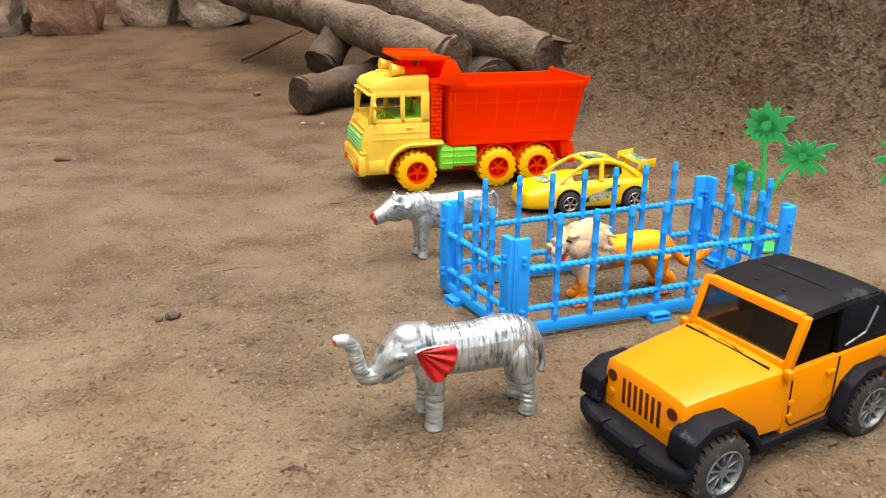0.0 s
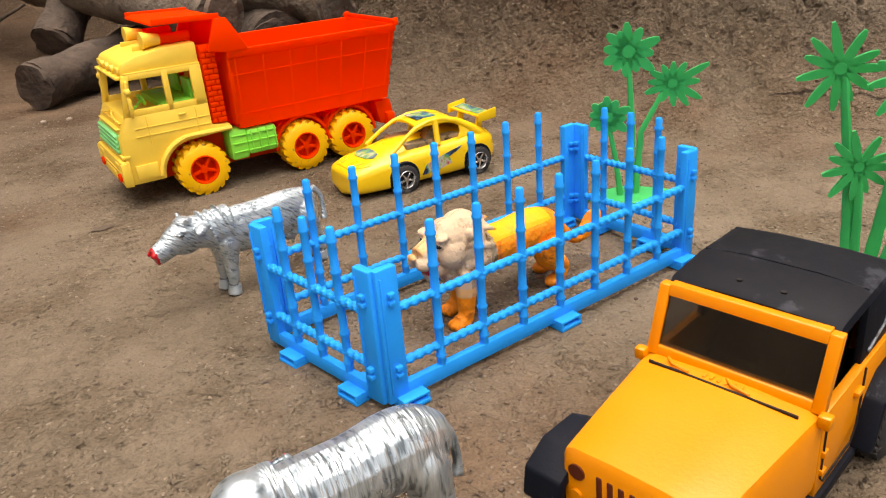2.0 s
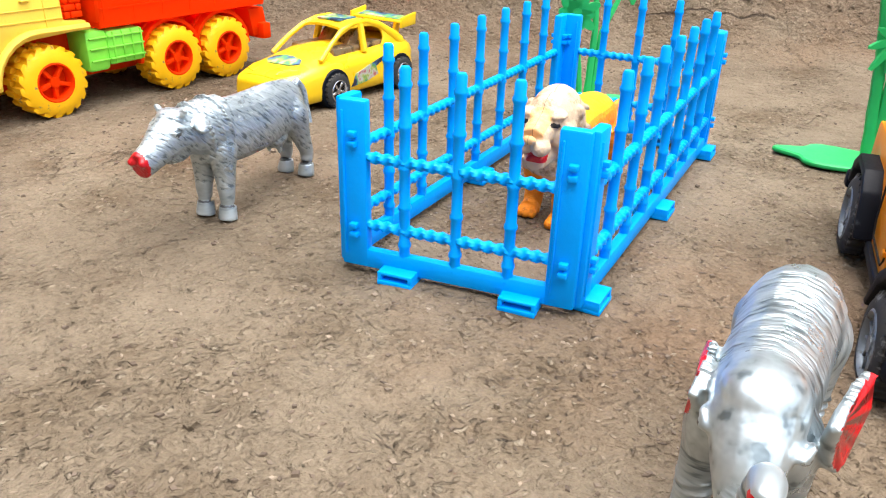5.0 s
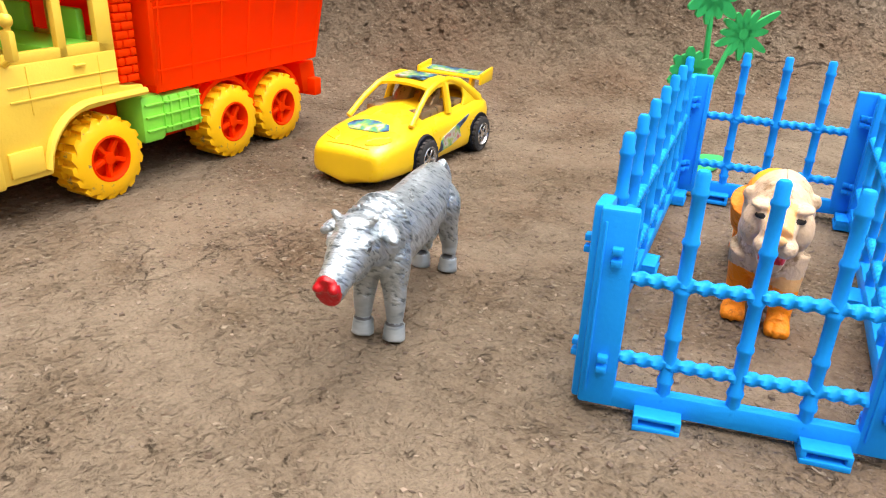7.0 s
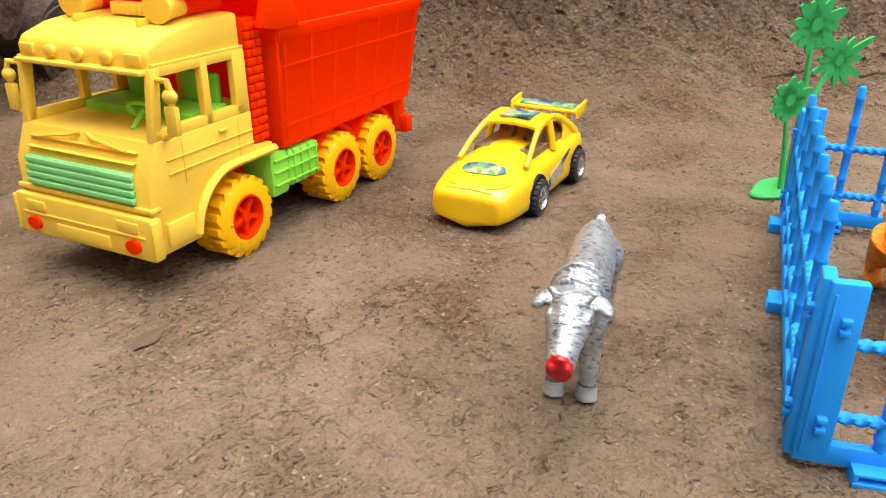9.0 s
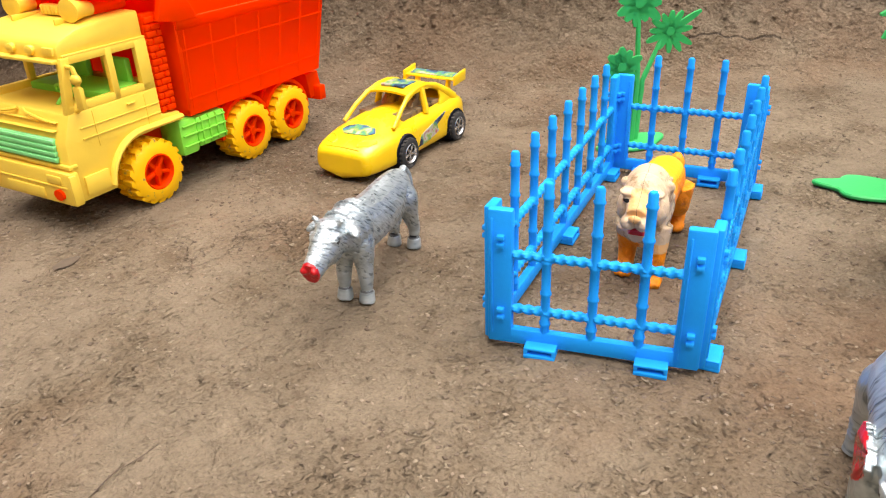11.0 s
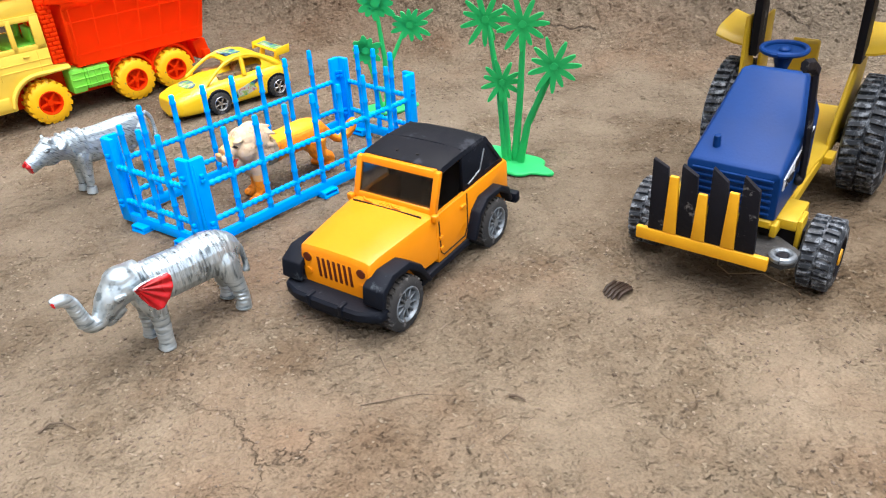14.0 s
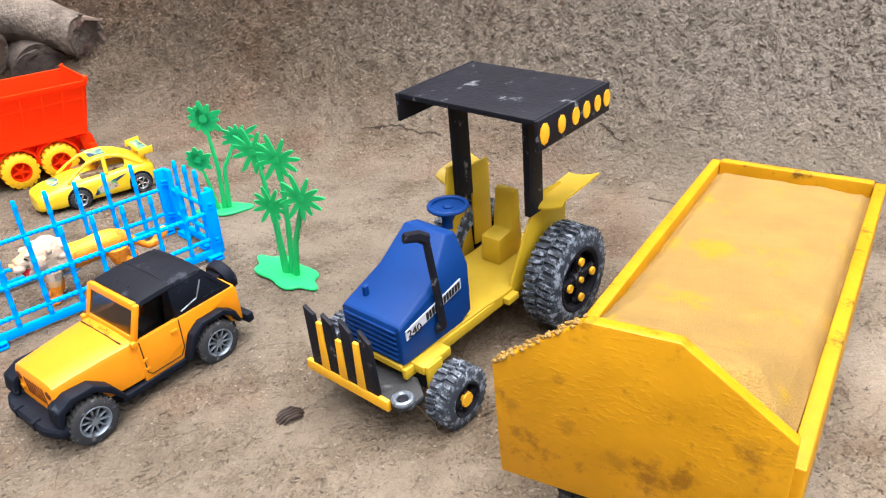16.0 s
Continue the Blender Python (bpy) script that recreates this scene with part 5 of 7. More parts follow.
    for x, h, z in ((-0.0482, 0.0236, 0.0620), (-0.0505, 0.0238, 0.0634), (-0.0680, 0.0240, 0.0643), (-0.0900, 0.0236, 0.0637), (-0.0945, 0.0232, 0.0620)):
        half = [(h * 0.97, z - 0.0042), (h * 1.0, z - 0.0032), (h * 0.97, z - 0.0010), (h * 0.86, z), (h * 0.4, z + 0.0007)]
        rings.append([b.verts.new(c) for c in [(x, y, zz) for y, zz in half] + [(x, -y, zz) for y, zz in reversed(half)]])
    for r, s in zip(rings, rings[1:]):
        for k in range(len(r)):
            b.faces.new((r[k], r[(k + 1) % len(r)], s[(k + 1) % len(r)], s[k]))
    b.faces.new(rings[0]), b.faces.new(rings[-1])
    top = part("soft_top", b, SOFTTOP, t, "matt black soft top")
    for y in (-0.0055, 0.0065):
        f = turned([(-0.0004, 0.0008), (0.0004, 0.0008)], (0, 0, 0), 10, closed=False)
        tilt_of(f, f.verts, pose(-0.0545, y, 0.0644, 90, 0, 0))
        part("stud_hole", f, DARK, top)
    part("roof_seam", tube([(-0.0700, -0.0225, 0.0637), (-0.0700, -0.010, 0.0649), (-0.0700, 0.010, 0.0649), (-0.0700, 0.0225, 0.0637)], 0.0005, 6), SOFTTOP, top)
    for s in (-1, 1):
        sd = part("side_curtain", prism([(-0.0680, 0.0400), (-0.0680, 0.0622), (-0.0930, 0.0617), (-0.1105, 0.0412), (-0.1105, 0.0400)], s * 0.0215, s * 0.0236, 0.0005), SOFTTOP, top)
        part("window_outline", tube([(-0.0725, s * 0.0238, 0.0435), (-0.0850, s * 0.0238, 0.0465), (-0.0905, s * 0.0238, 0.0565)], 0.0005, 6), GREYR, sd, "pale grey seam")
        part("window_outline", tube([(-0.0940, s * 0.0238, 0.0580), (-0.1060, s * 0.0238, 0.0440), (-0.0900, s * 0.0238, 0.0440)], 0.0003, 6), BLACKP, sd)
    part("back_curtain", prism([(-0.0905, 0.0620), (-0.0935, 0.0624), (-0.1115, 0.0412), (-0.1085, 0.0405)], -0.0235, 0.0235, 0.0005), SOFTTOP, top)
    # bumpers
    b = slab([(0.0080, -0.0292), (0.0175, -0.0292), (0.0205, -0.0270), (0.0240, -0.0185), (0.0246, -0.0060), (0.0246, 0.0060), (0.0240, 0.0185), (0.0205, 0.0270), (0.0175, 0.0292), (0.0080, 0.0292)], 0.0132, 0.0196, 0.0014)
    slab([(0.0120, -0.0150), (0.0232, -0.0120), (0.0232, 0.0120), (0.0120, 0.0150)], 0.0110, 0.0136, 0.0006, b)
    for s in (-1, 1):
        box(0.0195, 0.0252, s * 0.0095 - 0.0012, s * 0.0095 + 0.0012, 0.0146, 0.0206, 0.0006, b)
    part("front_bumper", b, BLACKP, t, "black plastic bumper")
    sp = turned([(-0.0035, 0.0060), (-0.0040, 0.0105), (-0.0025, 0.0110), (0.0025, 0.0110), (0.0040, 0.0095), (0.0035, 0.0060)], (0, 0, 0), 32)
    disc((0, 0, 0), 0.0064, -0.0030, 0.0030, 24, sp)
    tilt_of(sp, sp.verts, pose(-0.1210, 0.002, 0.0370, 0, 14, 0) @ pose(0, 0, 0, 0, 0, 90))
    box(-0.1128, -0.1200, -0.004, 0.008, 0.0340, 0.0420, 0.0008, sp)
    part("spare_wheel", sp, BLACKP, t, "black covered spare wheel")
    part("rear_bumper", box(-0.1130, -0.1185, -0.0300, 0.0300, 0.0140, 0.0205, 0.0012), BLACKP, t)
    return t


jeep()


# ---- blue and yellow tractor ----
def tractor():
    t = empty("tractor", stand((0.4559, 0.4689), 32.5, (1.0, 1.0, 1.0), 0.003, 2.7), "home-made blue and yellow toy tractor with a black canopy", "toy tractor")
    XR = -0.1063
    # chassis floor
    ch = slab([(0.016, -0.0195), (0.016, 0.0195), (-0.052, 0.0215), (-0.060, 0.0225), (-0.128, 0.0225), (-0.128, -0.0225), (-0.060, -0.0225), (-0.052, -0.0215)], 0.0315, 0.0355, 0.0006)
    for s in (-1, 1):
        box(0.016, -0.128, s * 0.0195, s * 0.0222, 0.0280, 0.0340, 0.0004, ch)
        box(-0.064, -0.074, s * 0.0215, s * 0.0265, 0.0290, 0.0330, 0.0005, ch)
        box(0.010, -0.011, s * 0.0150, s * 0.0290, 0.0300, 0.0350, 0.0006, ch)
        box(0.009, -0.002, s * 0.0290, s * 0.0310, 0.0200, 0.0350, 0.0004, ch)
    part("chassis", ch, TRACY, t, "yellow painted chassis plate")
    part("front_axle", box(0.005, -0.005, -0.036, 0.036, 0.0160, 0.0290, 0.0006), TIMBER_B, t)
    part("rear_axle", box(XR + 0.006, XR - 0.006, -0.028, 0.028, 0.0255, 0.0314, 0.0006), TIMBER_B, t)
    # bonnet: a box that rises and narrows to the rear
    b = bmesh.new()
    rings = []
    for x, z0, hl, zb, ht, z1 in ((0.0150, 0.0357, 0.0205, 0.0562, 0.0200, 0.0582), (0.0128, 0.0357, 0.0207, 0.0568, 0.0202, 0.0590), (-0.0130, 0.0357, 0.0207, 0.0655, 0.0188, 0.0695), (-0.0300, 0.0357, 0.0207, 0.0680, 0.0145, 0.0868), (-0.0385, 0.0395, 0.0205, 0.0680, 0.0138, 0.0850)):
        half = [(hl, z0), (hl, zb), (ht, z1 - 0.0012), (ht - 0.0012, z1)]
        rings.append([b.verts.new(c) for c in [(x, y, z) for y, z in half] + [(x, -y, z) for y, z in reversed(half)]])
    for r, s in zip(rings, rings[1:]):
        for k in range(len(r)):
            b.faces.new((r[k], r[(k + 1) % len(r)], s[(k + 1) % len(r)], s[k]))
    b.faces.new(rings[0]), b.faces.new(rings[-1])
    bmesh.ops.recalc_face_normals(b, faces=b.faces)
    bevel(b, 0.0004, seg=1)
    bon = part("bonnet", b, TRACBLUE, t, "scuffed dark blue bonnet")
    for i in range(6):
        part("grille_slat", box(0.0144, 0.0161, -0.0178, 0.0178, 0.0378 + i * 0.0032, 0.0390 + i * 0.0032, 0.0003), TRACBLUE, bon)
    part("filler_cap", tube([(0.0052, -0.0112, 0.0605), (0.0056, -0.0112, 0.0668), (0.0056, -0.0112, 0.0673)], [0.0019, 0.0016, 0.0010], 12), TRACBLUE, bon)
    for s in (-1, 1):
        lab = part("name_strip", prism([(0.0115, 0.0492), (0.0115, 0.0548), (-0.0310, 0.0630), (-0.0310, 0.0572)], s * 0.0202, s * 0.0213, 0.0), WHITE, bon, "white lettering strip")
        digits = bpy.data.curves.new("number", "FONT")
        digits.body, digits.size, digits.extrude = "240", 0.0062, 0.00015
        ob = new("number", digits)
        me = bpy.data.meshes.new_from_object(ob.evaluated_get(bpy.context.evaluated_depsgraph_get()))
        bpy.data.objects.remove(ob)
        me.materials.append(DARK)
        word = new("number", me)
        word.parent = lab
        word["label"] = "black printed number 240"
        x0, sgn = (0.0105, 1) if s > 0 else (-0.020, -1)
        word.matrix_basis = Matrix.Translation((x0, s * 0.0214, 0.0502 if s > 0 else 0.0560)) @ Matrix(((-sgn, 0, 0, 0), (0, 0, s, 0), (sgn * 0.19, 1, 0, 0), (0, 0, 0, 1)))
        for k in range(12):
            if k == 4:
                continue
            xa = -0.0035 - k * 0.00225
            z0 = 0.0502 + (0.0105 - xa) * 0.19
            part("letter_bar", prism([(xa, z0), (xa - 0.0015, z0 + 0.0003), (xa - 0.0015, z0 + 0.0044), (xa, z0 + 0.0041)], s * 0.0210, s * 0.0217, 0.0), DARK, lab)
    # exhaust leaning in over its left side
    ex = tube([(-0.0128, 0.0232, 0.0450), (-0.0122, 0.0230, 0.0580), (-0.0092, 0.0212, 0.0950), (-0.0088, 0.0210, 0.0985)], [0.0026, 0.0027, 0.0026, 0.0026], 6, squash=0.6)
    tube([(-0.0100, 0.0212, 0.0960), (-0.0050, 0.0203, 0.1000), (0.0030, 0.0188, 0.1022)], [0.0032, 0.0031, 0.0028], 6, ex, squash=0.6)
    join(ex, ball((-0.0126, 0.0222, 0.0445), (0.0042, 0.0022, 0.0030)))
    part("exhaust", ex, TIMBER_B, t, "scuffed black flat exhaust stack")
    # steering wheel
    ring = tube([(-0.0492 + 0.0102 * math.cos(a), 0.0102 * math.sin(a), 0.0922) for a in (2 * math.pi * k / 28 for k in range(29))], 0.0013, 8)
    slab([(-0.0492 + 0.0098 * math.cos(a), 0.0098 * math.sin(a)) for a in (2 * math.pi * k / 24 for k in range(24))], 0.0906, 0.0916, 0.0002, ring)
    tube([(-0.0470, 0, 0.0800), (-0.0478, 0, 0.0835), (-0.0492, 0, 0.0880), (-0.0492, 0, 0.0910)], [0.0036, 0.0030, 0.0045, 0.0085], 16, ring)
    join(ring, ball((-0.0492, 0, 0.0920), (0.0030, 0.0030, 0.0014)))
    steer = part("steering_wheel", ring, TRACBLUE, t, "dark blue steering wheel")
    steer.location = (-0.0030, -0.0023, -0.0026)
    # seat
    seat = prism([(-0.0820, 0.0357), (-0.0830, 0.0520), (-0.0950, 0.0535), (-0.0985, 0.0770), (-0.1010, 0.0785), (-0.1042, 0.0770), (-0.1060, 0.0357)], -0.0035, 0.0100, 0.0009)
    seat = part("seat", seat, TRACY, t)
    seat.location = (-0.0055, -0.0075, 0)
    # mudguards: inner wall and bent flange over each rear wheel
    for s in (-1, 1):
        if s > 0:
            wall = [(-0.0700, 0.0290), (-0.0745, 0.0400), (-0.0850, 0.0620), (-0.0945, 0.0770), (-0.1040, 0.0840), (-0.1190, 0.0830), (-0.1270, 0.0780), (-0.1270, 0.0290)]
            rows, y0 = [(-0.0935, 0.0775), (-0.0955, 0.0792), (-0.0990, 0.0805), (-0.1070, 0.0806), (-0.1190, 0.0812), (-0.1330, 0.0822)], 0.0205
        else:
            wall = [(-0.0640, 0.0290), (-0.0690, 0.0400), (-0.0780, 0.0600), (-0.0830, 0.0880), (-0.0850, 0.0930), (-0.0960, 0.0920), (-0.0990, 0.0600), (-0.1000, 0.0290)]
            rows, y0 = [(-0.0900, 0.0765), (-0.0920, 0.0785), (-0.0950, 0.0795), (-0.1010, 0.0802), (-0.1120, 0.0810), (-0.1220, 0.0815)], 0.0265
        b = prism(wall, s * y0, s * (y0 + 0.0017), 0.0004)
        for v in b.verts:
            v.co.y += s * 0.05 * max(0, v.co.z - 0.036)
        fl = bmesh.new()
        top, low = [], []
        for x, z in rows:
            top.append([fl.verts.new((x - 0.0010 * k, s * (y0 + 0.0013 + (0.0046 if s > 0 else 0.0052) * k), z + 0.0005 * k - 0.0012 * math.sin(k * 0.9) + 0.0006)) for k in range(5)])
            low.append([fl.verts.new(v.co - Vector((0, 0, 0.0011))) for v in top[-1]])
        for r, q in zip(top, top[1:]):
            for k in range(4):
                fl.faces.new((r[k], r[k + 1], q[k + 1], q[k]))
        for r, q in zip(low, low[1:]):
            for k in range(4):
                fl.faces.new((r[k], q[k], q[k + 1], r[k + 1]))
        rim_a = [r[0] for r in top] + top[-1][1:] + [r[-1] for r in reversed(top[:-1])] + top[0][-2:0:-1]
        rim_b = [r[0] for r in low] + low[-1][1:] + [r[-1] for r in reversed(low[:-1])] + low[0][-2:0:-1]
        for k in range(len(rim_a)):
            m = (k + 1) % len(rim_a)
            fl.faces.new((rim_a[k], rim_a[m], rim_b[m], rim_b[k]))
        part("mudguard", join(b, fl), TRACY, t, "bent yellow mudguard")
        z0, yc = (0.0720, -0.0260) if s < 0 else (0.0745, 0.0245)
        post = box(-0.0870, -0.0997, yc - 0.0020, yc + 0.0020, z0, 0.1388, 0.0004)
        part("canopy_post", post, TIMBER_B, t, "black flat canopy post")
        wheel(t, (0.0, s * 0.0400, 0.0170), 0.0160, 0.0150, TREAD, TIMBER_B, s, 26, 0.0010, 0.60, 4, "black rim", "dusty black lugged tyre", 6, None)
        part("hub_dot", disc((0, s * 0.0466, 0.0170), 0.0040, -0.0012, 0.0012, 8), DOTY, t, "yellow painted hub")
        wheel(t, (XR, s * 0.0365, 0.0311), 0.0302, 0.0210, TREAD, TIMBER_B, s, 40, 0.0011, 0.66, 4, "black four-spoke rim", "dusty black lugged tyre", 8, DOTY)
    part("back_plate", box(-0.1000, -0.1165, -0.0264, -0.0248, 0.0357, 0.0892, 0.0004), TRACY, t, "upright yellow plate behind the far post")
    # canopy, set over to the far side
    roof = box(-0.0645, -0.1300, -0.0420, 0.0465, 0.1390, 0.1420, 0.0005)
    cano = part("canopy", roof, TIMBER_B, t, "scratched black canopy board")
    for s, y in ((-1, -0.0422), (1, 0.0467)):
        part("canopy_side", box(-0.0635, -0.1305, y, y + s * 0.0022, 0.1262, 0.1420, 0.0005), TIMBER_B, cano)
        for k in range(6):
            r = (0.0048, 0.0041, 0.0040, 0.0040, 0.0038, 0.0040)[k]
            dot = part("roof_dot", disc((0, 0, 0), r, -0.0004, 0.0004, 9), DOTY, cano, "yellow painted dot")
            dot.matrix_basis = Matrix.Translation((-0.0690 - (0, 0.0150, 0.0278, 0.0380, 0.0488, 0.0580)[k], y + s * 0.0024, 0.1342)) @ Matrix.Diagonal((0.82, 1, 1.18, 1))
    # front guard: yellow bar with black prongs
    fb = slab([(0.0330, -0.0365), (0.0330, 0.0200), (0.0345, 0.0270), (0.0300, 0.0315), (0.0200, 0.0315), (0.0120, 0.0200), (0.0120, -0.0200), (0.0210, -0.0365)], 0.0225, 0.0255, 0.0005)
    guard = part("front_guard", fb, DRAWBAR, t, "black and yellow front guard")
    guard.location = (-0.0030, 0.0030, 0)
    part("guard_bar", box(0.0330, 0.0358, -0.0385, 0.0215, 0.0205, 0.0268, 0.0006), DOTY, guard, "yellow painted bar")
    for k in range(4):
        y = -0.0330 + k * 0.0132
        hgt = (0.0618, 0.0612, 0.0628, 0.0618)[k]
        q = prism([(0.0328, 0.0270), (0.0352, 0.0270), (0.0352, hgt), (0.0330, hgt)], y, y + 0.0086, 0.0003)
        for v in q.verts:
            f = (v.co.z - 0.029) / 0.035
            v.co.y += -0.0014 * f if v.co.y > y + 0.004 else 0.0002 * f
            v.co.z += f * (0.0012 if v.co.y < y + 0.004 else -0.0022 - 0.0008 * k) + 0.0006 * noise.noise(v.co * 700)
        part("prong", q, TIMBER_B, guard, "black wooden prong")
        if k < 3:
            tall = (0.0560, 0.0505, 0.0545)[k]
            part("prong_stripe", prism([(0.0332, 0.0270), (0.0356, 0.0270), (0.0354, tall), (0.0334, tall)], y + 0.0072, y + 0.0134, 0.0004, taper=(0.03, 0.05, 0.35)), DOTY, guard, "yellow painted stripe")
    nut = tube([(0.0292 + 0.0044 * math.cos(a), 0.0258 + 0.0044 * math.sin(a), 0.0265) for a in (2 * math.pi * k / 18 for k in range(19))], 0.0016, 8)
    part("washer", nut, GREYR, guard, "worn silvery washer")
    part("bolt", tube([(0.0292, 0.0258, 0.0252), (0.0292, 0.0258, 0.0272), (0.0292, 0.0258, 0.0274)], [0.0026, 0.0024, 0.0014], 12), TIMBER_B, guard)
    return t


tractor()


# ---- sand trailer ----
def trailer():
    t = empty("sand_trailer", pose(0.4721, 0.3590, -0.0006, 0, 0, 41.0 - 90) @ Matrix.Diagonal((1, 1, 0.962, 1)), "yellow painted wooden trailer filled with fine sand", "toy trailer")
    # x across to its right from the front board's left end, y back along the box
    L, R, B = 0.0105, 0.1070, 0.2605
    part("side_board", box(L, L + 0.0060, 0.004, B, 0.0470, 0.0880, 0.0010), BOXY, t)
    part("side_board", box(R - 0.0060, R, 0.006, B, 0.0470, 0.0880, 0.0010), BOXY, t)
    part("back_board", box(L + 0.0063, R - 0.0063, B - 0.0070, B - 0.0002, 0.0470, 0.0895, 0.0010), BOXY, t)
    part("bottom_board", box(L, R, 0.006, B, 0.0420, 0.0467, 0.0006), BOXY, t)
    fr = prism([(0.0030, 0.0478), (0.0, 0.1005), (0.0340, 0.1285), (0.0655, 0.1285), (0.1035, 0.1000), (0.1035, 0.0478)], -0.0055, 0.0, 0.0008)
    f = part("front_board", fr, PLATEY, t, "peaked yellow front board with runs in the paint")
    rnd = random.Random(77)
    crust = bmesh.new()
    for k in range(90):
        u, r = rnd.random() ** 1.1, rnd.uniform(0.0003, 0.0009)
        join(crust, ball((0.0006 + 0.0330 * u, -0.0060 + 0.0058 * rnd.random(), 0.1009 + 0.0276 * u + r * 0.3), (r * 1.3, r, r)))
    part("sand_crust", crust, SAND, f, "crumbs of damp sand along the edge")
    f.rotation_euler = (0, 0, radians(4.5))
    # sand heaped towards the front board
    nx, ny = 40, 80
    vs, fs = [], []
    for j in range(ny + 1):
        for i in range(nx + 1):
            u, v = i / nx, j / ny
            x, y = L + 0.0061 + u * (R - L - 0.0122), 0.0075 + v * (B - 0.0148)
            edge = min(1.0, 6 * u, 6 * (1 - u))
            z = 0.0848 - (0.0040 if u < 0.03 or u > 0.97 or v > 0.985 else 0.0) + 0.0300 * max(0, 1 - v * 2.0) ** 1.6 * (0.35 + 0.65 * edge) + 0.0045 * edge * (1 - v) + 0.0012 * noise.noise((x * 60, y * 60, 3)) + 0.0006 * noise.noise((x * 200, y * 200, 5))
            top = 0.1260 - 0.72 * max(0, 0.0340 - x, x - 0.0655)
            vs.append((x, y, min(z, top + v * 0.2)))
    for j in range(ny):
        for i in range(nx):
            a = j * (nx + 1) + i
            fs.append((a, a + 1, a + nx + 2, a + nx + 1))
    me = bpy.data.meshes.new("sand")
    me.from_pydata(vs, [], fs)
    me.materials.append(SAND)
    me.shade_smooth()
    sand = new("sand", me)
    sand.parent = t
    sand["label"] = "pale orange fine sand"
    wood = box(0.050, 0.066, 0.010, 0.222, 0.0260, 0.0420, 0.0008)
    part("beam", wood, TIMBER_B, t)
    for y in (0.040, 0.185):
        part("axle", tube([(0.016, y, 0.0170), (0.106, y, 0.0170)], 0.0030, 10), TIMBER_B, t)
        part("axle_block", box(0.040, 0.080, y - 0.010, y + 0.010, 0.0165, 0.0265, 0.0008), TIMBER_B, t)
        for x, s in ((0.0225, -1), (0.0935, 1)):
            wh = wheel(t, (x, y, 0.0178), 0.0165, 0.0160, RUBBER, TIMBER_B, 1, 16, 0.0015, 0.56, 4, "black rim", "black lugged tyre", 8)
            wh.rotation_euler = (0, 0, radians(90 if s < 0 else -90))
    part("pipe", tube([(0.0600, -0.002, 0.0425), (0.0600, -0.002, 0.0485)], 0.0058, 20), PIPE, t, "short dusty white plastic pipe")
    # drawbar lying forward on the ground
    tg = slab([(0.0450, 0.030), (0.0740, 0.030), (0.0670, -0.045), (0.0390, -0.048), (0.0360, -0.034)], 0.0, 0.0040, 0.0010)
    tilt_of(tg, tg.verts, Matrix.Translation((0, 0.03, 0.0190)) @ pose(0, 0, 0, 12, 0, 0) @ Matrix.Translation((0, -0.03, 0)))
    bar = part("drawbar", tg, DRAWBAR, t, "scuffed dark grey drawbar plate")
    part("bolt", rope((0.0500, -0.022, 0.0125), (0.0500, -0.028, 0.0160), 0.0018, 4), CHROME, bar, "shiny steel screw")
    return t


trailer()


# ---- animals: plain figurines ----
def figurine(name, front, rear, pieces, voxel, colour_of, mats, label, smooth=3):
    ob = solid(name, pieces, voxel, colour_of, mats, smooth)
    ob.matrix_world = pose(front[0], front[1], 0, 0, 0, rear + 180)
    return tagged(ob, label, "animal figurine")


def arc(points, n=18, squash=1.0):
    """Points along a smooth line through those given, with their radii: (x, y, z, r)."""
    out, k = [], len(points) - 1
    p = [Vector(q) for q in points]
    for i in range(k):
        a, b, c, d = p[max(i - 1, 0)], p[i], p[i + 1], p[min(i + 2, k)]
        for j in range(n // k + 1):
            s = j / (n // k + 1)
            out.append(0.5 * (2 * b + (c - a) * s + (2 * a - 5 * b + 4 * c - d) * s * s + (3 * b - a - 3 * c + d) * s ** 3))
    out.append(p[-1])
    return tube([q[:3] for q in out], [q[3] for q in out], 16, squash=squash)


EAR = [(0.0100, 0.0372), (0.0059, 0.0388), (-0.0003, 0.0398), (-0.0056, 0.0400), (-0.0068, 0.0375), (-0.0063, 0.0330), (-0.0037, 0.0280), (-0.0003, 0.0244), (0.0028, 0.0242), (0.0055, 0.0273), (0.0081, 0.0324)]


def within(px, pz, ring):
    """Whether a point lies inside an outline."""
    odd, k = False, len(ring) - 1
    for i in range(len(ring)):
        (xa, za), (xb, zb) = ring[i], ring[k]
        if (za > pz) != (zb > pz) and px < (xb - xa) * (pz - za) / (zb - za) + xa:
            odd = not odd
        k = i
    return odd


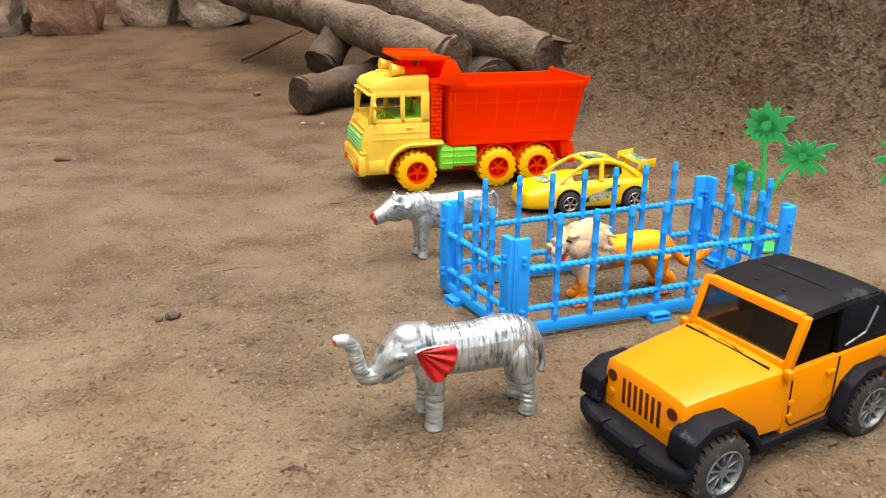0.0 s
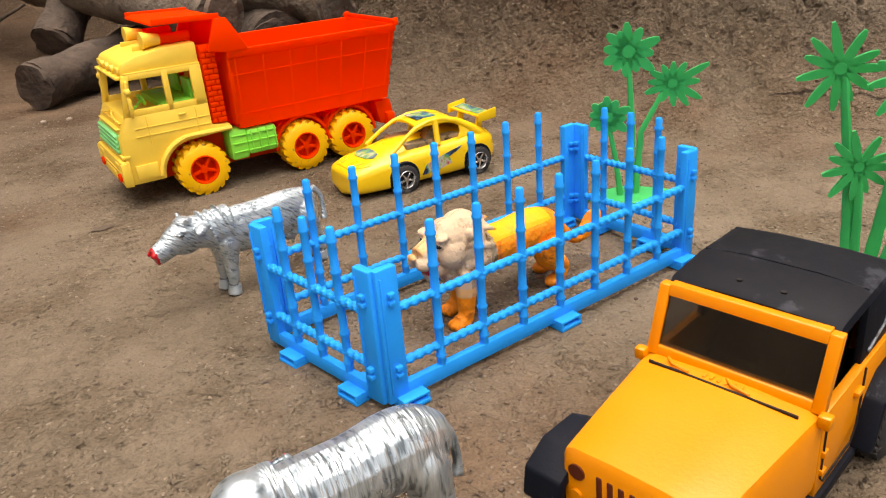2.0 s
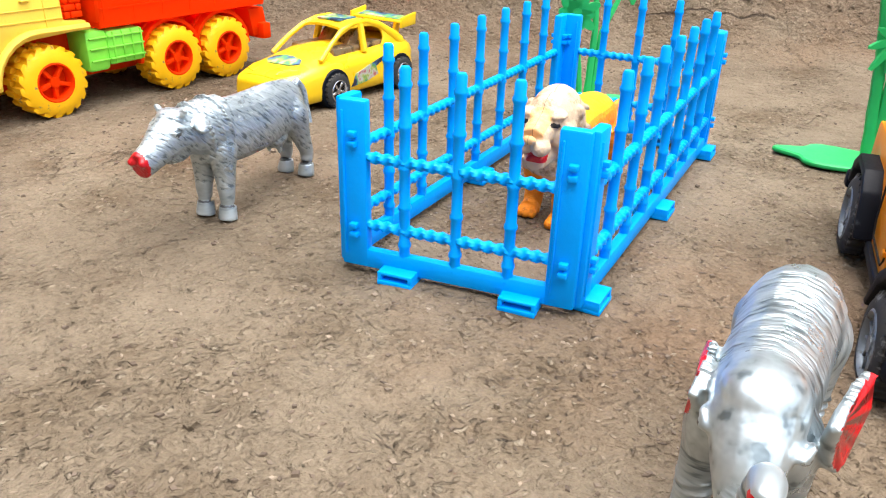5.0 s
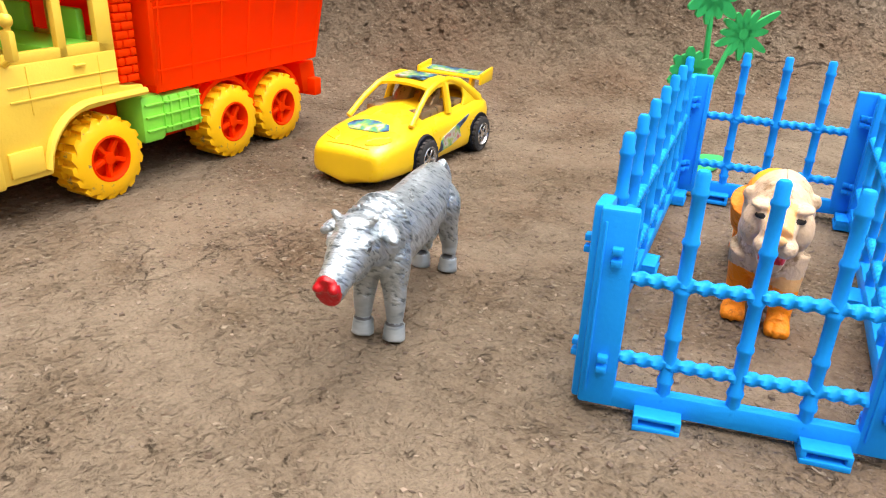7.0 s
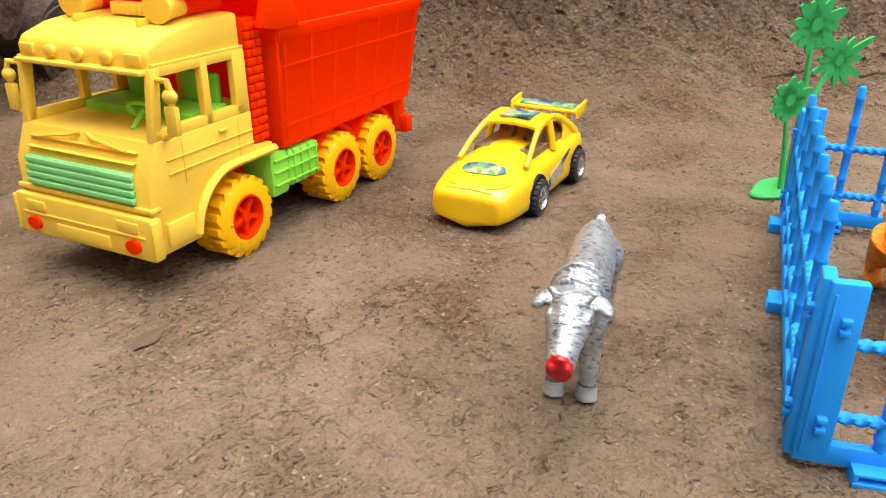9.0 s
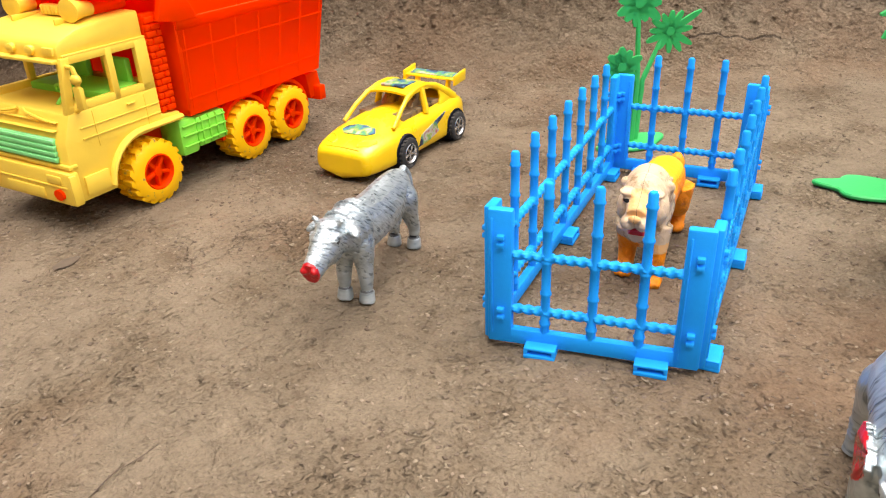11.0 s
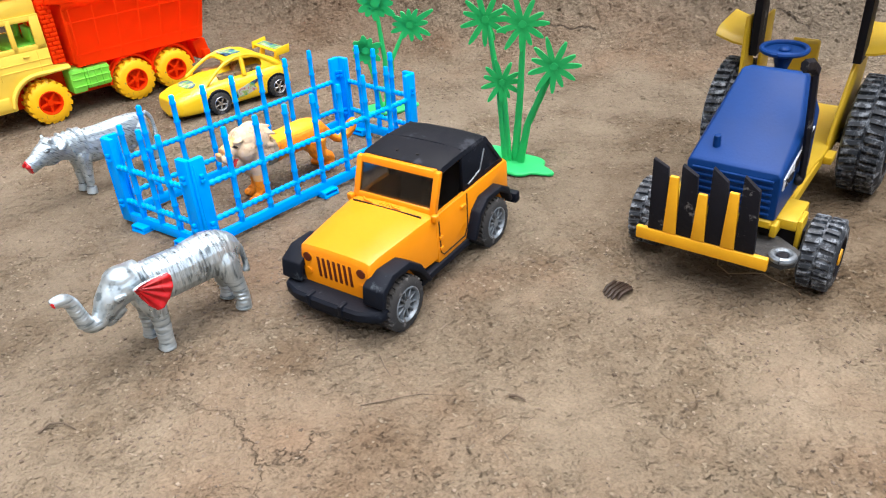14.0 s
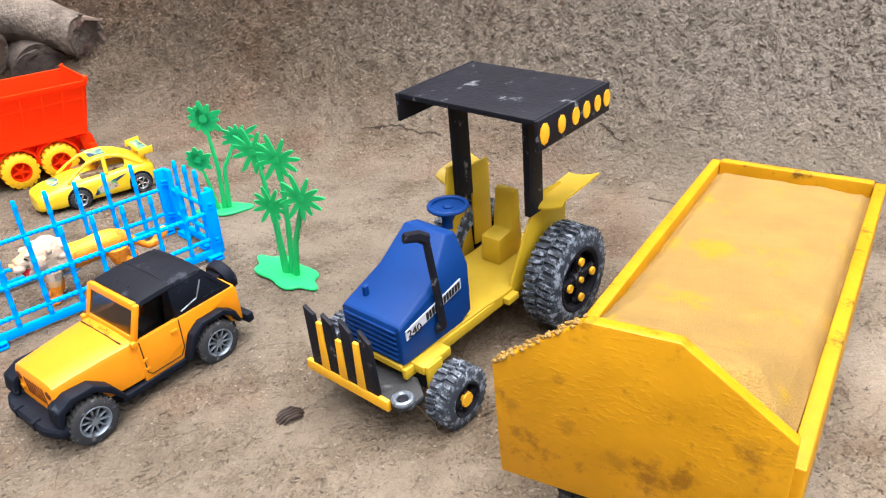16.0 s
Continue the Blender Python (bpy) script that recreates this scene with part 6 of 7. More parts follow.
def elephant():
    ps = [arc([(0.007, 0, 0.0318, 0.0088), (-0.004, 0, 0.0308, 0.0104), (-0.018, 0, 0.0304, 0.0106), (-0.031, 0, 0.0312, 0.0112), (-0.039, 0, 0.0290, 0.0098), (-0.0430, 0, 0.0268, 0.0066)], squash=0.88),
          arc([(0.002, 0, 0.0348, 0.0088), (0.010, 0.0008, 0.0352, 0.0084), (0.0165, 0.0016, 0.0316, 0.0066), (0.0205, 0.0024, 0.0278, 0.0050), (0.0240, 0.0032, 0.0254, 0.0039), (0.0280, 0.0040, 0.0264, 0.0033), (0.0303, 0.0046, 0.0325, 0.0029), (0.0316, 0.0050, 0.0388, 0.0027), (0.0342, 0.0053, 0.0424, 0.0028), (0.0380, 0.0056, 0.0432, 0.0024), (0.0394, 0.0057, 0.0430, 0.0017)], 54, 0.9)]
    ps.append(ball((0.0095, 0.0008, 0.0394), (0.0078, 0.0066, 0.0050)))
    ps.append(arc([(0.0130, 0.0014, 0.0270, 0.0036), (0.0180, 0.0022, 0.0236, 0.0028), (0.0215, 0.0028, 0.0222, 0.0016)]))
    # moulded rings round the trunk
    for k in range(8):
        f = k / 7
        c = Vector((0.0292 + 0.0027 * f, 0.0042 + 0.0008 * f, 0.0280 + 0.0110 * f))
        r = 0.0030 - 0.0004 * f
        ps.append(tube([c + Vector((r * math.cos(a), r * math.sin(a), -0.0010 * math.cos(a))) for a in (2 * math.pi * q / 14 for q in range(15))], 0.00042, 5))
    for s in (-1, 1):
        ps.append(arc([(0.0025, s * 0.0040, 0.0350, 0.0030), (0.002, s * 0.0052, 0.028, 0.0060), (0.0004, s * 0.0070, 0.0165, 0.0040), (0.0005, s * 0.0074, 0.006, 0.0034), (0.0010, s * 0.0074, 0.0002, 0.0041)]))
        ps.append(arc([(-0.0345, s * 0.0032, 0.0360, 0.0034), (-0.0355, s * 0.0046, 0.0275, 0.0070), (-0.0380, s * 0.0064, 0.0165, 0.0046), (-0.0402, s * 0.0070, 0.0065, 0.0033), (-0.0392, s * 0.0070, 0.0002, 0.0041)]))
        for x0, rear in ((0.0006, False), (-0.0398, True)):
            for k in range(4):
                z = 0.0042 + 0.0024 * k
                r = 0.0033 + 0.00014 * k
                ps.append(tube([(x0 + 0.0004 * k * (1 if rear else -0.1) + r * math.cos(a), s * 0.0072 + r * math.sin(a), z + 0.0005 * math.sin(2 * a)) for a in (2 * math.pi * q / 14 for q in range(15))], 0.00030, 5))
        ear = prism(EAR, -0.0010, 0.0010, 0.0005)
        for v in ear.verts:
            v.co.y += s * 0.0006 * math.cos(2600 * (v.co.x + 0.4 * v.co.z))
            if s < 0:
                v.co.z = 0.0330 + (v.co.z - 0.0350) * 0.74
        tilt_of(ear, ear.verts, pose(0.010, s * (0.0108 if s > 0 else 0.0088), 0, 0, 0, -s * (14 if s > 0 else 6)) @ Matrix.Translation((-0.010, 0, 0)))
        ps.append(ear)
        ps.append(ball((0.0145, s * 0.0072 + 0.0014, 0.0338), (0.0019, 0.0014, 0.0012)))
        ps.append(tube([(0.0118, s * 0.0080 + 0.0012, 0.0346), (0.0142, s * 0.0082 + 0.0014, 0.0356), (0.0168, s * 0.0068 + 0.0016, 0.0340)], 0.0006, 6))
    ps.append(arc([(-0.0440, 0, 0.034, 0.0016), (-0.0468, 0.001, 0.028, 0.0015), (-0.0476, 0.002, 0.020, 0.0014), (-0.0470, 0.002, 0.0155, 0.0020)]))

    def colour(c, n):
        if c.x > 0.0384 and c.z < 0.0440:
            return 1
        small = [((x - 0.001) * 0.95 + 0.001, 0.034 + (z - 0.034) * 0.97) for x, z in EAR]
        if c.y > 0 and within(c.x, c.z, small) and c.y > 0.0108 + 0.2450 * (0.010 - c.x):
            return 1
        if c.y < 0 and within(c.x, 0.0350 + (c.z - 0.0330) / 0.74, small) and c.y < -0.0088 - 0.105 * (0.010 - c.x):
            return 1
        if ((c.x - 0.0146) / 0.0012) ** 2 + ((c.z - 0.0338) / 0.0007) ** 2 < 1 and abs(c.y - 0.0014) > 0.006:
            return 3
        return 2 if c.z < 0.0185 or c.x > 0.0235 else 4 if c.x > 0.0050 else 0
    return figurine("elephant_figurine", (0.1893, 0.5258), 25, ps, 0.0005, colour, [ELEPHANT, EARRED, ELEPHANT_LEG, EYE_CREASE, ELEPHANT_HEAD], "silver chromed toy elephant with red ears and raised trunk", 3)


def bison():
    ps = [arc([(0.006, 0, 0.0300, 0.0088), (-0.004, 0, 0.0292, 0.0112), (-0.018, 0, 0.0284, 0.0116), (-0.034, 0, 0.0290, 0.0112), (-0.0440, 0, 0.0298, 0.0094), (-0.0495, 0, 0.0300, 0.0062)], 24, squash=0.66),
          arc([(-0.003, 0, 0.0320, 0.0106), (0.005, 0, 0.0330, 0.0090), (0.0115, 0, 0.0340, 0.0078), (0.0165, 0, 0.0346, 0.0076), (0.0215, 0, 0.0334, 0.0066), (0.0265, 0, 0.0310, 0.0052), (0.0310, 0, 0.0292, 0.0046), (0.0330, 0, 0.0286, 0.0042)], 30, 0.80)]
    ps.append(ball((0.0172, 0, 0.0396), (0.0044, 0.0050, 0.0034)))
    ps.append(ball((0.0175, 0, 0.0292), (0.0070, 0.0040, 0.0040)))
    # folds of the neck and the beaded collar
    for k in range(30):
        a = 2 * math.pi * k / 30
        ps.append(ball((0.0072 + 0.0024 * math.sin(a), 0.0072 * math.cos(a), 0.0334 + 0.0092 * math.sin(a)), (0.0008, 0.0008, 0.0008)))
    for x0, rr in ((0.0028, 0.0098), (-0.0012, 0.0106)):
        ps.append(tube([(x0 + 0.0026 * math.sin(a), 0.78 * rr * math.cos(a), 0.0326 + rr * math.sin(a)) for a in (2 * math.pi * q / 24 for q in range(25))], 0.0006, 5))
    for s in (-1, 1):
        ps.append(arc([(0.0, s * 0.0028, 0.0340, 0.0030), (0.0, s * 0.0036, 0.026, 0.0052), (0.0005, s * 0.0044, 0.0160, 0.0036), (0.0010, s * 0.0048, 0.0100, 0.0029), (0.0010, s * 0.0048, 0.0062, 0.0024)]))
        ps.append(arc([(0.0010, s * 0.0048, 0.0052, 0.0029), (0.0018, s * 0.0048, 0.0002, 0.0034)]))
        ps.append(arc([(-0.0405, s * 0.0020, 0.0345, 0.0032), (-0.042, s * 0.0034, 0.027, 0.0062), (-0.0455, s * 0.0044, 0.0170, 0.0038), (-0.0482, s * 0.0048, 0.0100, 0.0028), (-0.0478, s * 0.0048, 0.0062, 0.0024)]))
        ps.append(arc([(-0.0478, s * 0.0048, 0.0052, 0.0029), (-0.0470, s * 0.0048, 0.0002, 0.0034)]))
        ps.append(arc([(0.0170, s * 0.0038, 0.0408, 0.0013), (0.0168, s * 0.0054, 0.0424, 0.0010), (0.0172, s * 0.0062, 0.0430, 0.0006)]))
        ps.append(ball((0.0124, s * 0.0078, 0.0372), (0.0042, 0.0026, 0.0018), (s * -20, 18, s * 40)))
        ps.append(ball((0.0206, s * 0.0047, 0.0362), (0.0018, 0.0014, 0.0012)))
        ps.append(tube([(0.0180, s * 0.0054, 0.0374), (0.0204, s * 0.0053, 0.0381), (0.0230, s * 0.0041, 0.0366)], 0.0007, 6))
        ps.append(tube([(0.0184, s * 0.0056, 0.0350), (0.0206, s * 0.0053, 0.0344), (0.0228, s * 0.0044, 0.0350)], 0.0005, 6))
        ps.append(ball((0.0336, s * 0.0020, 0.0300), (0.0012, 0.0014, 0.0012)))
        ps.append(ball((-0.034, s * 0.0024, 0.0158), (0.0012, 0.0012, 0.0030)))
    ps.append(arc([(-0.0500, 0, 0.0370, 0.0018), (-0.0535, 0.001, 0.0330, 0.0014), (-0.0540, 0.002, 0.026, 0.0013), (-0.0530, 0.003, 0.020, 0.0019)]))
    ps.append(ball((-0.0335, 0, 0.0192), (0.0068, 0.0052, 0.0040)))

    def colour(c, n):
        if c.x > 0.0320 + 0.2 * (c.z - 0.029):
            return 1
        if ((c.x - 0.0208) / 0.0011) ** 2 + ((c.z - 0.0362) / 0.0007) ** 2 < 1 and abs(c.y) > 0.003 or 0.0052 < c.z < 0.0060:
            return 3
        return 2 if c.z < 0.0120 else 0
    return figurine("cow_figurine", (0.1557, 0.7152), 33, ps, 0.0005, colour, [BISON, RED, HOOF, EYE_CREASE], "silver chromed toy cow with a red muzzle and beaded collar", 2)


def lion():
    ps = [arc([(0.004, 0, 0.0270, 0.0090), (-0.006, 0, 0.0272, 0.0100), (-0.022, 0, 0.0268, 0.0090), (-0.038, 0, 0.0275, 0.0094), (-0.048, 0, 0.0265, 0.0084), (-0.054, 0, 0.0250, 0.0055)], 24),
          ball((-0.0010, 0, 0.0348), (0.0108, 0.0100, 0.0132)), ball((0.0062, 0, 0.0372), (0.0084, 0.0086, 0.0096)), ball((0.001, 0, 0.0255), (0.0090, 0.0090, 0.0120)),
          arc([(0.009, 0, 0.0372, 0.0062), (0.0155, 0, 0.0356, 0.0050), (0.0205, 0, 0.0344, 0.0042)]), ball((0.0236, 0, 0.0352), (0.0014, 0.0026, 0.0016)),
          arc([(0.007, 0, 0.0298, 0.0056), (0.0135, 0, 0.0268, 0.0042), (0.0178, 0, 0.0256, 0.0030)])]
    for k in range(34):
        # locks of the mane
        rnd = random.Random(300 + k)
        a, x = rnd.uniform(-2.3, 2.3), rnd.uniform(-0.0105, 0.0005)
        y, z = 0.0092 * math.sin(a), 0.0335 + 0.0114 * math.cos(a)
        ps.append(arc([(x + 0.004, y * 0.88, z - 0.0002, 0.0009), (x, y * 0.94, z - 0.0012, 0.0011), (x - 0.0045, y * 0.96, z - 0.0030, 0.0006)], 6))
    for s in (-1, 1):
        ps.append(ball((0.0072, s * 0.0056, 0.0335), (0.0068, 0.0044, 0.0066)))
        ps.append(ball((0.0122, s * 0.0050, 0.0414), (0.0030, 0.0036, 0.0013), (0, 12, -s * 24)))
        ps.append(ball((0.0196, s * 0.0027, 0.0322), (0.0040, 0.0032, 0.0030)))
        ps.append(ball((0.0010, s * 0.0086, 0.0402), (0.0018, 0.0020, 0.0024)))
        ps.append(ball((0.0135, s * 0.0052, 0.0384), (0.0016, 0.0016, 0.0013)))
        lead = 0.003 * s
        ps.append(arc([(0.001, s * 0.0055, 0.024, 0.0060), (0.000 + lead, s * 0.0062, 0.012, 0.0040), (0.001 + lead, s * 0.0064, 0.004, 0.0034), (0.0045 + lead, s * 0.0064, 0.0022, 0.0036)]))
        for t in (-1, 0, 1):
            ps.append(ball((0.0068 + lead - 0.0006 * abs(t), s * 0.0064 + t * 0.0022, 0.0018), (0.0026, 0.0015, 0.0021)))
        ps.append(ball((0.0035 + lead, s * 0.0064, 0.0020), (0.0048, 0.0038, 0.0026)))
        hind = -0.006 * (1 - s) / 2
        ps.append(arc([(-0.043, s * 0.0058, 0.0235, 0.0078), (-0.044 + hind, s * 0.0070, 0.014, 0.0052), (-0.0525 + hind, s * 0.0070, 0.0085, 0.0034), (-0.0505 + hind, s * 0.0070, 0.003, 0.0032)]))
        ps.append(ball((-0.0475 + hind, s * 0.0070, 0.0020), (0.0052, 0.0038, 0.0027)))
    ps.append(arc([(-0.054, 0, 0.0275, 0.0030), (-0.0610, 0, 0.0200, 0.0026), (-0.0680, 0, 0.0140, 0.0026), (-0.0750, 0, 0.0150, 0.0034), (-0.0810, 0, 0.0200, 0.0040), (-0.0845, 0, 0.0235, 0.0016)], 30))

    def colour(c, n):
        if 0.0125 < c.x < 0.0215 and 0.0262 < c.z < 0.0302 and abs(c.y) < 0.0036:
            return 3
        if ((c.x - 0.0148) / 0.0011) ** 2 + ((c.z - 0.0384) / 0.0007) ** 2 < 1 and abs(c.y) > 0.0036:
            return 4
        if 0.0125 < c.x and c.z > 0.0352 and abs(c.y) < 0.0036 or c.x > 0.0245:
            return 5
        if c.z < 0.0180 and c.x > -0.010:
            return 1 if c.z < 0.0140 or c.y < 0 else 5
        if c.x > 0.003 or (c.x > -0.009 and c.z > 0.026):
            return 0
        if c.x > -0.0125:
            return 2 if c.z < 0.036 else 0
        if c.z > 0.0322 and c.x > -0.046:
            return 6
        return 1
    return figurine("lion_figurine", (0.2560, 0.6570), 29, ps, 0.0005, colour, [LIONB, LIONO, LIONM, RED, DARK, LIONN, LIONY], "cream and orange toy lion with open red mouth", 3)


elephant(), bison(), lion()


# ---- plastic palms ----
def palm(name, base, yaw, outline, trunks, heads, label, group):
    t = empty(name, pose(base[0], base[1], ground_height(*base, False), 0, 0, yaw), label, "toy palm", group)
    part("base", slab(outline, 0.0006, 0.0030, 0.0007), PALM, t)
    for pts, r in trunks:
        q = [Vector(p) for p in pts]
        zs = []
        for i in range(len(q) - 1):
            zs += [q[i].lerp(q[i + 1], k / 6) for k in range(6)]
        zs.append(q[-1])
        part("trunk", tube(zs, [r * (1.25 - 0.5 * i / len(zs)) * (1.06 if i % 2 else 0.96) for i in range(len(zs))], 8, squash=0.7), PALM, t)
    for at, nod, turn, fan, width, hub in heads:
        f = part("frond_head", leaf_fan(fan, width, 0.0013, hub), PALM, t)
        f.matrix_basis = pose(*at, nod, 0, turn)
    return t


def wavy(rx, ry, n, k, depth):
    return [(rx * (1 + depth * math.cos(k * a)) * math.cos(a), ry * (1 + depth * math.cos(k * a)) * math.sin(a)) for a in (2 * math.pi * i / n for i in range(n))]


full = [(a + 6 * math.sin(a * 7), 0.0158 + 0.0022 * math.sin(a * 3)) for a in range(0, 360, 33)]
palm("toy_palm", (0.4100, 0.6285), -62.6, wavy(0.0335, 0.0150, 48, 6, 0.12),
     [([(0.001, -0.001, 0.002), (-0.004, 0.000, 0.045), (-0.0115, -0.001, 0.090)], 0.0022), ([(0.006, 0.002, 0.002), (0.010, 0.002, 0.045), (0.0135, 0.001, 0.090)], 0.0023),
      ([(0.003, 0.000, 0.002), (0.002, -0.001, 0.028), (0.000, -0.001, 0.054)], 0.0018), ([(0.010, 0.002, 0.002), (0.016, 0.002, 0.030), (0.0345, 0.001, 0.068)], 0.0024)],
     [((-0.0120, -0.003, 0.0910), 6, 38, full, 0.0026, 0.0024), ((0.0138, -0.001, 0.0912), 6, 38, full, 0.0026, 0.0024), ((0.000, -0.003, 0.0550), 6, 42, [(a, l * 0.85) for a, l in full], 0.0024, 0.0020), ((0.0362, -0.001, 0.0700), 6, 38, full, 0.0026, 0.0024)],
     "green plastic palm clump with four frond heads on a scalloped base", "plastic palms")
big = [(95, 0.0135), (62, 0.012), (22, 0.0150), (-5, 0.0115), (-38, 0.0150), (-65, 0.0105), (-95, 0.0120), (-128, 0.0110), (-155, 0.0125), (172, 0.0115), (140, 0.0130), (117, 0.0105)]
bent = [(150, 0.012), (175, 0.011), (200, 0.013), (120, 0.010), (90, 0.010), (60, 0.011), (30, 0.018), (5, 0.012), (-30, 0.015), (-55, 0.013), (-85, 0.011), (-120, 0.010)]
palm("toy_palm", (0.3725, 0.7630), -8, wavy(0.0230, 0.0120, 40, 4, 0.08),
     [([(0.0, 0, 0.002), (0.001, 0, 0.040), (-0.002, 0, 0.076)], 0.0018), ([(0.004, 0.001, 0.002), (0.006, 0.001, 0.038), (0.018, 0.001, 0.061)], 0.0017), ([(-0.005, -0.001, 0.002), (-0.008, -0.001, 0.024), (-0.0125, -0.001, 0.044)], 0.0015)],
     [((-0.0025, -0.001, 0.0825), 5, -14, [(a, l * 1.12) for a, l in big], 0.0042, 0.0034), ((0.0215, -0.001, 0.0640), 5, -14, [(a, l * 1.15) for a, l in bent], 0.0030, 0.0026), ((-0.0130, -0.002, 0.0487), 5, -14, [(a, l * 0.85) for a, l in big], 0.0040, 0.0028)],
     "green plastic palm clump with three broad frond heads", "plastic palms")


# ---- logs, stones and litter ----
def log(points, radii, seed, label, jag=0.0045, mat=None):
    rnd = random.Random(seed)
    t = empty("log", pose(0, 0, 0), label, "log", "log pile")
    q = [Vector(p) for p in points]
    path, rs = [], []
    for i in range(len(q) - 1):
        for k in range(8):
            path.append(q[i].lerp(q[i + 1], k / 8))
            rs.append(radii[i] + (radii[i + 1] - radii[i]) * k / 8)
    path.append(q[-1]), rs.append(radii[-1])
    b = tube(path, rs, 26)
    for v in b.verts:
        c = v.co
        v.co = c + 0.0060 * Vector((noise.noise(c * 22 + Vector((seed, 0, 0))), noise.noise(c * 22 + Vector((0, seed, 5))), noise.noise(c * 22 + Vector((9, 0, seed))))) + 0.0022 * noise.noise_vector(c * 70)
    part("bark", b, mat or BARK, t)
    for end, nxt, r in ((q[0], q[1], radii[0]), (q[-1], q[-2], radii[-1])):
        d = (end - nxt).normalized()
        c = tube([end - d * 0.002, end + d * 0.0025, end + d * 0.0030], [r * 0.97, r * 0.94, r * 0.80], 24)
        for v in c.verts:
            v.co += jag * noise.noise_vector(v.co * 40) + d * jag * 1.5 * noise.noise(v.co * 75)
        part("cut_end", c, CUTWOOD if mat is None else mat, t, "weathered cut end")
    return t


log([(-0.082, 1.215, 0.0245), (-0.010, 1.36, 0.034)], [0.0245, 0.028], 3, "short dark weathered log lying on mud", mat=DARKWOOD)
log([(0.118, 1.195, 0.077), (0.00, 1.32, 0.098), (-0.20, 1.52, 0.128), (-0.36, 1.68, 0.150)], [0.027, 0.029, 0.031, 0.033], 7, "long grey-brown log with smooth bark in the pile")
log([(0.232, 1.200, 0.080), (0.14, 1.29, 0.100), (0.03, 1.40, 0.125)], [0.026, 0.032, 0.034], 11, "thick split log with a dark broken end", 0.013)
log([(0.170, 1.215, 0.038), (0.12, 1.42, 0.050)], [0.036, 0.040], 15, "dark log under the pile", mat=DARKWOOD)
log([(-0.090, 1.34, 0.050), (-0.075, 1.38, 0.085)], [0.026, 0.024], 19, "stub of a dark branch in the pile", mat=DARKWOOD)
log([(0.02, 1.30, 0.034), (0.07, 1.38, 0.045)], [0.034, 0.036], 23, "short dark log under the pile", mat=DARKWOOD)


def stone(at, size, turn, seed, material, label):
    b = bmesh.new()
    bmesh.ops.create_icosphere(b, subdivisions=4, radius=1.0)
    for v in b.verts:
        c = v.co.copy()
        m = max(abs(c.x), abs(c.y), abs(c.z))
        c = c.lerp(c / m * 0.86, 0.6)
        c += 0.22 * noise.noise_vector(c * 1.6 + Vector((seed, 0, 0))) + 0.06 * noise.noise_vector(c * 5 + Vector((0, seed, 0)))
        v.co = Vector((c.x * size[0], c.y * size[1], c.z * size[2]))
    ob = part("stone", b, material)
    ob.matrix_world = pose(at[0], at[1], drop(at[0], at[1], size[2] * 0.7), *turn)
    return tagged(ob, label, "stone", "rubble stones")


stone((-0.95, 1.84), (0.055, 0.06, 0.075), (4, 6, 10), 1, STONE, "rough pale grey stone at the foot of the bank")
stone((-0.815, 1.86), (0.075, 0.06, 0.095), (0, -6, 8), 2, BRICKR, "large reddish stone block in the rubble")
stone((-0.675, 1.98), (0.062, 0.06, 0.085), (5, 14, -6), 3, STONE, "pale angular stone in the rubble")
stone((-0.525, 1.99), (0.085, 0.06, 0.075), (0, -10, 12), 4, STONE, "broad pale stone in the rubble")
stone((-1.13, 1.86), (0.10, 0.08, 0.10), (0, 5, -8), 5, BRICKR, "reddish stone in the rubble")


def pebble(at, size, turn, seed, material, label, category="stone"):
    b = bmesh.new()
    bmesh.ops.create_icosphere(b, subdivisions=2, radius=1.0)
    for v in b.verts:
        c = v.co + 0.25 * noise.noise_vector(v.co * 1.7 + Vector((seed, 3, 0)))
        v.co = Vector((c.x * size[0], c.y * size[1], c.z * size[2]))
    ob = part("pebble", b, material)
    ob.matrix_world = pose(at[0], at[1], drop(at[0], at[1], size[2] * 0.5), 0, 0, turn)
    return tagged(ob, label, category, "loose pebbles")


def twig(points, r, seed, label, material):
    p = [(x, y, drop(x, y, r * 0.8 + lift)) for x, y, lift in points]
    q = [Vector(a) for a in p]
    fine = []
    for i in range(len(q) - 1):
        fine += [q[i].lerp(q[i + 1], k / 4) for k in range(4)]
    fine.append(q[-1])
    for i, v in enumerate(fine):
        v += 0.0006 * noise.noise_vector(v * 90)
    return tagged(part("twig", tube(fine, [r * (1 - 0.6 * i / len(fine)) for i in range(len(fine))], 7), material), label, "twig", "twigs")


def seed_husk():
    t = empty("seed_husk", pose(0.3944, 0.4710, 0.0003, 0, 0, 20), "dark brown ridged husk lying on the mud", "husk")
    for k in range(5):
        y = -0.0042 + k * 0.0021
        ln = 0.0078 * math.sqrt(max(0.1, 1 - (y / 0.006) ** 2))
        part("ridge", tube([(-ln, y, 0.0006), (-ln * 0.5, y, 0.0024), (ln * 0.5, y * 1.05, 0.0024), (ln, y, 0.0006)], [0.0006, 0.0010, 0.0010, 0.0005], 8), HUSK, t)
    return t


HUSK = surface("dark_husk", (0.026, 0.014, 0.008), 0.6, var=0.3, grain=500, bump=0.0004, dust=0.0)
STRAWDARK = surface("dark_straw", (0.075, 0.055, 0.038), 0.8, var=0.25, dust=0.1)
STRAW = surface("dry_straw", (0.34, 0.25, 0.15), 0.7, var=0.2, dust=0.0)
seed_husk()

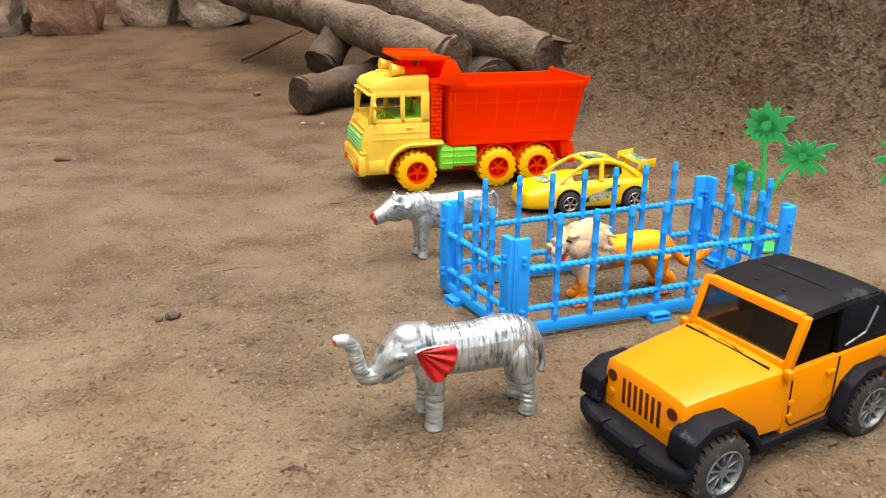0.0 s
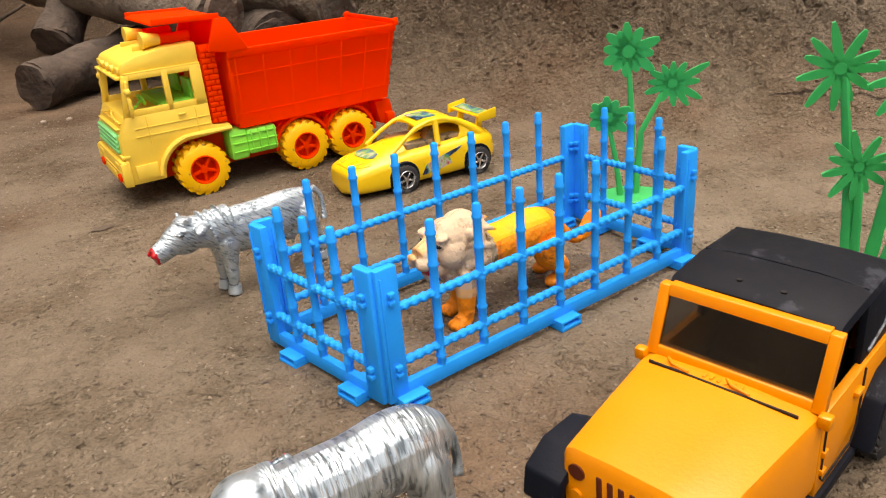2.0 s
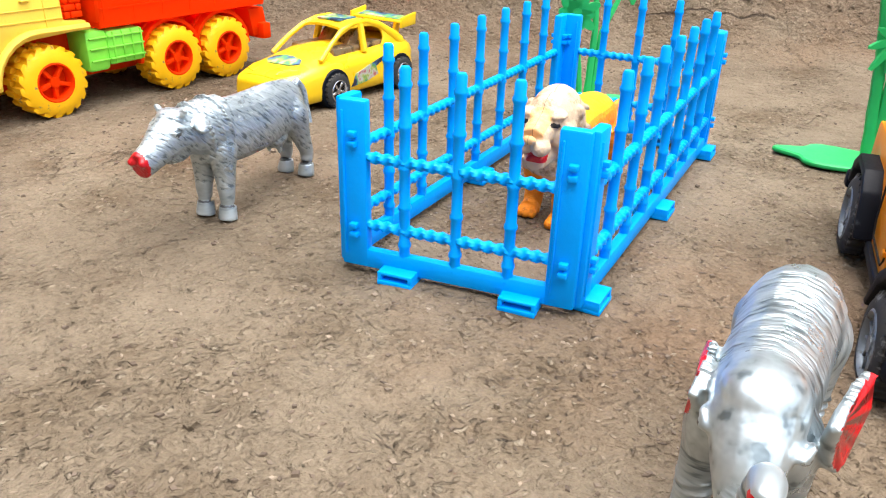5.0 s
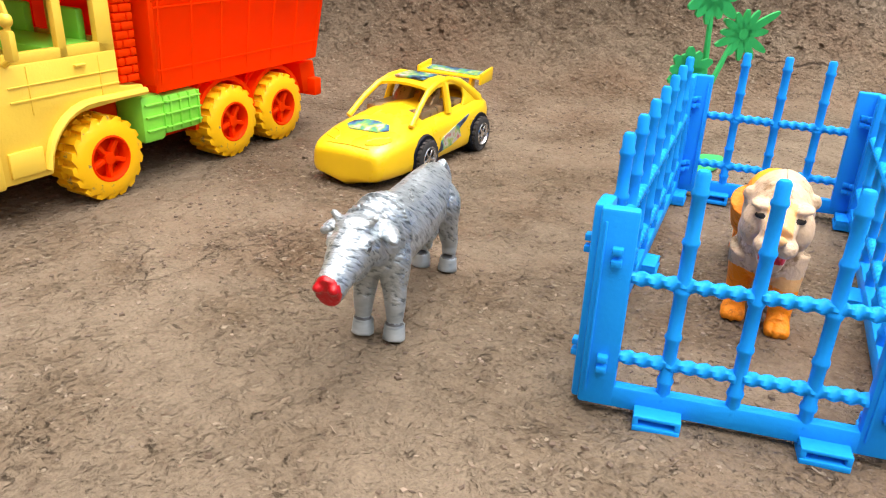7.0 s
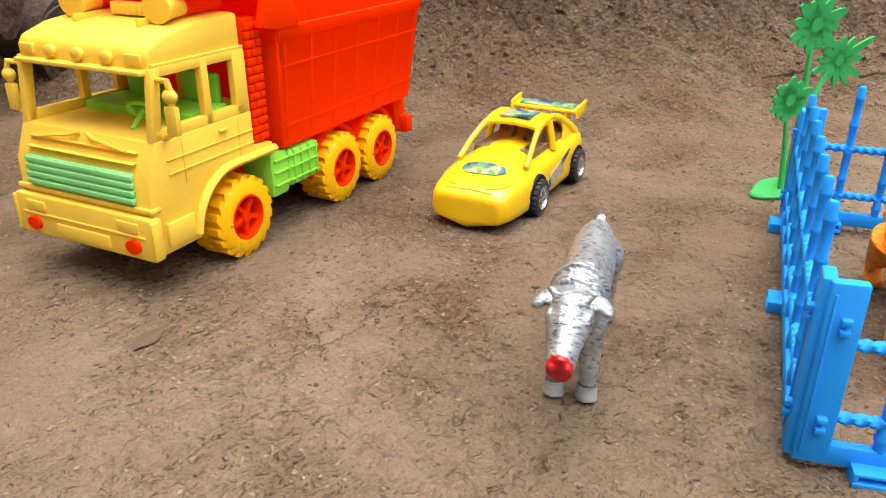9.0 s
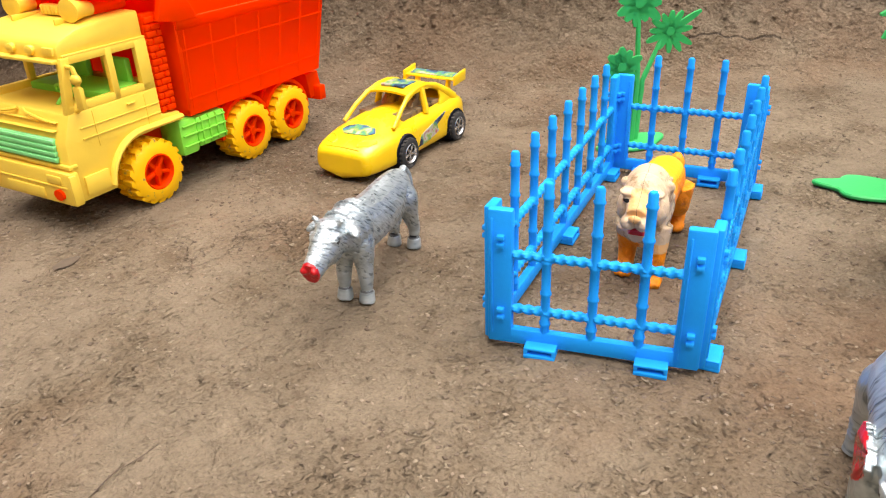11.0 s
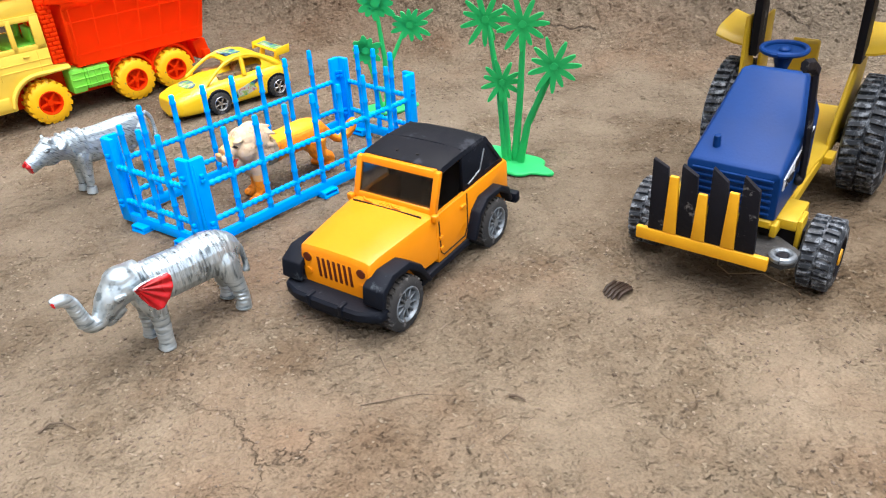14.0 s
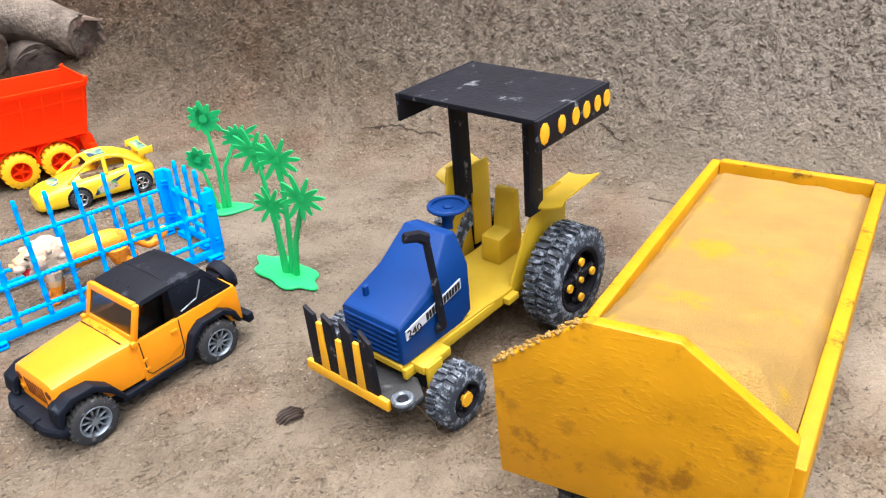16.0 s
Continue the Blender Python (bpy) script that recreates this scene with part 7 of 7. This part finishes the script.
# ---- loose pebbles, chips and twigs ----
pebble((0.0400, 0.6030), (0.0042, 0.0034, 0.0026), 20, 1, DARKWOOD, "small brown pebble on the mud")
pebble((0.0347, 0.5985), (0.0022, 0.0020, 0.0014), 70, 2, DARKWOOD, "tiny brown pebble on the mud")
pebble((-0.2300, 0.9230), (0.0085, 0.0040, 0.0030), 10, 3, DARKWOOD, "dark chip of wood on the mud", "wood chip")
pebble((0.0698, 0.8255), (0.0070, 0.0034, 0.0010), 25, 4, STRAWDARK, "curled dry leaf chip on the mud", "leaf")
pebble((-0.190, 1.3400), (0.0060, 0.0045, 0.0040), 40, 5, BARK, "pale pebble beside the logs")
pebble((-0.060, 1.1480), (0.0030, 0.0026, 0.0022), 15, 6, STONE, "white pebble at the end of a log")
pebble((-0.035, 1.1450), (0.0034, 0.0026, 0.0020), 60, 7, STONE, "pale pebble at the foot of a log")
twig([(0.2640, 0.5110, 0.001), (0.2660, 0.5040, 0.002), (0.2630, 0.4960, 0.001), (0.2610, 0.4850, 0.0)], 0.0004, 1, "thin curved dry twig lying in front of a toy jeep", STRAWDARK)
twig([(0.4560, 0.4760, 0.003), (0.4470, 0.4660, 0.001), (0.4480, 0.4590, 0.0), (0.4600, 0.4500, 0.001), (0.4650, 0.4360, 0.0), (0.4640, 0.4300, 0.0)], 0.0004, 2, "fine bent straw under a toy tractor", STRAW)
twig([(0.1400, 0.4830, 0.0), (0.1445, 0.4852, 0.001), (0.1500, 0.4832, 0.001), (0.1545, 0.4790, 0.0)], 0.0006, 3, "short curved dark twig on the mud", STRAWDARK)
# a very thin rod laid in place of a crack
twig([(0.0360, 0.6680, 0.0), (0.0501, 0.6754, 0.001), (0.0640, 0.6800, 0.0)], 0.00025, 4, "thin dark line standing for a crack in the mud", STRAWDARK)
twig([(0.2780, 0.4790, 0.0), (0.2775, 0.4700, 0.0), (0.2785, 0.4620, 0.0), (0.2815, 0.4530, 0.0)], 0.0003, 5, "long fine dry grass stalk on the mud", STRAWDARK)
twig([(-0.300, 1.560, 0.004), (-0.255, 1.585, 0.02), (-0.205, 1.620, 0.045)], 0.0040, 6, "dark stick leaning on the log pile", DARKWOOD)
twig([(0.2610, 0.4480, 0.0), (0.2700, 0.4460, 0.0005), (0.2860, 0.4440, 0.0), (0.2970, 0.4380, 0.0)], 0.0003, 7, "straight fine dark straw on the mud", STRAWDARK)
twig([(0.3165, 0.4270, 0.0), (0.3185, 0.4245, 0.0012), (0.3212, 0.4218, 0.0)], 0.0007, 8, "tiny dark bent twig on the mud", STRAWDARK)
twig([(0.3030, 0.4060, 0.0), (0.3110, 0.4100, 0.0), (0.3200, 0.4130, 0.0)], 0.0002, 9, "fine grass fibre on the mud", STRAWDARK)
